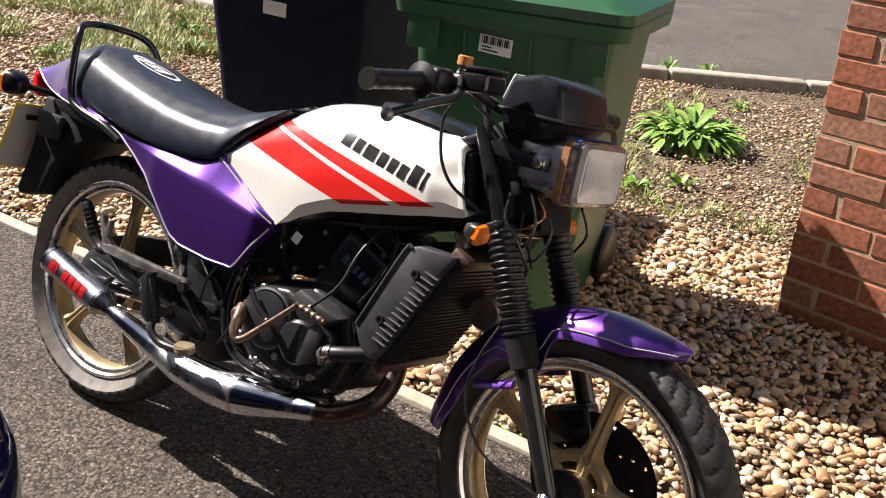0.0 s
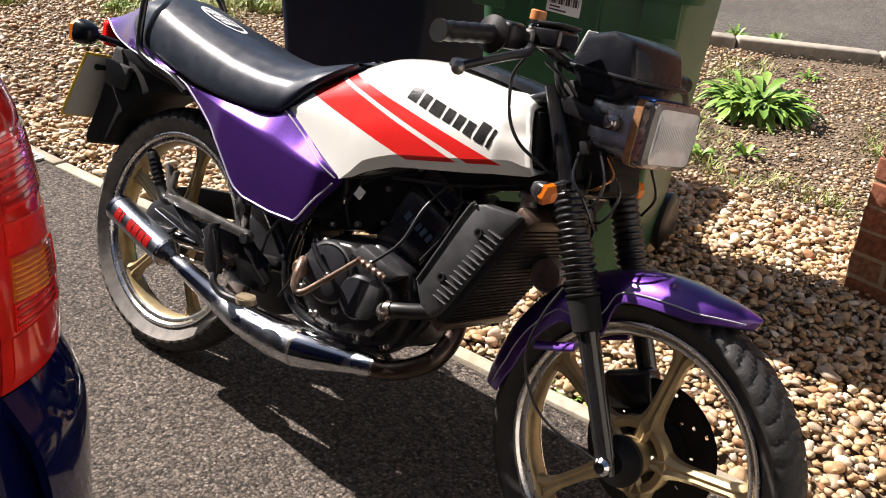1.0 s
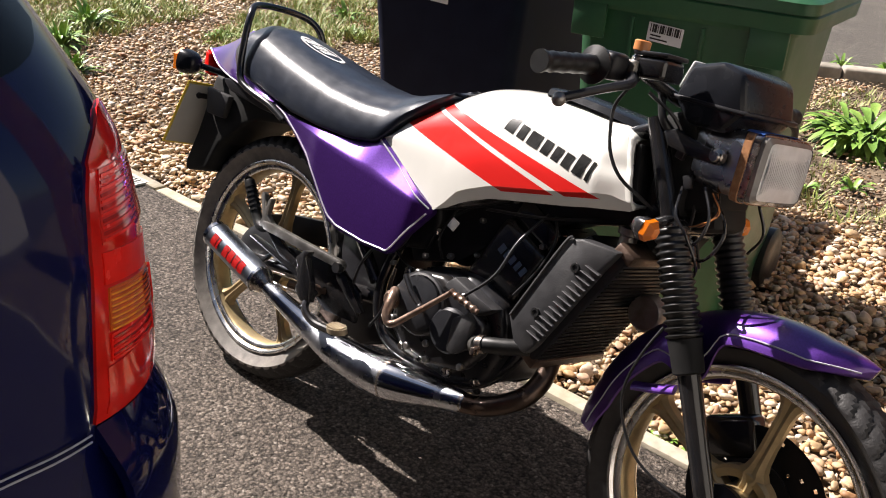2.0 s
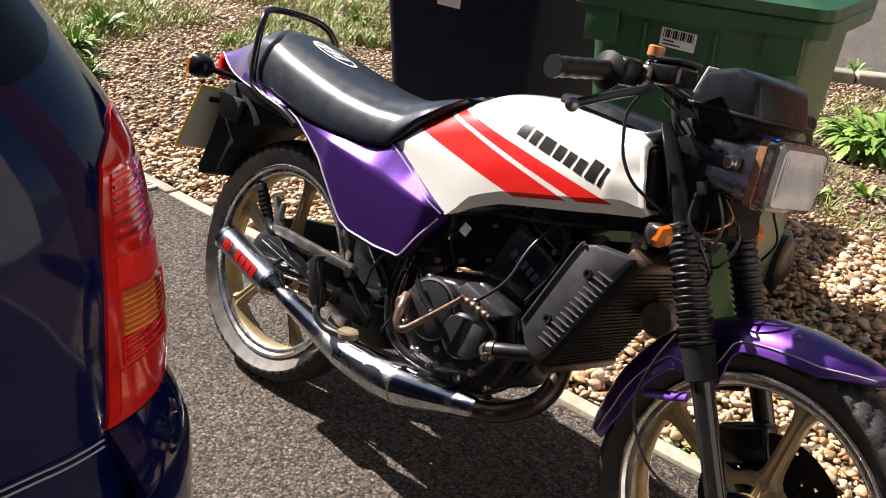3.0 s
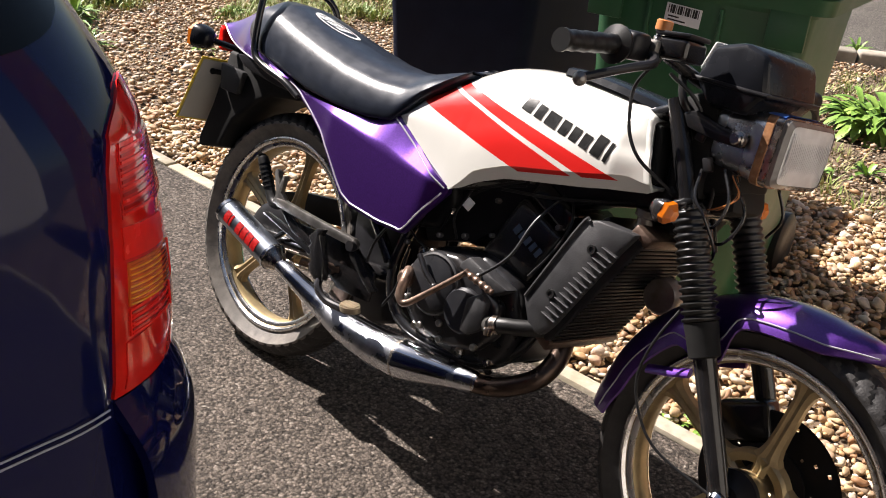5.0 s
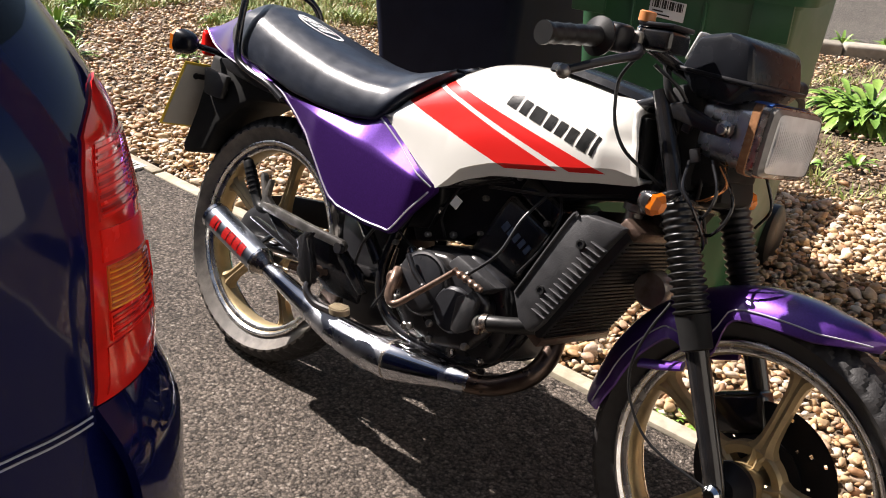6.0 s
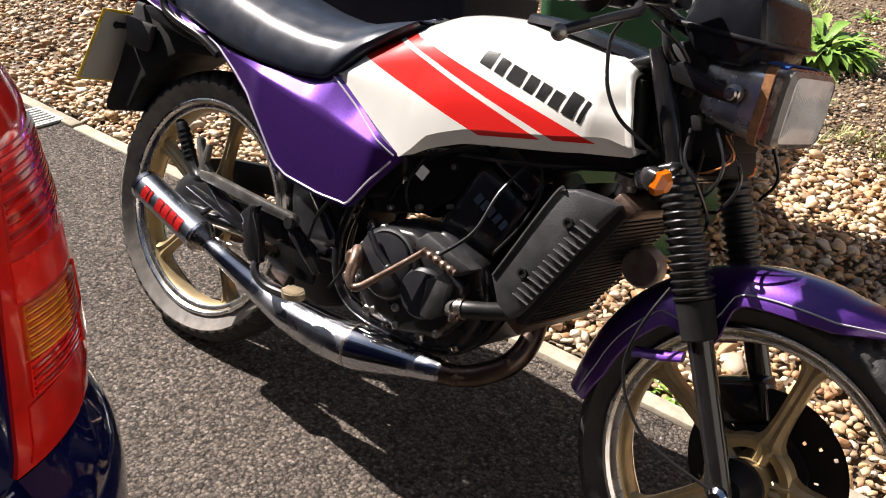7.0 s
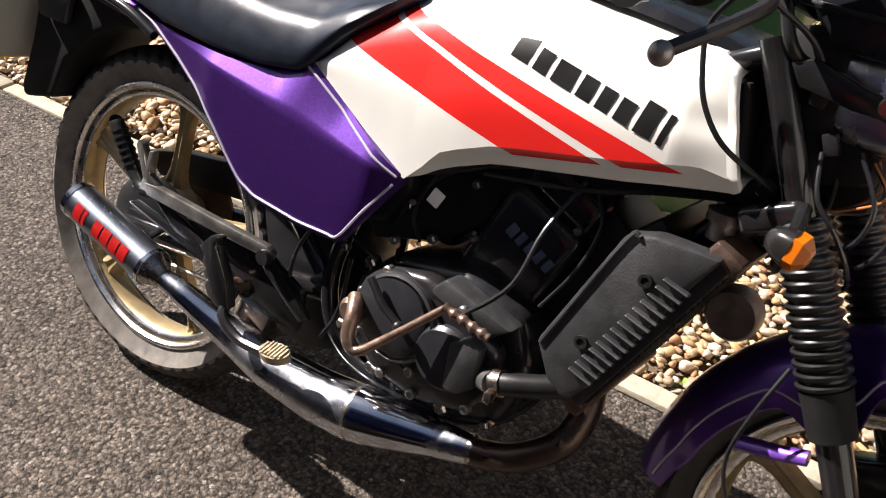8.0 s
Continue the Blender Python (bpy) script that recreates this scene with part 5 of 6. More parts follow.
for x, z in ((0.545, 0.36), (0.545, 0.425), (0.58, 0.47), (0.655, 0.315), (0.74, 0.335), (0.77, 0.385), (0.705, 0.465), (0.60, 0.322), (0.645, 0.345), (0.735, 0.43)):
    bm = B()
    lathe(bm, [(0.0075, -0.004), (0.0075, 0.006), (0.005, 0.008), (0, 0.008)], 10, along_y(x, -0.139, z))
    part("cover_screw", bm, M_ALLOY, eng)
for x, z, r in ((0.565, 0.305, 0.010), (0.62, 0.30, 0.008), (0.69, 0.300, 0.011), (0.76, 0.31, 0.008), (0.52, 0.385, 0.009), (0.53, 0.455, 0.010), (0.50, 0.345, 0.009)):
    bm = B()
    lathe(bm, [(r, -0.01), (r, 0.006), (r * 0.7, 0.009), (0, 0.009)], 6, along_y(x, -0.11, z))
    part("bolt", bm, M_RUSTCHROME, eng)
# finned barrel leaning forward
bar_m = Matrix.Translation((0.70, 0, 0.49)) @ Matrix.Rotation(radians(24), 4, "Y")
bm = B()
box(bm, (0.13, 0.14, 0.16), bar_m @ Matrix.Translation((0, 0, 0.05)), 0.02, 3)
part("barrel", bm, M_ENAMEL, eng, "black cylinder barrel")
bm = B()
box(bm, (0.115, 0.125, 0.05), bar_m @ Matrix.Translation((0, 0, 0.155)), 0.014, 3)
part("cylinder_head", bm, M_ENAMEL, eng)
bm = B()
tube(bm, [tuple(bar_m @ Vector((0, 0, 0.17))), tuple(bar_m @ Vector((0.0, 0.0, 0.215)))], 0.012)
tube(bm, [tuple(bar_m @ Vector((0, 0, 0.215))), (0.72, -0.02, 0.69), (0.62, -0.03, 0.68)], 0.0045, n=8)
part("spark_plug_lead", bm, M_CABLE, eng)
for k in range(5):
    bm = B()
    box(bm, (0.010 if k else 0.013, 0.0015, 0.019), bar_m @ Matrix.Translation((-0.022 + k * 0.0165, -0.0708, 0.073)) @ Matrix.Rotation(radians(8), 4, "Y"))
    part("lettering_bar", bm, M_BLUEINK, eng, "faded blue lettering bar")
# carburettor, intake, air box
bm = B()
tube(bm, [(0.64, -0.01, 0.545), (0.59, -0.01, 0.55), (0.54, -0.005, 0.552)], 0.026, n=18)
box(bm, (0.05, 0.06, 0.09), pose(0.585, -0.01, 0.535), 0.012, 2)
part("carburettor", bm, M_CASE, eng, "dull alloy carburettor")
bm = B()
prism(bm, [(0.40, 0.47), (0.39, 0.63), (0.52, 0.66), (0.545, 0.56), (0.52, 0.50)], -0.075, 0.085, 0.015, 3)
part("air_box", bm, M_PLASTIC, bike, "black plastic air box")
bm = B()
box(bm, (0.05, 0.03, 0.09), pose(0.47, -0.10, 0.525, 0, 25, 0), 0.012, 3)
part("side_canister", bm, M_GREYPLASTIC, bike, "dark grey plastic bottle under the panel")
bm = B()
box(bm, (0.018, 0.004, 0.022), pose(0.612, -0.115, 0.582, 0, 25, 10), 0.001)
part("connector", bm, M_WHITEINK, bike, "small white wiring connector")
# kick starter
bm = B()
tube(bm, [(0.545, -0.155, 0.418, 0.011), (0.562, -0.178, 0.408, 0.0105), (0.568, -0.190, 0.378, 0.0095), (0.587, -0.191, 0.365, 0.0074), (0.625, -0.182, 0.400, 0.0062), (0.691, -0.166, 0.469, 0.0055)], n=14)
kick = part("kick_starter", bm, M_KICK, bike, "pitted chrome kick starter with rust")
bm = B()
lathe(bm, [(0.0, -0.03), (0.019, -0.03), (0.019, 0.008), (0.013, 0.014), (0, 0.014)], 16, along_y(0.545, -0.155, 0.400))
part("boss", bm, M_KICK, kick)
bm = B()
rings = []
p0, p1 = Vector((0.689, -0.166, 0.470)), Vector((0.757, -0.160, 0.455))
dd = (p1 - p0).normalized()
u = dd.orthogonal().normalized()
v = dd.cross(u)
for k in range(25):
    r = 0.0058 + (0.0020 if k % 5 in (0, 1) else 0.0)
    c = p0 + (p1 - p0) * k / 24
    rings.append([c + r * (math.cos(q) * u + math.sin(q) * v) for q in (2 * math.pi * i / 16 for i in range(16))])
skin(bm, rings)
part("pedal", bm, M_KICK, kick, "ribbed steel kick pedal")

# ---- radiator ----
A_, B_, C_, D_ = Vector((0.811, 0, 0.473)), Vector((0.881, 0, 0.640)), Vector((0.992, 0, 0.652)), Vector((0.871, 0, 0.417))
for s in (-1, 1):
    bm = B()
    prism(bm, [(q.x, q.z) for q in (A_, B_, Vector((0.915, 0, 0.652)), C_, Vector((0.967, 0, 0.607)), Vector((0.886, 0, 0.438)), D_, Vector((0.845, 0, 0.415)))], s * 0.142, s * 0.105, 0.006, 2)
    cov = part("radiator_cover", bm, M_GREYPLASTIC, bike, "faded dark grey plastic radiator cover with ribs")
    for k in range(14):
        t = (k + 0.5) / 14
        p = Vector((0.868, 0, 0.450)).lerp(Vector((0.950, 0, 0.612)), t)
        bm = B()
        box(bm, (0.034, 0.012, 0.0036), Matrix.Translation((p.x + 0.009, s * 0.145, p.z + 0.001)) @ Matrix.Rotation(radians(14), 4, "Y"), 0.0015, 1)
        part("rib", bm, M_GREYPLASTIC, cov)
    for p in ((0.920, 0.600), (0.868, 0.497)):
        bm = B()
        lathe(bm, [(0.0085, -0.002), (0.0085, 0.003), (0.005, 0.003), (0.005, 0.001), (0, 0.001)], 16, along_y(p[0], s * 0.144 if s < 0 else 0.146, p[1]))
        part("screw_hole", bm, M_BLACKINK, cov)
    bm = B()
    q = [Vector((0.817, s * 0.1425, 0.473)), Vector((0.884, s * 0.1425, 0.634)), Vector((0.90, s * 0.1425, 0.645))]
    tube(bm, [tuple(v_) for v_ in q], 0.003, n=6)
    part("raised_edge", bm, M_GREYPLASTIC, cov)
slope = math.atan2(0.235, 0.121)
rm = Matrix.Translation((0.925, 0, 0.53)) @ Matrix.Rotation(math.pi / 2 - slope, 4, "Y")
bm = B()
box(bm, (0.036, 0.25, 0.27), rm, 0.006)
rad_ = part("radiator", bm, M_PLASTIC, bike, "black finned radiator")
for k in range(26):
    bm = B()
    box(bm, (0.012, 0.23, 0.003), rm @ Matrix.Translation((0.0145, 0, -0.125 + k * 0.01)))
    part("fin", bm, M_FIN, rad_)
for z in (-0.136, 0.136):
    bm = B()
    box(bm, (0.042, 0.25, 0.022), rm @ Matrix.Translation((0.004, 0, z)), 0.006)
    part("tank_end", bm, M_RUST, rad_, "rust-stained radiator tank")
bm = B()
lathe(bm, [(0.016, 0.0), (0.016, 0.02), (0.022, 0.022), (0.022, 0.034), (0.0, 0.036)], 20, Matrix.Translation((0.965, -0.075, 0.655)))
part("radiator_cap", bm, M_ALLOY, rad_, "dull metal radiator cap")
bm = B()
tube(bm, [(0.772, -0.152, 0.396), (0.795, -0.150, 0.404), (0.825, -0.140, 0.412), (0.865, -0.120, 0.425)], 0.0155, n=16)
hose = part("coolant_hose", bm, M_GRIP, bike, "black rubber coolant hose with steel clip")
bm = B()
tube(bm, [(0.776, -0.152, 0.398), (0.788, -0.1515, 0.402)], 0.0178, n=16)
box(bm, (0.012, 0.016, 0.016), pose(0.783, -0.172, 0.388), 0.003)
part("hose_clip", bm, M_RUSTCHROME, hose, "tarnished steel hose clip")
bm = B()
tube(bm, [(0.742, -0.13, 0.385), (0.774, -0.152, 0.396)], 0.016, n=12)
part("water_outlet", bm, M_ALLOY, hose)

bm = B()
prism(bm, [(0.80, 0.44), (0.86, 0.62), (0.90, 0.66), (0.93, 0.63), (0.87, 0.45)], -0.09, 0.10, 0.01)
part("radiator_shroud", bm, M_PLASTIC, rad_, "black shroud behind the radiator")
bm = B()
prism(bm, [(0.74, 0.47), (0.76, 0.60), (0.80, 0.645), (0.87, 0.60), (0.83, 0.46)], -0.04, 0.09, 0.01)
part("ignition_coil", bm, M_PLASTIC, bike, "black ignition coil")

# ---- cables and looms ----
CABLES = [[(0.93, -0.16, 0.925), (0.905, -0.15, 0.885), (0.912, -0.152, 0.842), (0.927, -0.153, 0.805), (0.955, -0.148, 0.772), (0.995, -0.12, 0.745), (1.02, -0.08, 0.72)],
          [(0.79, -0.07, 0.66), (0.775, -0.12, 0.60), (0.765, -0.15, 0.53), (0.72, -0.16, 0.475), (0.70, -0.15, 0.46)],
          [(0.70, -0.08, 0.66), (0.62, -0.1, 0.62), (0.56, -0.11, 0.6)], [(0.95, -0.04, 0.70), (0.80, -0.08, 0.655), (0.66, -0.09, 0.63)],
          [(1.0, -0.05, 0.86), (1.05, -0.07, 0.80), (1.06, -0.06, 0.72), (1.03, -0.04, 0.65)], [(0.98, 0.05, 0.90), (1.03, 0.09, 0.8), (1.02, 0.06, 0.68)],
          [(0.96, -0.15, 0.92), (1.01, -0.11, 0.88), (1.04, -0.05, 0.78), (1.06, 0.03, 0.65)],
          [(0.50, -0.12, 0.45), (0.49, -0.115, 0.36), (0.47, -0.12, 0.31)], [(0.43, -0.11, 0.49), (0.40, -0.12, 0.42), (0.395, -0.12, 0.34)]]
for pts in CABLES:
    bm = B()
    tube(bm, pts, 0.0032, n=8)
    part("cable", bm, M_CABLE, bike, "black control cable")
bm = B()
tube(bm, [(1.10, -0.10, 0.56), (1.085, -0.122, 0.50), (1.075, -0.124, 0.43), (1.10, -0.122, 0.37), (1.15, -0.115, 0.325), (1.25, -0.09, 0.295)], 0.0026, n=8)
part("speedometer_cable", bm, M_CABLE, bike, "black speedometer cable", xf=TURN)
for k in range(4):
    bm = B()
    yy = -0.05 - 0.008 * k
    tube(bm, [(1.10, yy, 0.795), (1.105 + 0.006 * k, yy, 0.765), (1.085, yy + 0.01, 0.735), (1.06, yy + 0.02, 0.725)], 0.0013, n=6)
    part("wire", bm, M_COPPER if k % 2 else M_CABLE, bike, xf=TURN)
bm = B()
box(bm, (0.10, 0.13, 0.13), pose(1.04, 0, 0.81, 0, -20, 0), 0.02)
part("wiring_cover", bm, M_FIN, bike, xf=TURN)
bm = B()
lathe(bm, [(0.036, 0), (0.036, 0.022), (0.031, 0.03), (0, 0.03)], 32, along_y(0.985, 0.06, 0.535))
part("horn", bm, M_HORN, bike, "round dusty metal horn")
# stands for wiring clutter; added to keep sun off the front mudguard
bm = B()
box(bm, (0.070, 0.115, 0.105), pose(1.062, 0.010, 0.770, 0, -18, 0), 0.018, 2)
part("wiring_shade_block", bm, M_FIN, bike, "black block for wiring clutter under the headlamp, added to shade the mudguard", xf=TURN)
for pts in ([(1.085, -0.075, 0.80), (1.12, -0.095, 0.755), (1.11, -0.10, 0.71), (1.07, -0.09, 0.70)], [(1.10, -0.06, 0.79), (1.14, -0.07, 0.74), (1.125, -0.075, 0.69), (1.09, -0.07, 0.675)],
            [(1.05, -0.085, 0.79), (1.07, -0.115, 0.75), (1.10, -0.115, 0.72), (1.12, -0.09, 0.67), (1.09, -0.06, 0.63)], [(1.13, 0.03, 0.79), (1.15, 0.04, 0.74), (1.13, 0.045, 0.70)]):
    bm = B()
    tube(bm, pts, 0.0028, n=8)
    part("wire_loop", bm, M_ENAMEL, bike, "glossy black wire loop", xf=TURN)
bm = B()
prism(bm, [(0.995, 0.872), (1.02, 0.882), (1.075, 0.866), (1.112, 0.862), (1.112, 0.842), (1.07, 0.842), (1.01, 0.850)], -0.104, -0.092, 0.003)
part("lamp_ear", bm, M_ENAMEL, bike, "black headlamp mounting ear", xf=TURN)
# side stand on the far side
bm = B()
foot = Matrix.Rotation(radians(LEAN), 4, "X") @ Vector((0.47, 0.36, 0.012))
tube(bm, [(0.50, 0.1, 0.29), tuple(foot)], 0.011)
part("side_stand", bm, M_ENAMEL, bike, "black side stand")

# wiring, brackets and hoses packed round the steering head
for pts, r in (([(0.985, -0.06, 0.90), (1.00, -0.075, 0.84), (0.995, -0.07, 0.76), (1.005, -0.06, 0.69)], 0.012), ([(0.99, 0.03, 0.93), (1.0, 0.05, 0.84), (0.99, 0.05, 0.74), (1.0, 0.03, 0.66)], 0.013),
               ([(1.01, -0.02, 0.92), (1.03, -0.055, 0.86), (1.02, -0.065, 0.78), (1.035, -0.055, 0.70), (1.03, -0.03, 0.64)], 0.009), ([(0.97, -0.10, 0.93), (0.99, -0.105, 0.89), (1.01, -0.085, 0.87), (1.05, -0.06, 0.87)], 0.007),
               ([(0.97, -0.045, 0.80), (1.0, -0.08, 0.775), (1.03, -0.085, 0.74), (1.02, -0.07, 0.69)], 0.006)):
    bm = B()
    tube(bm, pts, r, n=12)
    part("wiring_sleeve", bm, M_CABLE, bike, "black wiring sleeve", xf=TURN)
bm = B()
prism(bm, [(0.975, 0.70), (0.97, 0.90), (1.03, 0.92), (1.05, 0.86), (1.05, 0.72), (1.02, 0.66)], -0.078, 0.080, 0.012, 2)
part("steering_head", bm, M_FIN, bike, "black steering head and wiring block", xf=TURN)
for x, y, z, a in ((1.03, -0.085, 0.845, 10), (1.055, -0.08, 0.80, -25), (1.01, -0.088, 0.735, 30)):
    bm = B()
    box(bm, (0.016, 0.010, 0.024), pose(x, y, z, 0, a, 0), 0.002)
    part("wire_clip", bm, M_CASE, bike, "dark metal cable clip", xf=TURN)

# small bolts, clips and thin leads in the dark space under the tank
for x, y, z, r in ((0.52, -0.055, 0.60, 0.006), (0.575, -0.056, 0.64, 0.005), (0.635, -0.056, 0.60, 0.006), (0.70, -0.055, 0.66, 0.005), (0.78, -0.055, 0.69, 0.006), (0.60, -0.082, 0.512, 0.007),
                   (0.555, -0.105, 0.498, 0.006), (0.66, -0.078, 0.535, 0.005), (0.80, -0.075, 0.60, 0.006), (0.475, -0.102, 0.455, 0.006), (0.845, -0.055, 0.705, 0.005)):
    bm = B()
    lathe(bm, [(r, -0.006), (r, 0.004), (r * 0.7, 0.006), (0, 0.006)], 6, along_y(x, y, z))
    part("bolt", bm, M_ALLOY, bike, "small steel bolt head")
for pts in ([(0.53, -0.075, 0.50), (0.56, -0.085, 0.56), (0.62, -0.08, 0.62), (0.70, -0.07, 0.65)], [(0.58, -0.08, 0.50), (0.575, -0.10, 0.55), (0.60, -0.085, 0.63)],
            [(0.80, -0.06, 0.66), (0.83, -0.085, 0.62), (0.82, -0.10, 0.56), (0.79, -0.11, 0.50)], [(0.45, -0.11, 0.50), (0.50, -0.105, 0.47), (0.545, -0.12, 0.465)]):
    bm = B()
    tube(bm, pts, 0.0026, n=8)
    part("lead", bm, M_CABLE, bike, "thin black lead")
bm = B()
tube(bm, [(0.563, -0.092, 0.548), (0.566, -0.096, 0.556)], 0.0055, n=12)
part("lead_clip", bm, M_CHROME, bike, "bright wire clip")
# ---- wheelie bins ----


def bin_(name, m, w, d, h, body, label, label_at=None, printed=True, foot_in=0.095, foot_back=0.13, wheel_at=(0.03, 0.07), rim_out=0.0, handle_out=0.05):
    """Wheeled refuse bin, front along local x at y = 0, tapered, with lid, rim, wheels and axle."""
    t = thing(name, m, label, "bin")
    def ring(z, inx, iny, back=0.0, r=0.05, n=6):
        x0, x1, y0, y1 = -w / 2 + inx, w / 2 - inx, iny, d - back
        out = []
        for cx, cy, a0 in ((x1 - r, y0 + r, -90), (x1 - r, y1 - r, 0), (x0 + r, y1 - r, 90), (x0 + r, y0 + r, 180)):
            for k in range(n + 1):
                a = radians(a0 + 90 * k / n)
                out.append(Vector((cx + r * math.cos(a), cy + r * math.sin(a), z)))
        return out
    bm = B()
    skin(bm, [ring(0.0, foot_in, 0.040, foot_back), ring(0.03, foot_in - 0.005, 0.036, foot_back - 0.01), ring(0.24 * h, foot_in * 0.68, 0.029, foot_back * 0.62), ring(0.5 * h, foot_in * 0.5, 0.022, foot_back * 0.46), ring(h - 0.06, 0.006, 0.008, 0.01), ring(h - 0.06, -0.004, -0.006, 0.0), ring(h - 0.03, -0.010, -0.014, 0.0), ring(h - 0.03, 0.02, 0.02, 0.02)])
    part("body", bm, body, t, "tapered moulded plastic body", smooth=40)
    # rim skirt with a stepped corner
    bm = B()
    skin(bm, [ring(h - 0.045, -0.022 - rim_out, -0.028, -0.01), ring(h - 0.005, -0.028 - rim_out, -0.034, -0.01), ring(h, -0.024 - rim_out, -0.030, -0.01), ring(h, 0.02, 0.02, 0.02), ring(h - 0.045, 0.0, 0.0, 0.0)])
    part("rim", bm, body, t, smooth=40)
    for s in (-1, 1):
        bm = B()
        box(bm, (0.10, 0.012, 0.11), pose(s * (w / 2 - 0.055), -0.012, h - 0.085), 0.004)
        part("corner_web", bm, body, t)
        bm = B()
        lathe(bm, [(0.03, -0.022), (0.085, -0.022), (0.1, -0.012), (0.1, 0.012), (0.085, 0.022), (0.03, 0.022)], 32, pose(s * (w / 2 - wheel_at[0]), d - wheel_at[1], 0.1, 0, 90, 0))
        wl = part("wheel", bm, M_GRIP, t, "black rubber wheel")
        bm = B()
        lathe(bm, [(0.0, -0.018), (0.06, -0.018), (0.06, 0.018), (0.0, 0.018)], 24, pose(s * (w / 2 - wheel_at[0]), d - wheel_at[1], 0.1, 0, 90, 0))
        part("hub", bm, M_PLASTIC, wl)
        bm = B()
        box(bm, (0.03, 0.13, 0.05), pose(s * (w / 2 - 0.02), d + handle_out - 0.055, h - 0.03), 0.012, 3)
        part("handle_bracket", bm, body, t)
    bm = B()
    tube(bm, [(wheel_at[0] - w / 2, d - wheel_at[1], 0.1), (w / 2 - wheel_at[0], d - wheel_at[1], 0.1)], 0.011)
    part("axle", bm, M_RUST, t)
    bm = B()
    tube(bm, [(-w / 2 + 0.02, d + handle_out, h - 0.025), (w / 2 - 0.02, d + handle_out, h - 0.025)], 0.016)
    part("handle", bm, body, t)
    bm = B()
    lid = [ring(h + 0.002, -0.028 - rim_out, -0.036, -0.005), ring(h + 0.03, -0.030 - rim_out, -0.038, -0.005), ring(h + 0.055, 0.0, 0.0, 0.01), ring(h + 0.085, 0.07, 0.09, 0.06), ring(h + 0.095, 0.16, 0.2, 0.15)]
    skin(bm, lid)
    part("lid", bm, body, t, "closed domed lid", smooth=40)
    if label_at:
        lx, lz, ang = label_at
        iny = float(np.interp(lz, [0.03, 0.5 * h, h - 0.09], [0.036, 0.022, 0.010]))
        tilt = math.degrees(math.atan2(0.012, 0.5 * h - 0.09))
        bm = B()
        lm = pose(lx, iny - 0.0035, lz, tilt, ang, 0)
        box(bm, (0.100, 0.002, 0.050), lm, 0.0008, 1)
        tag = part("sticker", bm, M_LABEL, t, "white printed barcode sticker" if printed else "faded pale blank sticker")
        for k in range(13 if printed else 0):
            bm = B()
            box(bm, (0.002 + 0.0025 * ((k * 7) % 3), 0.001, 0.022), lm @ Matrix.Translation((-0.042 + k * 0.007, -0.0014, 0.011)))
            part("barcode_bar", bm, M_BLACKINK, tag)
        for k in range(2 if printed else 0):
            bm = B()
            box(bm, (0.03 + 0.02 * k, 0.001, 0.004), lm @ Matrix.Translation((-0.025 + 0.01 * k, -0.0014, -0.008 - 0.009 * k)))
            part("print_bar", bm, M_BLACKINK, tag)
    return t, w, d, h


gbin, *_ = bin_("wheelie_bin", pose(0.487, 1.027, 0.03, 0, 0, 9), 0.605, 0.51, 0.92, M_GREENBIN, "green plastic wheelie bin with a barcode sticker standing on gravel", (-0.030, 0.815, 4), foot_in=0.066, foot_back=0.10, wheel_at=(0.046, 0.052), rim_out=0.022, handle_out=0.025)
for x in (-0.127, 0.073):
    bm = B()
    box(bm, (0.012, 0.016, 0.17), pose(x, 0.010, 0.765, 2, 0, 0), 0.004)
    part("moulded_rib", bm, M_GREENBIN, gbin)
bbin, *_ = bin_("wheelie_bin", pose(-0.560, 1.228, 0.04, 0, 0, 8), 0.70, 0.78, 1.0, M_BLACKBIN, "black plastic wheelie bin with a torn paper label standing on gravel", (-0.021, 0.740, 3), printed=False)

# ---- brick pier ----
COURSE, BL = 0.0783, 0.2345
pier = tagged(new("brick_pier"), "weathered red brick pier with recessed mortar joints", "brick pier", kind="structure")
pier.matrix_world = pose(1.229, 1.657, 0.02, 0, 0, -12)
PW, PD, PC = 0.94, 0.47, 30
bm = B()
box(bm, (PW - 0.007, PD - 0.007, PC * COURSE), pose(PW / 2, PD / 2, PC * COURSE / 2))
part("mortar_core", bm, M_MORTAR, pier)


def brick_mesh(lx, ly, seed):
    bm_ = B()
    box(bm_, (lx, ly, COURSE - 0.0085), Matrix(), 0.004, 1)
    for v_ in bm_.verts:
        q_ = v_.co * 18 + Vector((seed * 5.3, 0, 0))
        v_.co += Vector((noise.noise(q_), noise.noise(q_ + Vector((9, 0, 0))), noise.noise(q_ + Vector((0, 9, 0))))) * 0.0025
    me_ = bpy.data.meshes.new("brick")
    bm_.to_mesh(me_)
    bm_.free()
    me_.materials.append(M_BRICK)
    return me_


full = [brick_mesh(BL - 0.0085, 0.105, k) for k in range(6)]
halfb = [brick_mesh(0.106, 0.105, k + 10) for k in range(4)]
sidef = [brick_mesh(0.105, BL - 0.0085, k + 20) for k in range(4)]


def brick(me_, x, y, z):
    o = new("brick", me_)
    o.parent = pier
    o.matrix_local = pose(x, y, z, 0, 0, random.choice((0, 180))) @ Matrix.Translation((0, 0, 0))
    o.location += Vector((random.uniform(-0.002, 0.002), random.uniform(-0.0025, 0.0025), 0))


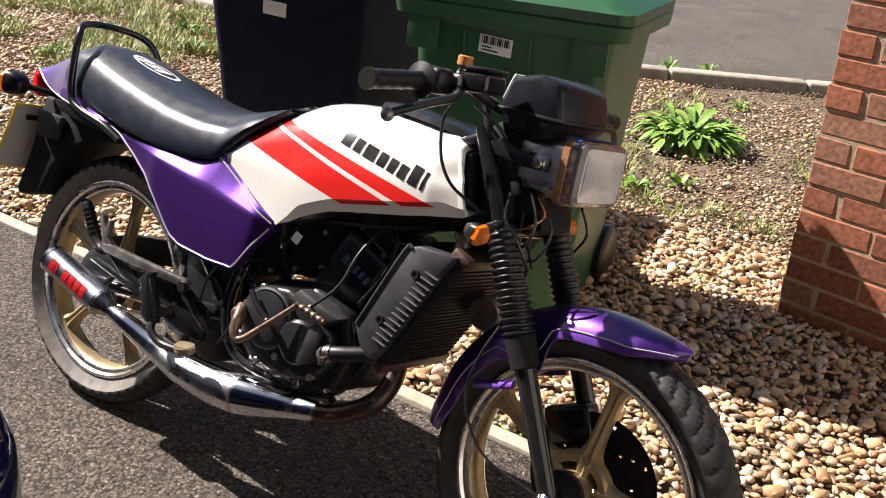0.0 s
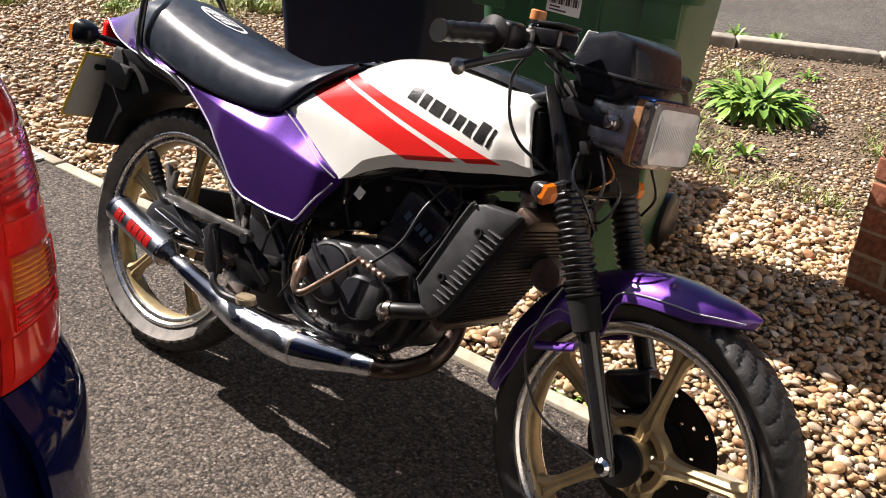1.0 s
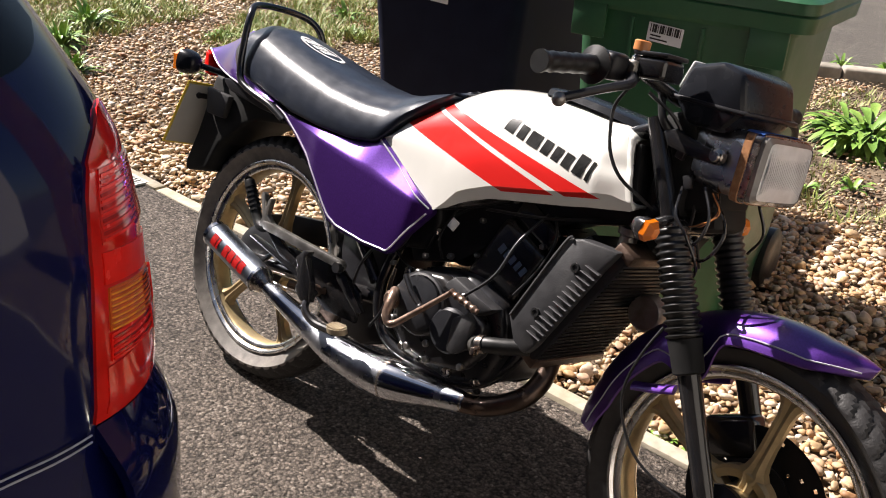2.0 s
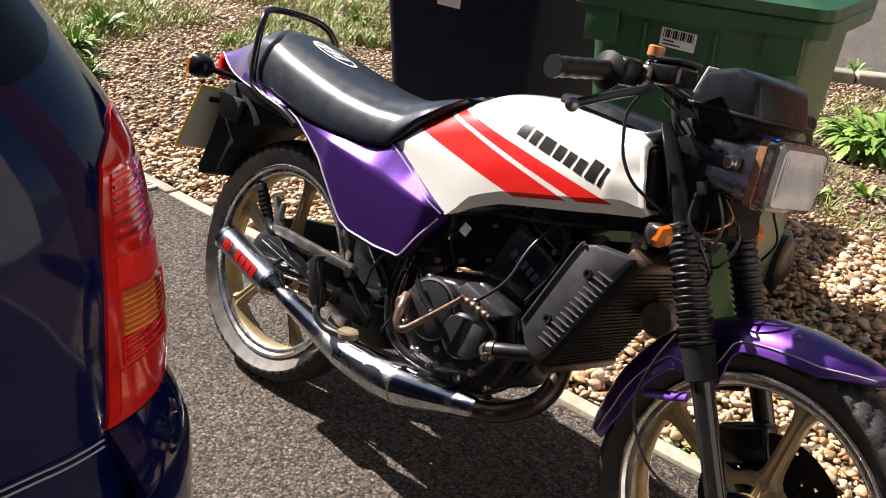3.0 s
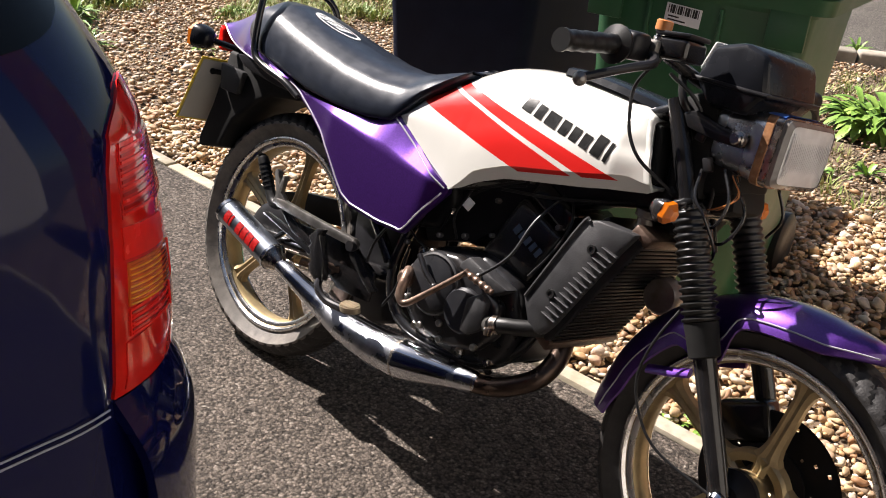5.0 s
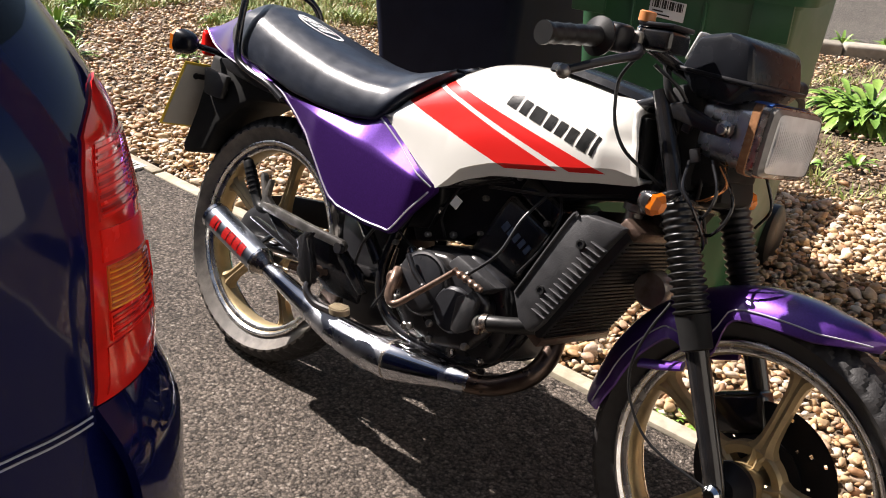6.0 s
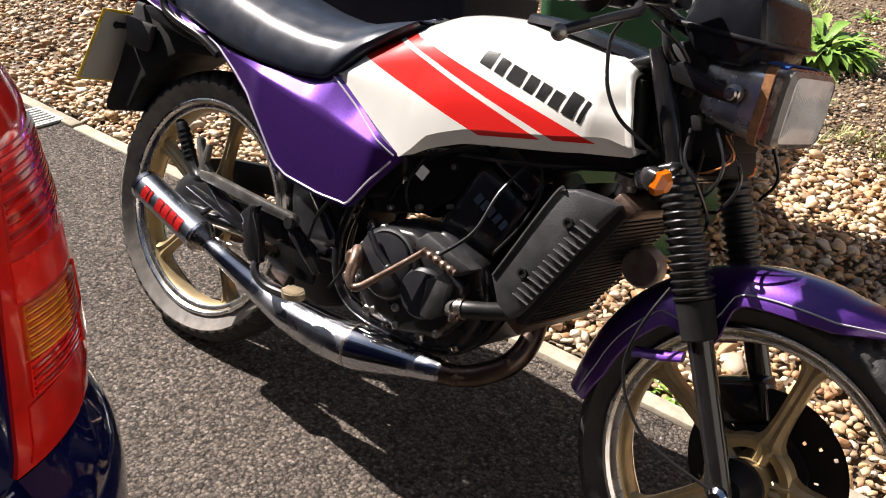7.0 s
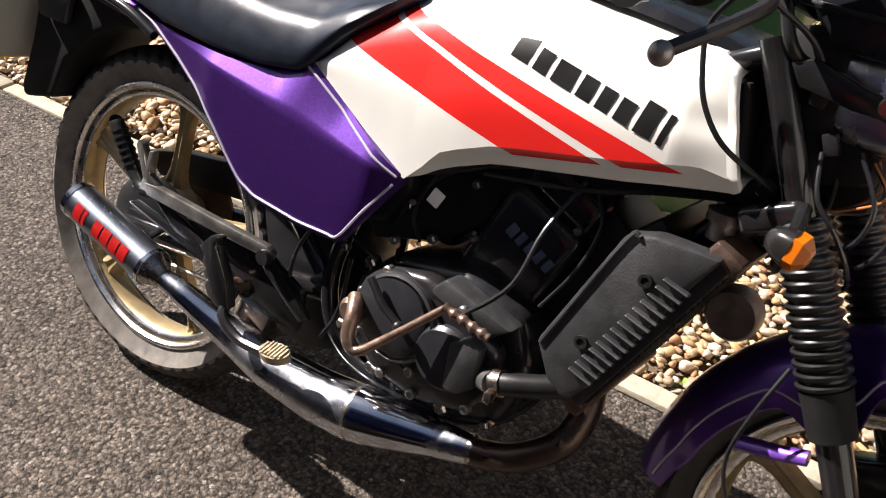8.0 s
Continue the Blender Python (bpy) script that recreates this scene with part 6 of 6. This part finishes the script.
for c in range(PC):
    z = (c + 0.5) * COURSE
    if c % 2 == 0:
        for k in range(4):
            brick(random.choice(full), BL * (k + 0.5), 0.0525, z)
        brick(random.choice(sidef), 0.0525, 0.117 + BL * 0.5, z)
    else:
        brick(random.choice(halfb), 0.0535, 0.0525, z)
        for k in range(3):
            brick(random.choice(full), 0.117 + BL * (k + 0.5), 0.0525, z)
        brick(random.choice(halfb), PW - 0.0585, 0.0525, z)
        brick(random.choice(sidef), 0.0525, BL * 0.5 + 0.117 + 0.11, z)

# ---- car ----
car = thing("car", pose(0, 0, 0), "dark blue parked car with a tall red and amber tail lamp", "car")
# height, rear face x, side y, corner radius
BODY = [(0.22, 0.86, -0.74, 0.20), (0.30, 0.912, -0.705, 0.24), (0.42, 0.926, -0.684, 0.25), (0.55, 0.930, -0.680, 0.25), (0.60, 0.930, -0.681, 0.25), (0.64, 0.930, -0.682, 0.25), (0.67, 0.929, -0.682, 0.25), (0.70, 0.926, -0.678, 0.25), (0.85, 0.918, -0.683, 0.25),
        (0.95, 0.906, -0.695, 0.25), (1.00, 0.892, -0.713, 0.25), (1.06, 0.875, -0.745, 0.25), (1.20, 0.80, -0.81, 0.24), (1.35, 0.71, -0.87, 0.22), (1.47, 0.60, -0.94, 0.2), (1.52, 0.45, -1.05, 0.18)]
CARW, FRONTX = 1.72, -3.2


def car_point(z, s, out=0.0):
    """s: 0 on the rear face, 1 on the near side; the corner between."""
    xr, ys, r = lerp(BODY, z)
    a = radians(90 * s)
    return Vector((xr - r + (r + out) * math.cos(a), ys - r + (r + out) * math.sin(a), z))


def car_ring(z):
    xr, ys, r = lerp(BODY, z)
    yc = -0.67 - CARW / 2
    near = [car_point(z, k / 12) for k in range(13)]
    far = [Vector((p.x, 2 * yc - p.y, p.z)) for p in near[::-1]]
    bow = [Vector((xr + 0.03 * math.sin(math.pi * k / 6), 2 * yc - near[0].y + (near[0].y - (2 * yc - near[0].y)) * k / 6, z)) for k in range(1, 6)]
    nose = float(np.interp(z, [0.22, 0.70, 0.93, 1.0, 1.06, 1.47, 1.52], [-3.12, -3.25, -3.12, -2.85, -2.25, -1.25, -0.95]))
    side = 2 * yc - ys
    return near + [Vector((nose + 0.42, ys - 0.02, z)), Vector((nose + 0.10, ys - 0.16, z)), Vector((nose, ys - 0.45, z)), Vector((nose - 0.05, yc, z)),
                   Vector((nose, side + 0.45, z)), Vector((nose + 0.10, side + 0.16, z)), Vector((nose + 0.42, side + 0.02, z))] + far + bow


bm = B()
zs = sorted({q[0] for q in BODY} | {0.26, 0.36, 0.48, 0.59, 0.76, 0.92, 1.02, 1.13, 1.28, 1.41})
skin(bm, [car_ring(z) for z in zs])
part("body", bm, M_CARPAINT, car, "glossy navy bodywork", smooth=32)


def car_patch(fn, nz, ns, out, thick=0.006):
    bm_ = B()
    g_ = {}
    for i in range(nz + 1):
        for j in range(ns + 1):
            z_, s_ = fn(i / nz, j / ns)
            g_[i, j] = bm_.verts.new(car_point(z_, s_, out))
    for i in range(nz):
        for j in range(ns):
            bm_.faces.new((g_[i, j], g_[i + 1, j], g_[i + 1, j + 1], g_[i, j + 1]))
    bmesh.ops.recalc_face_normals(bm_, faces=bm_.faces)
    bmesh.ops.solidify(bm_, geom=bm_.faces[:], thickness=thick)
    return bm_


LZ0, LZ1 = 0.662, 0.990


def lamp_zone(u0, u1, v0=0.0, v1=1.0, drop=0.0):
    """A patch of the lamp between two shares of its height and of its width."""
    def fn(u, v):
        v = v0 + (v1 - v0) * v
        k = min(1.0, max(0.0, u0 + (u1 - u0) * u - drop * v))
        s0 = float(np.interp(k, [0, 0.2, 0.36, 0.58, 0.78, 0.9, 1], [0.215, 0.24, 0.26, 0.29, 0.34, 0.39, 0.60]))
        s1 = float(np.interp(k, [0, 0.06, 0.85, 1], [0.72, 0.84, 0.84, 0.70]))
        return LZ0 + (LZ1 - LZ0) * k + 0.022 * (1 - v) * (1 - k), s0 + (s1 - s0) * v
    return fn


tl = part("tail_lamp", car_patch(lamp_zone(0.0, 1.0), 36, 16, 0.004, 0.02), M_MIDRED, car, "tall red tail lamp cluster")


def lens(name, u0, u1, v0, v1, material, drop, out=0.006, label=""):
    return part(name, car_patch(lamp_zone(u0, u1, v0, v1, drop), 8, 8, out, 0.003), material, tl, label)


def ridges(count, u0, u1, v0, v1, drop, first, second, out=0.0075):
    """Fine raised ribs across a lens, in two colours by turns."""
    step = (u1 - u0) / count
    for k in range(count):
        part("lens_ridge", car_patch(lamp_zone(u0 + k * step, u0 + (k + 0.5) * step, v0, v1, drop), 1, 8, out, 0.002), second if k % 2 else first, tl)


lens("lower_lens", 0.02, 0.185, 0.07, 0.86, M_MIDRED, 0.0, 0.006, "smooth red foot of the lamp")
lens("fog_lens", 0.205, 0.305, 0.10, 0.55, M_REDLENS, 0.06)
lens("fog_lens", 0.205, 0.30, 0.56, 0.86, M_MIDRED, 0.06)
ridges(6, 0.21, 0.30, 0.11, 0.84, 0.06, M_REDLENS, M_DEEPRED)
lens("amber_lens", 0.32, 0.475, 0.10, 0.46, M_ORANGE, 0.12, 0.006, "amber indicator band")
lens("amber_lens", 0.33, 0.475, 0.46, 0.70, M_ORANGE, 0.12, 0.006, "deep orange end of the indicator")
lens("amber_lens", 0.34, 0.475, 0.70, 0.88, M_MIDRED, 0.12)
ridges(14, 0.325, 0.47, 0.11, 0.46, 0.12, M_CARAMBER, M_ORANGE)
ridges(14, 0.335, 0.47, 0.47, 0.84, 0.12, M_ORANGE, M_DEEPRED)
lens("brake_lens", 0.49, 0.60, 0.07, 0.84, M_REDLENS, 0.12, 0.006, "plain bright red lens")
lens("upper_lens", 0.62, 0.86, 0.08, 0.82, M_MIDRED, 0.06)
ridges(11, 0.63, 0.855, 0.09, 0.44, 0.06, M_REDLENS, M_DEEPRED)
ridges(18, 0.63, 0.855, 0.45, 0.80, 0.06, M_DEEPRED, M_MIDRED)
bm = B()
grid = {}
for i in range(19):
    for j in range(17):
        u, v = i / 18, j / 16
        sv = 0.222 + 0.12 * (1 - u) + (0.778 - 0.12 * (1 - u)) * v
        zt = float(np.interp(sv, [0.22, 0.72, 1.0], [0.680, 0.657, 0.650]))
        z = 0.25 + (zt - 0.25) * u
        swell = min(1.0, (zt - z) / 0.085)
        grid[i, j] = bm.verts.new(car_point(z, sv, 0.002 + (0.036 - 0.018 * v) * swell * (2 - swell)))
for i in range(18):
    for j in range(16):
        bm.faces.new((grid[i, j], grid[i + 1, j], grid[i + 1, j + 1], grid[i, j + 1]))
bmesh.ops.recalc_face_normals(bm, faces=bm.faces)
bmesh.ops.solidify(bm, geom=bm.faces[:], thickness=0.012)
part("bumper_corner", bm, M_CARPAINT, car, "navy bumper corner below the tail lamp", smooth=50)
# bright lines of the tailgate trim
for zz in (0.668, 0.676):
    bm = B()
    tube(bm, [tuple(car_point(zz, k / 10, 0.004)) for k in (2.0, 1.5, 1, 0.5, 0)] + [(car_point(zz, 0).x + 0.004 + 0.02 * k / 4, car_point(zz, 0).y - 0.28 * k / 4, zz) for k in range(1, 5)], 0.0013, n=6, per=2)
    part("trim_line", bm, M_TRIMLINE, car, "thin pale trim line")
# rear window
bm = B()
yc = -0.67 - CARW / 2
rings = []
for k in range(9):
    z = 1.09 + 0.32 * k / 8
    xr, ys, r = lerp(BODY, z)
    half = abs(yc - ys) - r - 0.0 - 0.02 * k / 8 + 0.05 * math.sin(min(1, k / 2) * 1.57)
    rings.append([Vector((xr + 0.004 + 0.03 * math.cos(j / 8 * math.pi - math.pi / 2) , yc - half + 2 * half * j / 8, z)) for j in range(9)])
skin(bm, rings, closed=False)
bmesh.ops.solidify(bm, geom=bm.faces[:], thickness=0.006)
part("rear_glass_edge", car_patch(lambda u, v: (1.048 + 0.36 * u + 0.035 * (1 - u) * v ** 4, 0.60 * v * (1 - 0.12 * u)), 10, 8, 0.003), M_CARGLASS, car, "dark tinted window corner")
part("rear_window", bm, M_CARGLASS, car, "dark tinted rear window")
# side windows, in a slanted band under the roof
for s in (-1, 1):
    for u0, u1 in ((0.04, 0.34), (0.36, 0.66), (0.68, 0.97)):
        bm = B()
        g_ = {}
        for i in range(7):
            for j in range(5):
                z = 1.085 + 0.30 * j / 4
                ys = lerp(BODY, z)[1] + 0.004
                x0, x1 = 0.46 - 0.22 * j / 4, -1.80 + 0.62 * j / 4
                x = x0 + (x1 - x0) * (u0 + (u1 - u0) * i / 6)
                g_[i, j] = bm.verts.new((x, ys if s < 0 else 2 * yc - ys, z))
        for i in range(6):
            for j in range(4):
                bm.faces.new((g_[i, j], g_[i + 1, j], g_[i + 1, j + 1], g_[i, j + 1]))
        bmesh.ops.recalc_face_normals(bm, faces=bm.faces)
        bmesh.ops.solidify(bm, geom=bm.faces[:], thickness=0.006)
        part("side_window", bm, M_CARGLASS, car, "dark side window")
for x, wy in ((0.25, -0.80), (-2.45, -0.80), (0.25, 2 * yc + 0.80), (-2.45, 2 * yc + 0.80)):
    bm = B()
    lathe(bm, [(0.19, -0.09), (0.29, -0.09), (0.31, -0.07), (0.31, 0.07), (0.29, 0.09), (0.19, 0.09)], 40, along_y(x, wy, 0.31))
    wl = part("wheel", bm, M_RUBBER, car, "black car tyre")
    bm = B()
    lathe(bm, [(0.0, 0.05), (0.19, 0.08), (0.19, -0.08), (0.0, -0.08)], 32, along_y(x, wy, 0.31))
    part("rim", bm, M_ALLOY, wl)

# ---- plants ----


def blade_leaf(bm_, base, direction, length, width, droop, folds=5):
    d_ = Vector(direction).normalized()
    side_ = Vector((-d_.y, d_.x, 0)).normalized() if abs(d_.z) < 0.99 else Vector((1, 0, 0))
    rows = []
    for k in range(folds + 1):
        t_ = k / folds
        c_ = Vector(base) + d_ * length * t_ + Vector((0, 0, -droop * length * t_ * t_))
        w_ = width * (math.sin(math.pi * min(1, t_ * 0.9 + 0.08)) ** 0.8 * (1 + 0.18 * math.sin(9 * t_ + base[0] * 90))) * 0.5
        rows.append([bm_.verts.new(c_ - side_ * w_ + Vector((0, 0, w_ * 0.35))), bm_.verts.new(c_), bm_.verts.new(c_ + side_ * w_ + Vector((0, 0, w_ * 0.35)))])
    for a_, b_ in zip(rows, rows[1:]):
        for j in (0, 1):
            bm_.faces.new((a_[j], a_[j + 1], b_[j + 1], b_[j]))


def rosette(name, x, y, size, leaves, label, seed, wide=(0.16, 0.26), up=(0.25, 1.2), spread=0.02):
    rng = random.Random(seed)
    z0 = bed_height(x, y) - 0.01
    t_ = thing(name, pose(x, y, z0), label, "plant", group="weeds in the gravel")
    for k in range(leaves):
        a_ = 2.4 * k + rng.uniform(-0.3, 0.3)
        el = rng.uniform(*up)
        bm_ = B()
        blade_leaf(bm_, (spread * rng.uniform(0.2, 1) * math.cos(a_), spread * rng.uniform(0.2, 1) * math.sin(a_), rng.uniform(0, spread) * 0.5), (math.cos(a_) * math.cos(el), math.sin(a_) * math.cos(el), math.sin(el)), size * rng.uniform(0.6, 1.1), size * rng.uniform(*wide), rng.uniform(0.3, 0.7))
        part("leaf", bm_, M_LEAF, t_, smooth=60)
    return t_


rosette("leafy_weed", 0.27, 3.45, 0.19, 280, "bright green broad-leaved weed growing in gravel", 3, (0.16, 0.30), (-0.15, 0.85), spread=0.20)
rosette("leafy_weed", 0.50, 2.72, 0.12, 18, "small green weed among pebbles", 5)
rosette("leafy_weed", 0.36, 2.52, 0.13, 16, "small green weed among pebbles", 6)
for k, (x, y, s) in enumerate(((-3.55, 1.25, 0.28), (-3.0, 1.05, 0.2), (-3.9, 1.6, 0.3), (-3.2, 2.1, 0.16), (-2.9, 2.9, 0.15), (-2.6, 1.5, 0.1), (-4.4, 2.2, 0.2), (-3.4, 3.3, 0.2), (-2.4, 3.6, 0.15), (0.85, 4.0, 0.14), (0.2, 4.5, 0.12), (-0.6, 5.35, 0.14), (-0.35, 5.5, 0.14))):
    rosette("leafy_weed", x, y, s, 22 if k > 2 else 85, "small green weed among pebbles" if k > 2 else "bushy green weed with narrow leaves", 20 + k, (0.14, 0.22) if k > 2 else (0.07, 0.12), (0.25, 1.2) if k > 2 else (0.2, 1.5))
for k, (x, y, s) in enumerate(((0.90, 0.575, 0.035), (0.955, 0.58, 0.045), (0.84, 0.585, 0.03))):
    rosette("leafy_weed", x, y, s, 14, "tiny green weed beside the edging stones", 60 + k, (0.2, 0.35))
# thin grass and dry stalks, beyond counting
rng = random.Random(11)
verts, faces = [], []


def blade(x, y, z, h, a, lean, w):
    dx, dy = math.cos(a), math.sin(a)
    i0 = len(verts)
    verts.extend([(x - dy * w, y + dx * w, z), (x + dy * w, y - dx * w, z), (x + dx * lean * 0.4 + dy * w, y + dy * lean * 0.4 - dx * w, z + h * 0.55),
                  (x + dx * lean * 0.4 - dy * w, y + dy * lean * 0.4 + dx * w, z + h * 0.55), (x + dx * lean, y + dy * lean, z + h)])
    faces.extend([(i0, i0 + 1, i0 + 2, i0 + 3), (i0 + 3, i0 + 2, i0 + 4)])


for k in range(2500):
    left = k < 1950
    if left:
        x, y = rng.uniform(-6.5, -1.7), rng.uniform(0.8, 4.1)
        if noise.noise(Vector((x * 0.9, y * 0.9, 3))) + 0.25 * (y - 2.0) - 0.16 * (x + 3.3) < 0.05:
            continue
    else:
        x, y = rng.uniform(-0.6, 2.4), rng.uniform(2.2, 4.8)
        if noise.noise(Vector((x * 1.5, y * 1.5, 8))) < 0.22:
            continue
    tall = rng.uniform(0.03, 0.13) * (1.0 if left else 0.5)
    for i in range(rng.randint(10, 26)):
        a, r = rng.uniform(0, 6.28), rng.uniform(0, 0.08)
        h = tall * rng.uniform(0.5, 1.1)
        px, py = x + r * math.cos(a), y + r * math.sin(a)
        blade(px, py, bed_height(px, py) - 0.01, h, a, h * rng.uniform(0.3, 1.3), rng.uniform(0.0012, 0.0032))
    for i in range(rng.randint(6, 16) if left else 2):      # small broad leaves low in the tuft
        a, r = rng.uniform(0, 6.28), rng.uniform(0, 0.09)
        h = rng.uniform(0.012, 0.045)
        px, py = x + r * math.cos(a), y + r * math.sin(a)
        blade(px, py, bed_height(px, py) + rng.uniform(0, 0.5) * tall, h, rng.uniform(0, 6.28), h * rng.uniform(0.6, 1.6), rng.uniform(0.0025, 0.006))
me = bpy.data.meshes.new("grass")
me.from_pydata(verts, [], faces)
me.materials.append(M_GRASS)
tagged(new("grass", me), "sparse dry grass and thin weeds in gravel", "grass", kind="stuff")

# ---- pebbles ----
def pebble_shape(seed, sub):
    bm_ = B()
    bmesh.ops.create_icosphere(bm_, subdivisions=sub, radius=1.0)
    o_ = Vector((seed * 3.7, seed * 1.9, 0))
    for v_ in bm_.verts:
        v_.co *= 1 + 0.42 * noise.noise(v_.co * 0.9 + o_) + 0.20 * noise.noise(v_.co * 2.1 + o_)
    chips = random.Random(seed)
    for _ in range(8):      # worn flat faces
        n_ = Vector((chips.gauss(0, 1), chips.gauss(0, 1), chips.gauss(0, 1))).normalized()
        lim = chips.uniform(0.55, 0.85)
        for v_ in bm_.verts:
            over = v_.co.dot(n_) - lim
            if over > 0:
                v_.co -= n_ * over
    v_ = np.array([q.co[:] for q in bm_.verts])
    f_ = np.array([[w.index for w in q.verts] for q in bm_.faces])
    bm_.free()
    return v_, f_


SHAPES0 = [pebble_shape(k + 20, 1) for k in range(10)]
SHAPES1 = [pebble_shape(k, 2) for k in range(10)]
rng = np.random.RandomState(4)


def scatter(x0, x1, y0, y1, step, size, keep=None):
    out = []
    y = y0
    while y < y1:
        x = x0 + rng.uniform(0, step)
        while x < x1:
            px, py = x + rng.uniform(-0.4, 0.4) * step, y + rng.uniform(-0.4, 0.4) * step
            if keep is None or keep(px, py):
                s = size * rng.lognormal(0, 0.28)
                out.append((px, py, s))
            x += step
        y += step
    return out


def inside_pier(x, y):
    q = pier.matrix_world.inverted() @ Vector((x, y, 0))
    return -0.01 < q.x < PW and -0.01 < q.y < PD


def clear(x, y):
    return BED + 0.012 < y < kerb_y(x) - 0.09 and not inside_pier(x, y)


def sparse(x, y):
    bare = noise.noise(Vector((x * 0.9, y * 0.9, 1))) + (0.34 + 0.22 * min(2.0, y - 2.3) if x > -0.2 and y > 2.3 else -0.15)
    return clear(x, y) and rng.rand() > min(0.97, max(0.0, 0.15 + bare * 1.1))


near = scatter(-1.9, 2.3, BED + 0.016, 2.15, 0.0200, 0.0105, clear)
near += scatter(-1.9, 2.3, BED + 0.03, 2.15, 0.047, 0.0150, clear)
far = scatter(-5.5, -1.9, BED + 0.02, 4.2, 0.029, 0.0135, lambda x, y: clear(x, y) and rng.rand() > 0.18 + 0.3 * max(0, noise.noise(Vector((x, y, 2)))))
far += scatter(-1.9, 2.3, 2.15, 4.9, 0.025, 0.0105, sparse)


def pebble_matrix(x, y, s, lift):
    q = Euler((rng.uniform(-0.35, 0.35), rng.uniform(-0.35, 0.35), rng.uniform(0, 6.28))).to_matrix()
    sc = np.array((s * rng.uniform(0.95, 1.45), s * rng.uniform(0.75, 1.05), s * rng.uniform(0.5, 0.8)))
    z = bed_height(x, y) - 0.012 + lift * rng.uniform(0.0, 0.022) + sc[2] * 0.5
    return np.array(q), sc, np.array((x, y, z))


def heap(name, items, shapes, lift, material=M_PEBBLE):
    vs_, fs_, off = [], [], 0
    for x, y, s in items:
        v_, f_ = shapes[rng.randint(len(shapes))]
        q, sc, c = pebble_matrix(x, y, s, lift)
        vs_.append((v_ * sc) @ q.T + c)
        fs_.append(f_ + off)
        off += len(v_)
    vs_, fs_ = np.concatenate(vs_), np.concatenate(fs_)
    me_ = bpy.data.meshes.new(name)
    me_.vertices.add(len(vs_))
    me_.vertices.foreach_set("co", vs_.ravel())
    me_.loops.add(fs_.size)
    me_.loops.foreach_set("vertex_index", fs_.ravel())
    me_.polygons.add(len(fs_))
    me_.polygons.foreach_set("loop_start", np.arange(0, fs_.size, 3))
    me_.polygons.foreach_set("use_smooth", np.ones(len(fs_), bool))
    me_.update()
    me_.validate()
    me_.materials.append(material)
    o = new(name, me_)
    o.parent = bed
    return tagged(o, kind="stuff")


single = [q for q in near if 0.4 < q[0] < 1.5 and q[1] < 1.0]
rng.shuffle(single)
single = single[:300]
chosen = set(single)
rest = [q for q in near if q not in chosen]
heap("pebbles", rest, SHAPES1, 1.0)
heap("pebbles", far, SHAPES0, 0.6)
crumbs = scatter(-1.0, 2.4, 2.1, 5.4, 0.026, 0.0072, lambda x, y: clear(x, y) and rng.rand() > 0.3) + scatter(-5.5, -1.5, 1.2, 4.2, 0.05, 0.0065, clear)
heap("soil_crumbs", crumbs, SHAPES0, 0.9, M_CRUMB)
meshes = []
for v_, f_ in SHAPES1:
    me_ = bpy.data.meshes.new("pebble")
    me_.from_pydata(v_.tolist(), [], f_.tolist())
    me_.polygons.foreach_set("use_smooth", [True] * len(f_))
    me_.materials.append(M_PEBBLE)
    meshes.append(me_)
for x, y, s in single:
    q, sc, c = pebble_matrix(x, y, s, 1.0)
    o = new("pebble", meshes[rng.randint(len(meshes))])
    o.parent = bed
    o.matrix_local = Matrix.Translation(c) @ Matrix(q.tolist()).to_4x4() @ Matrix.Diagonal((*sc, 1))
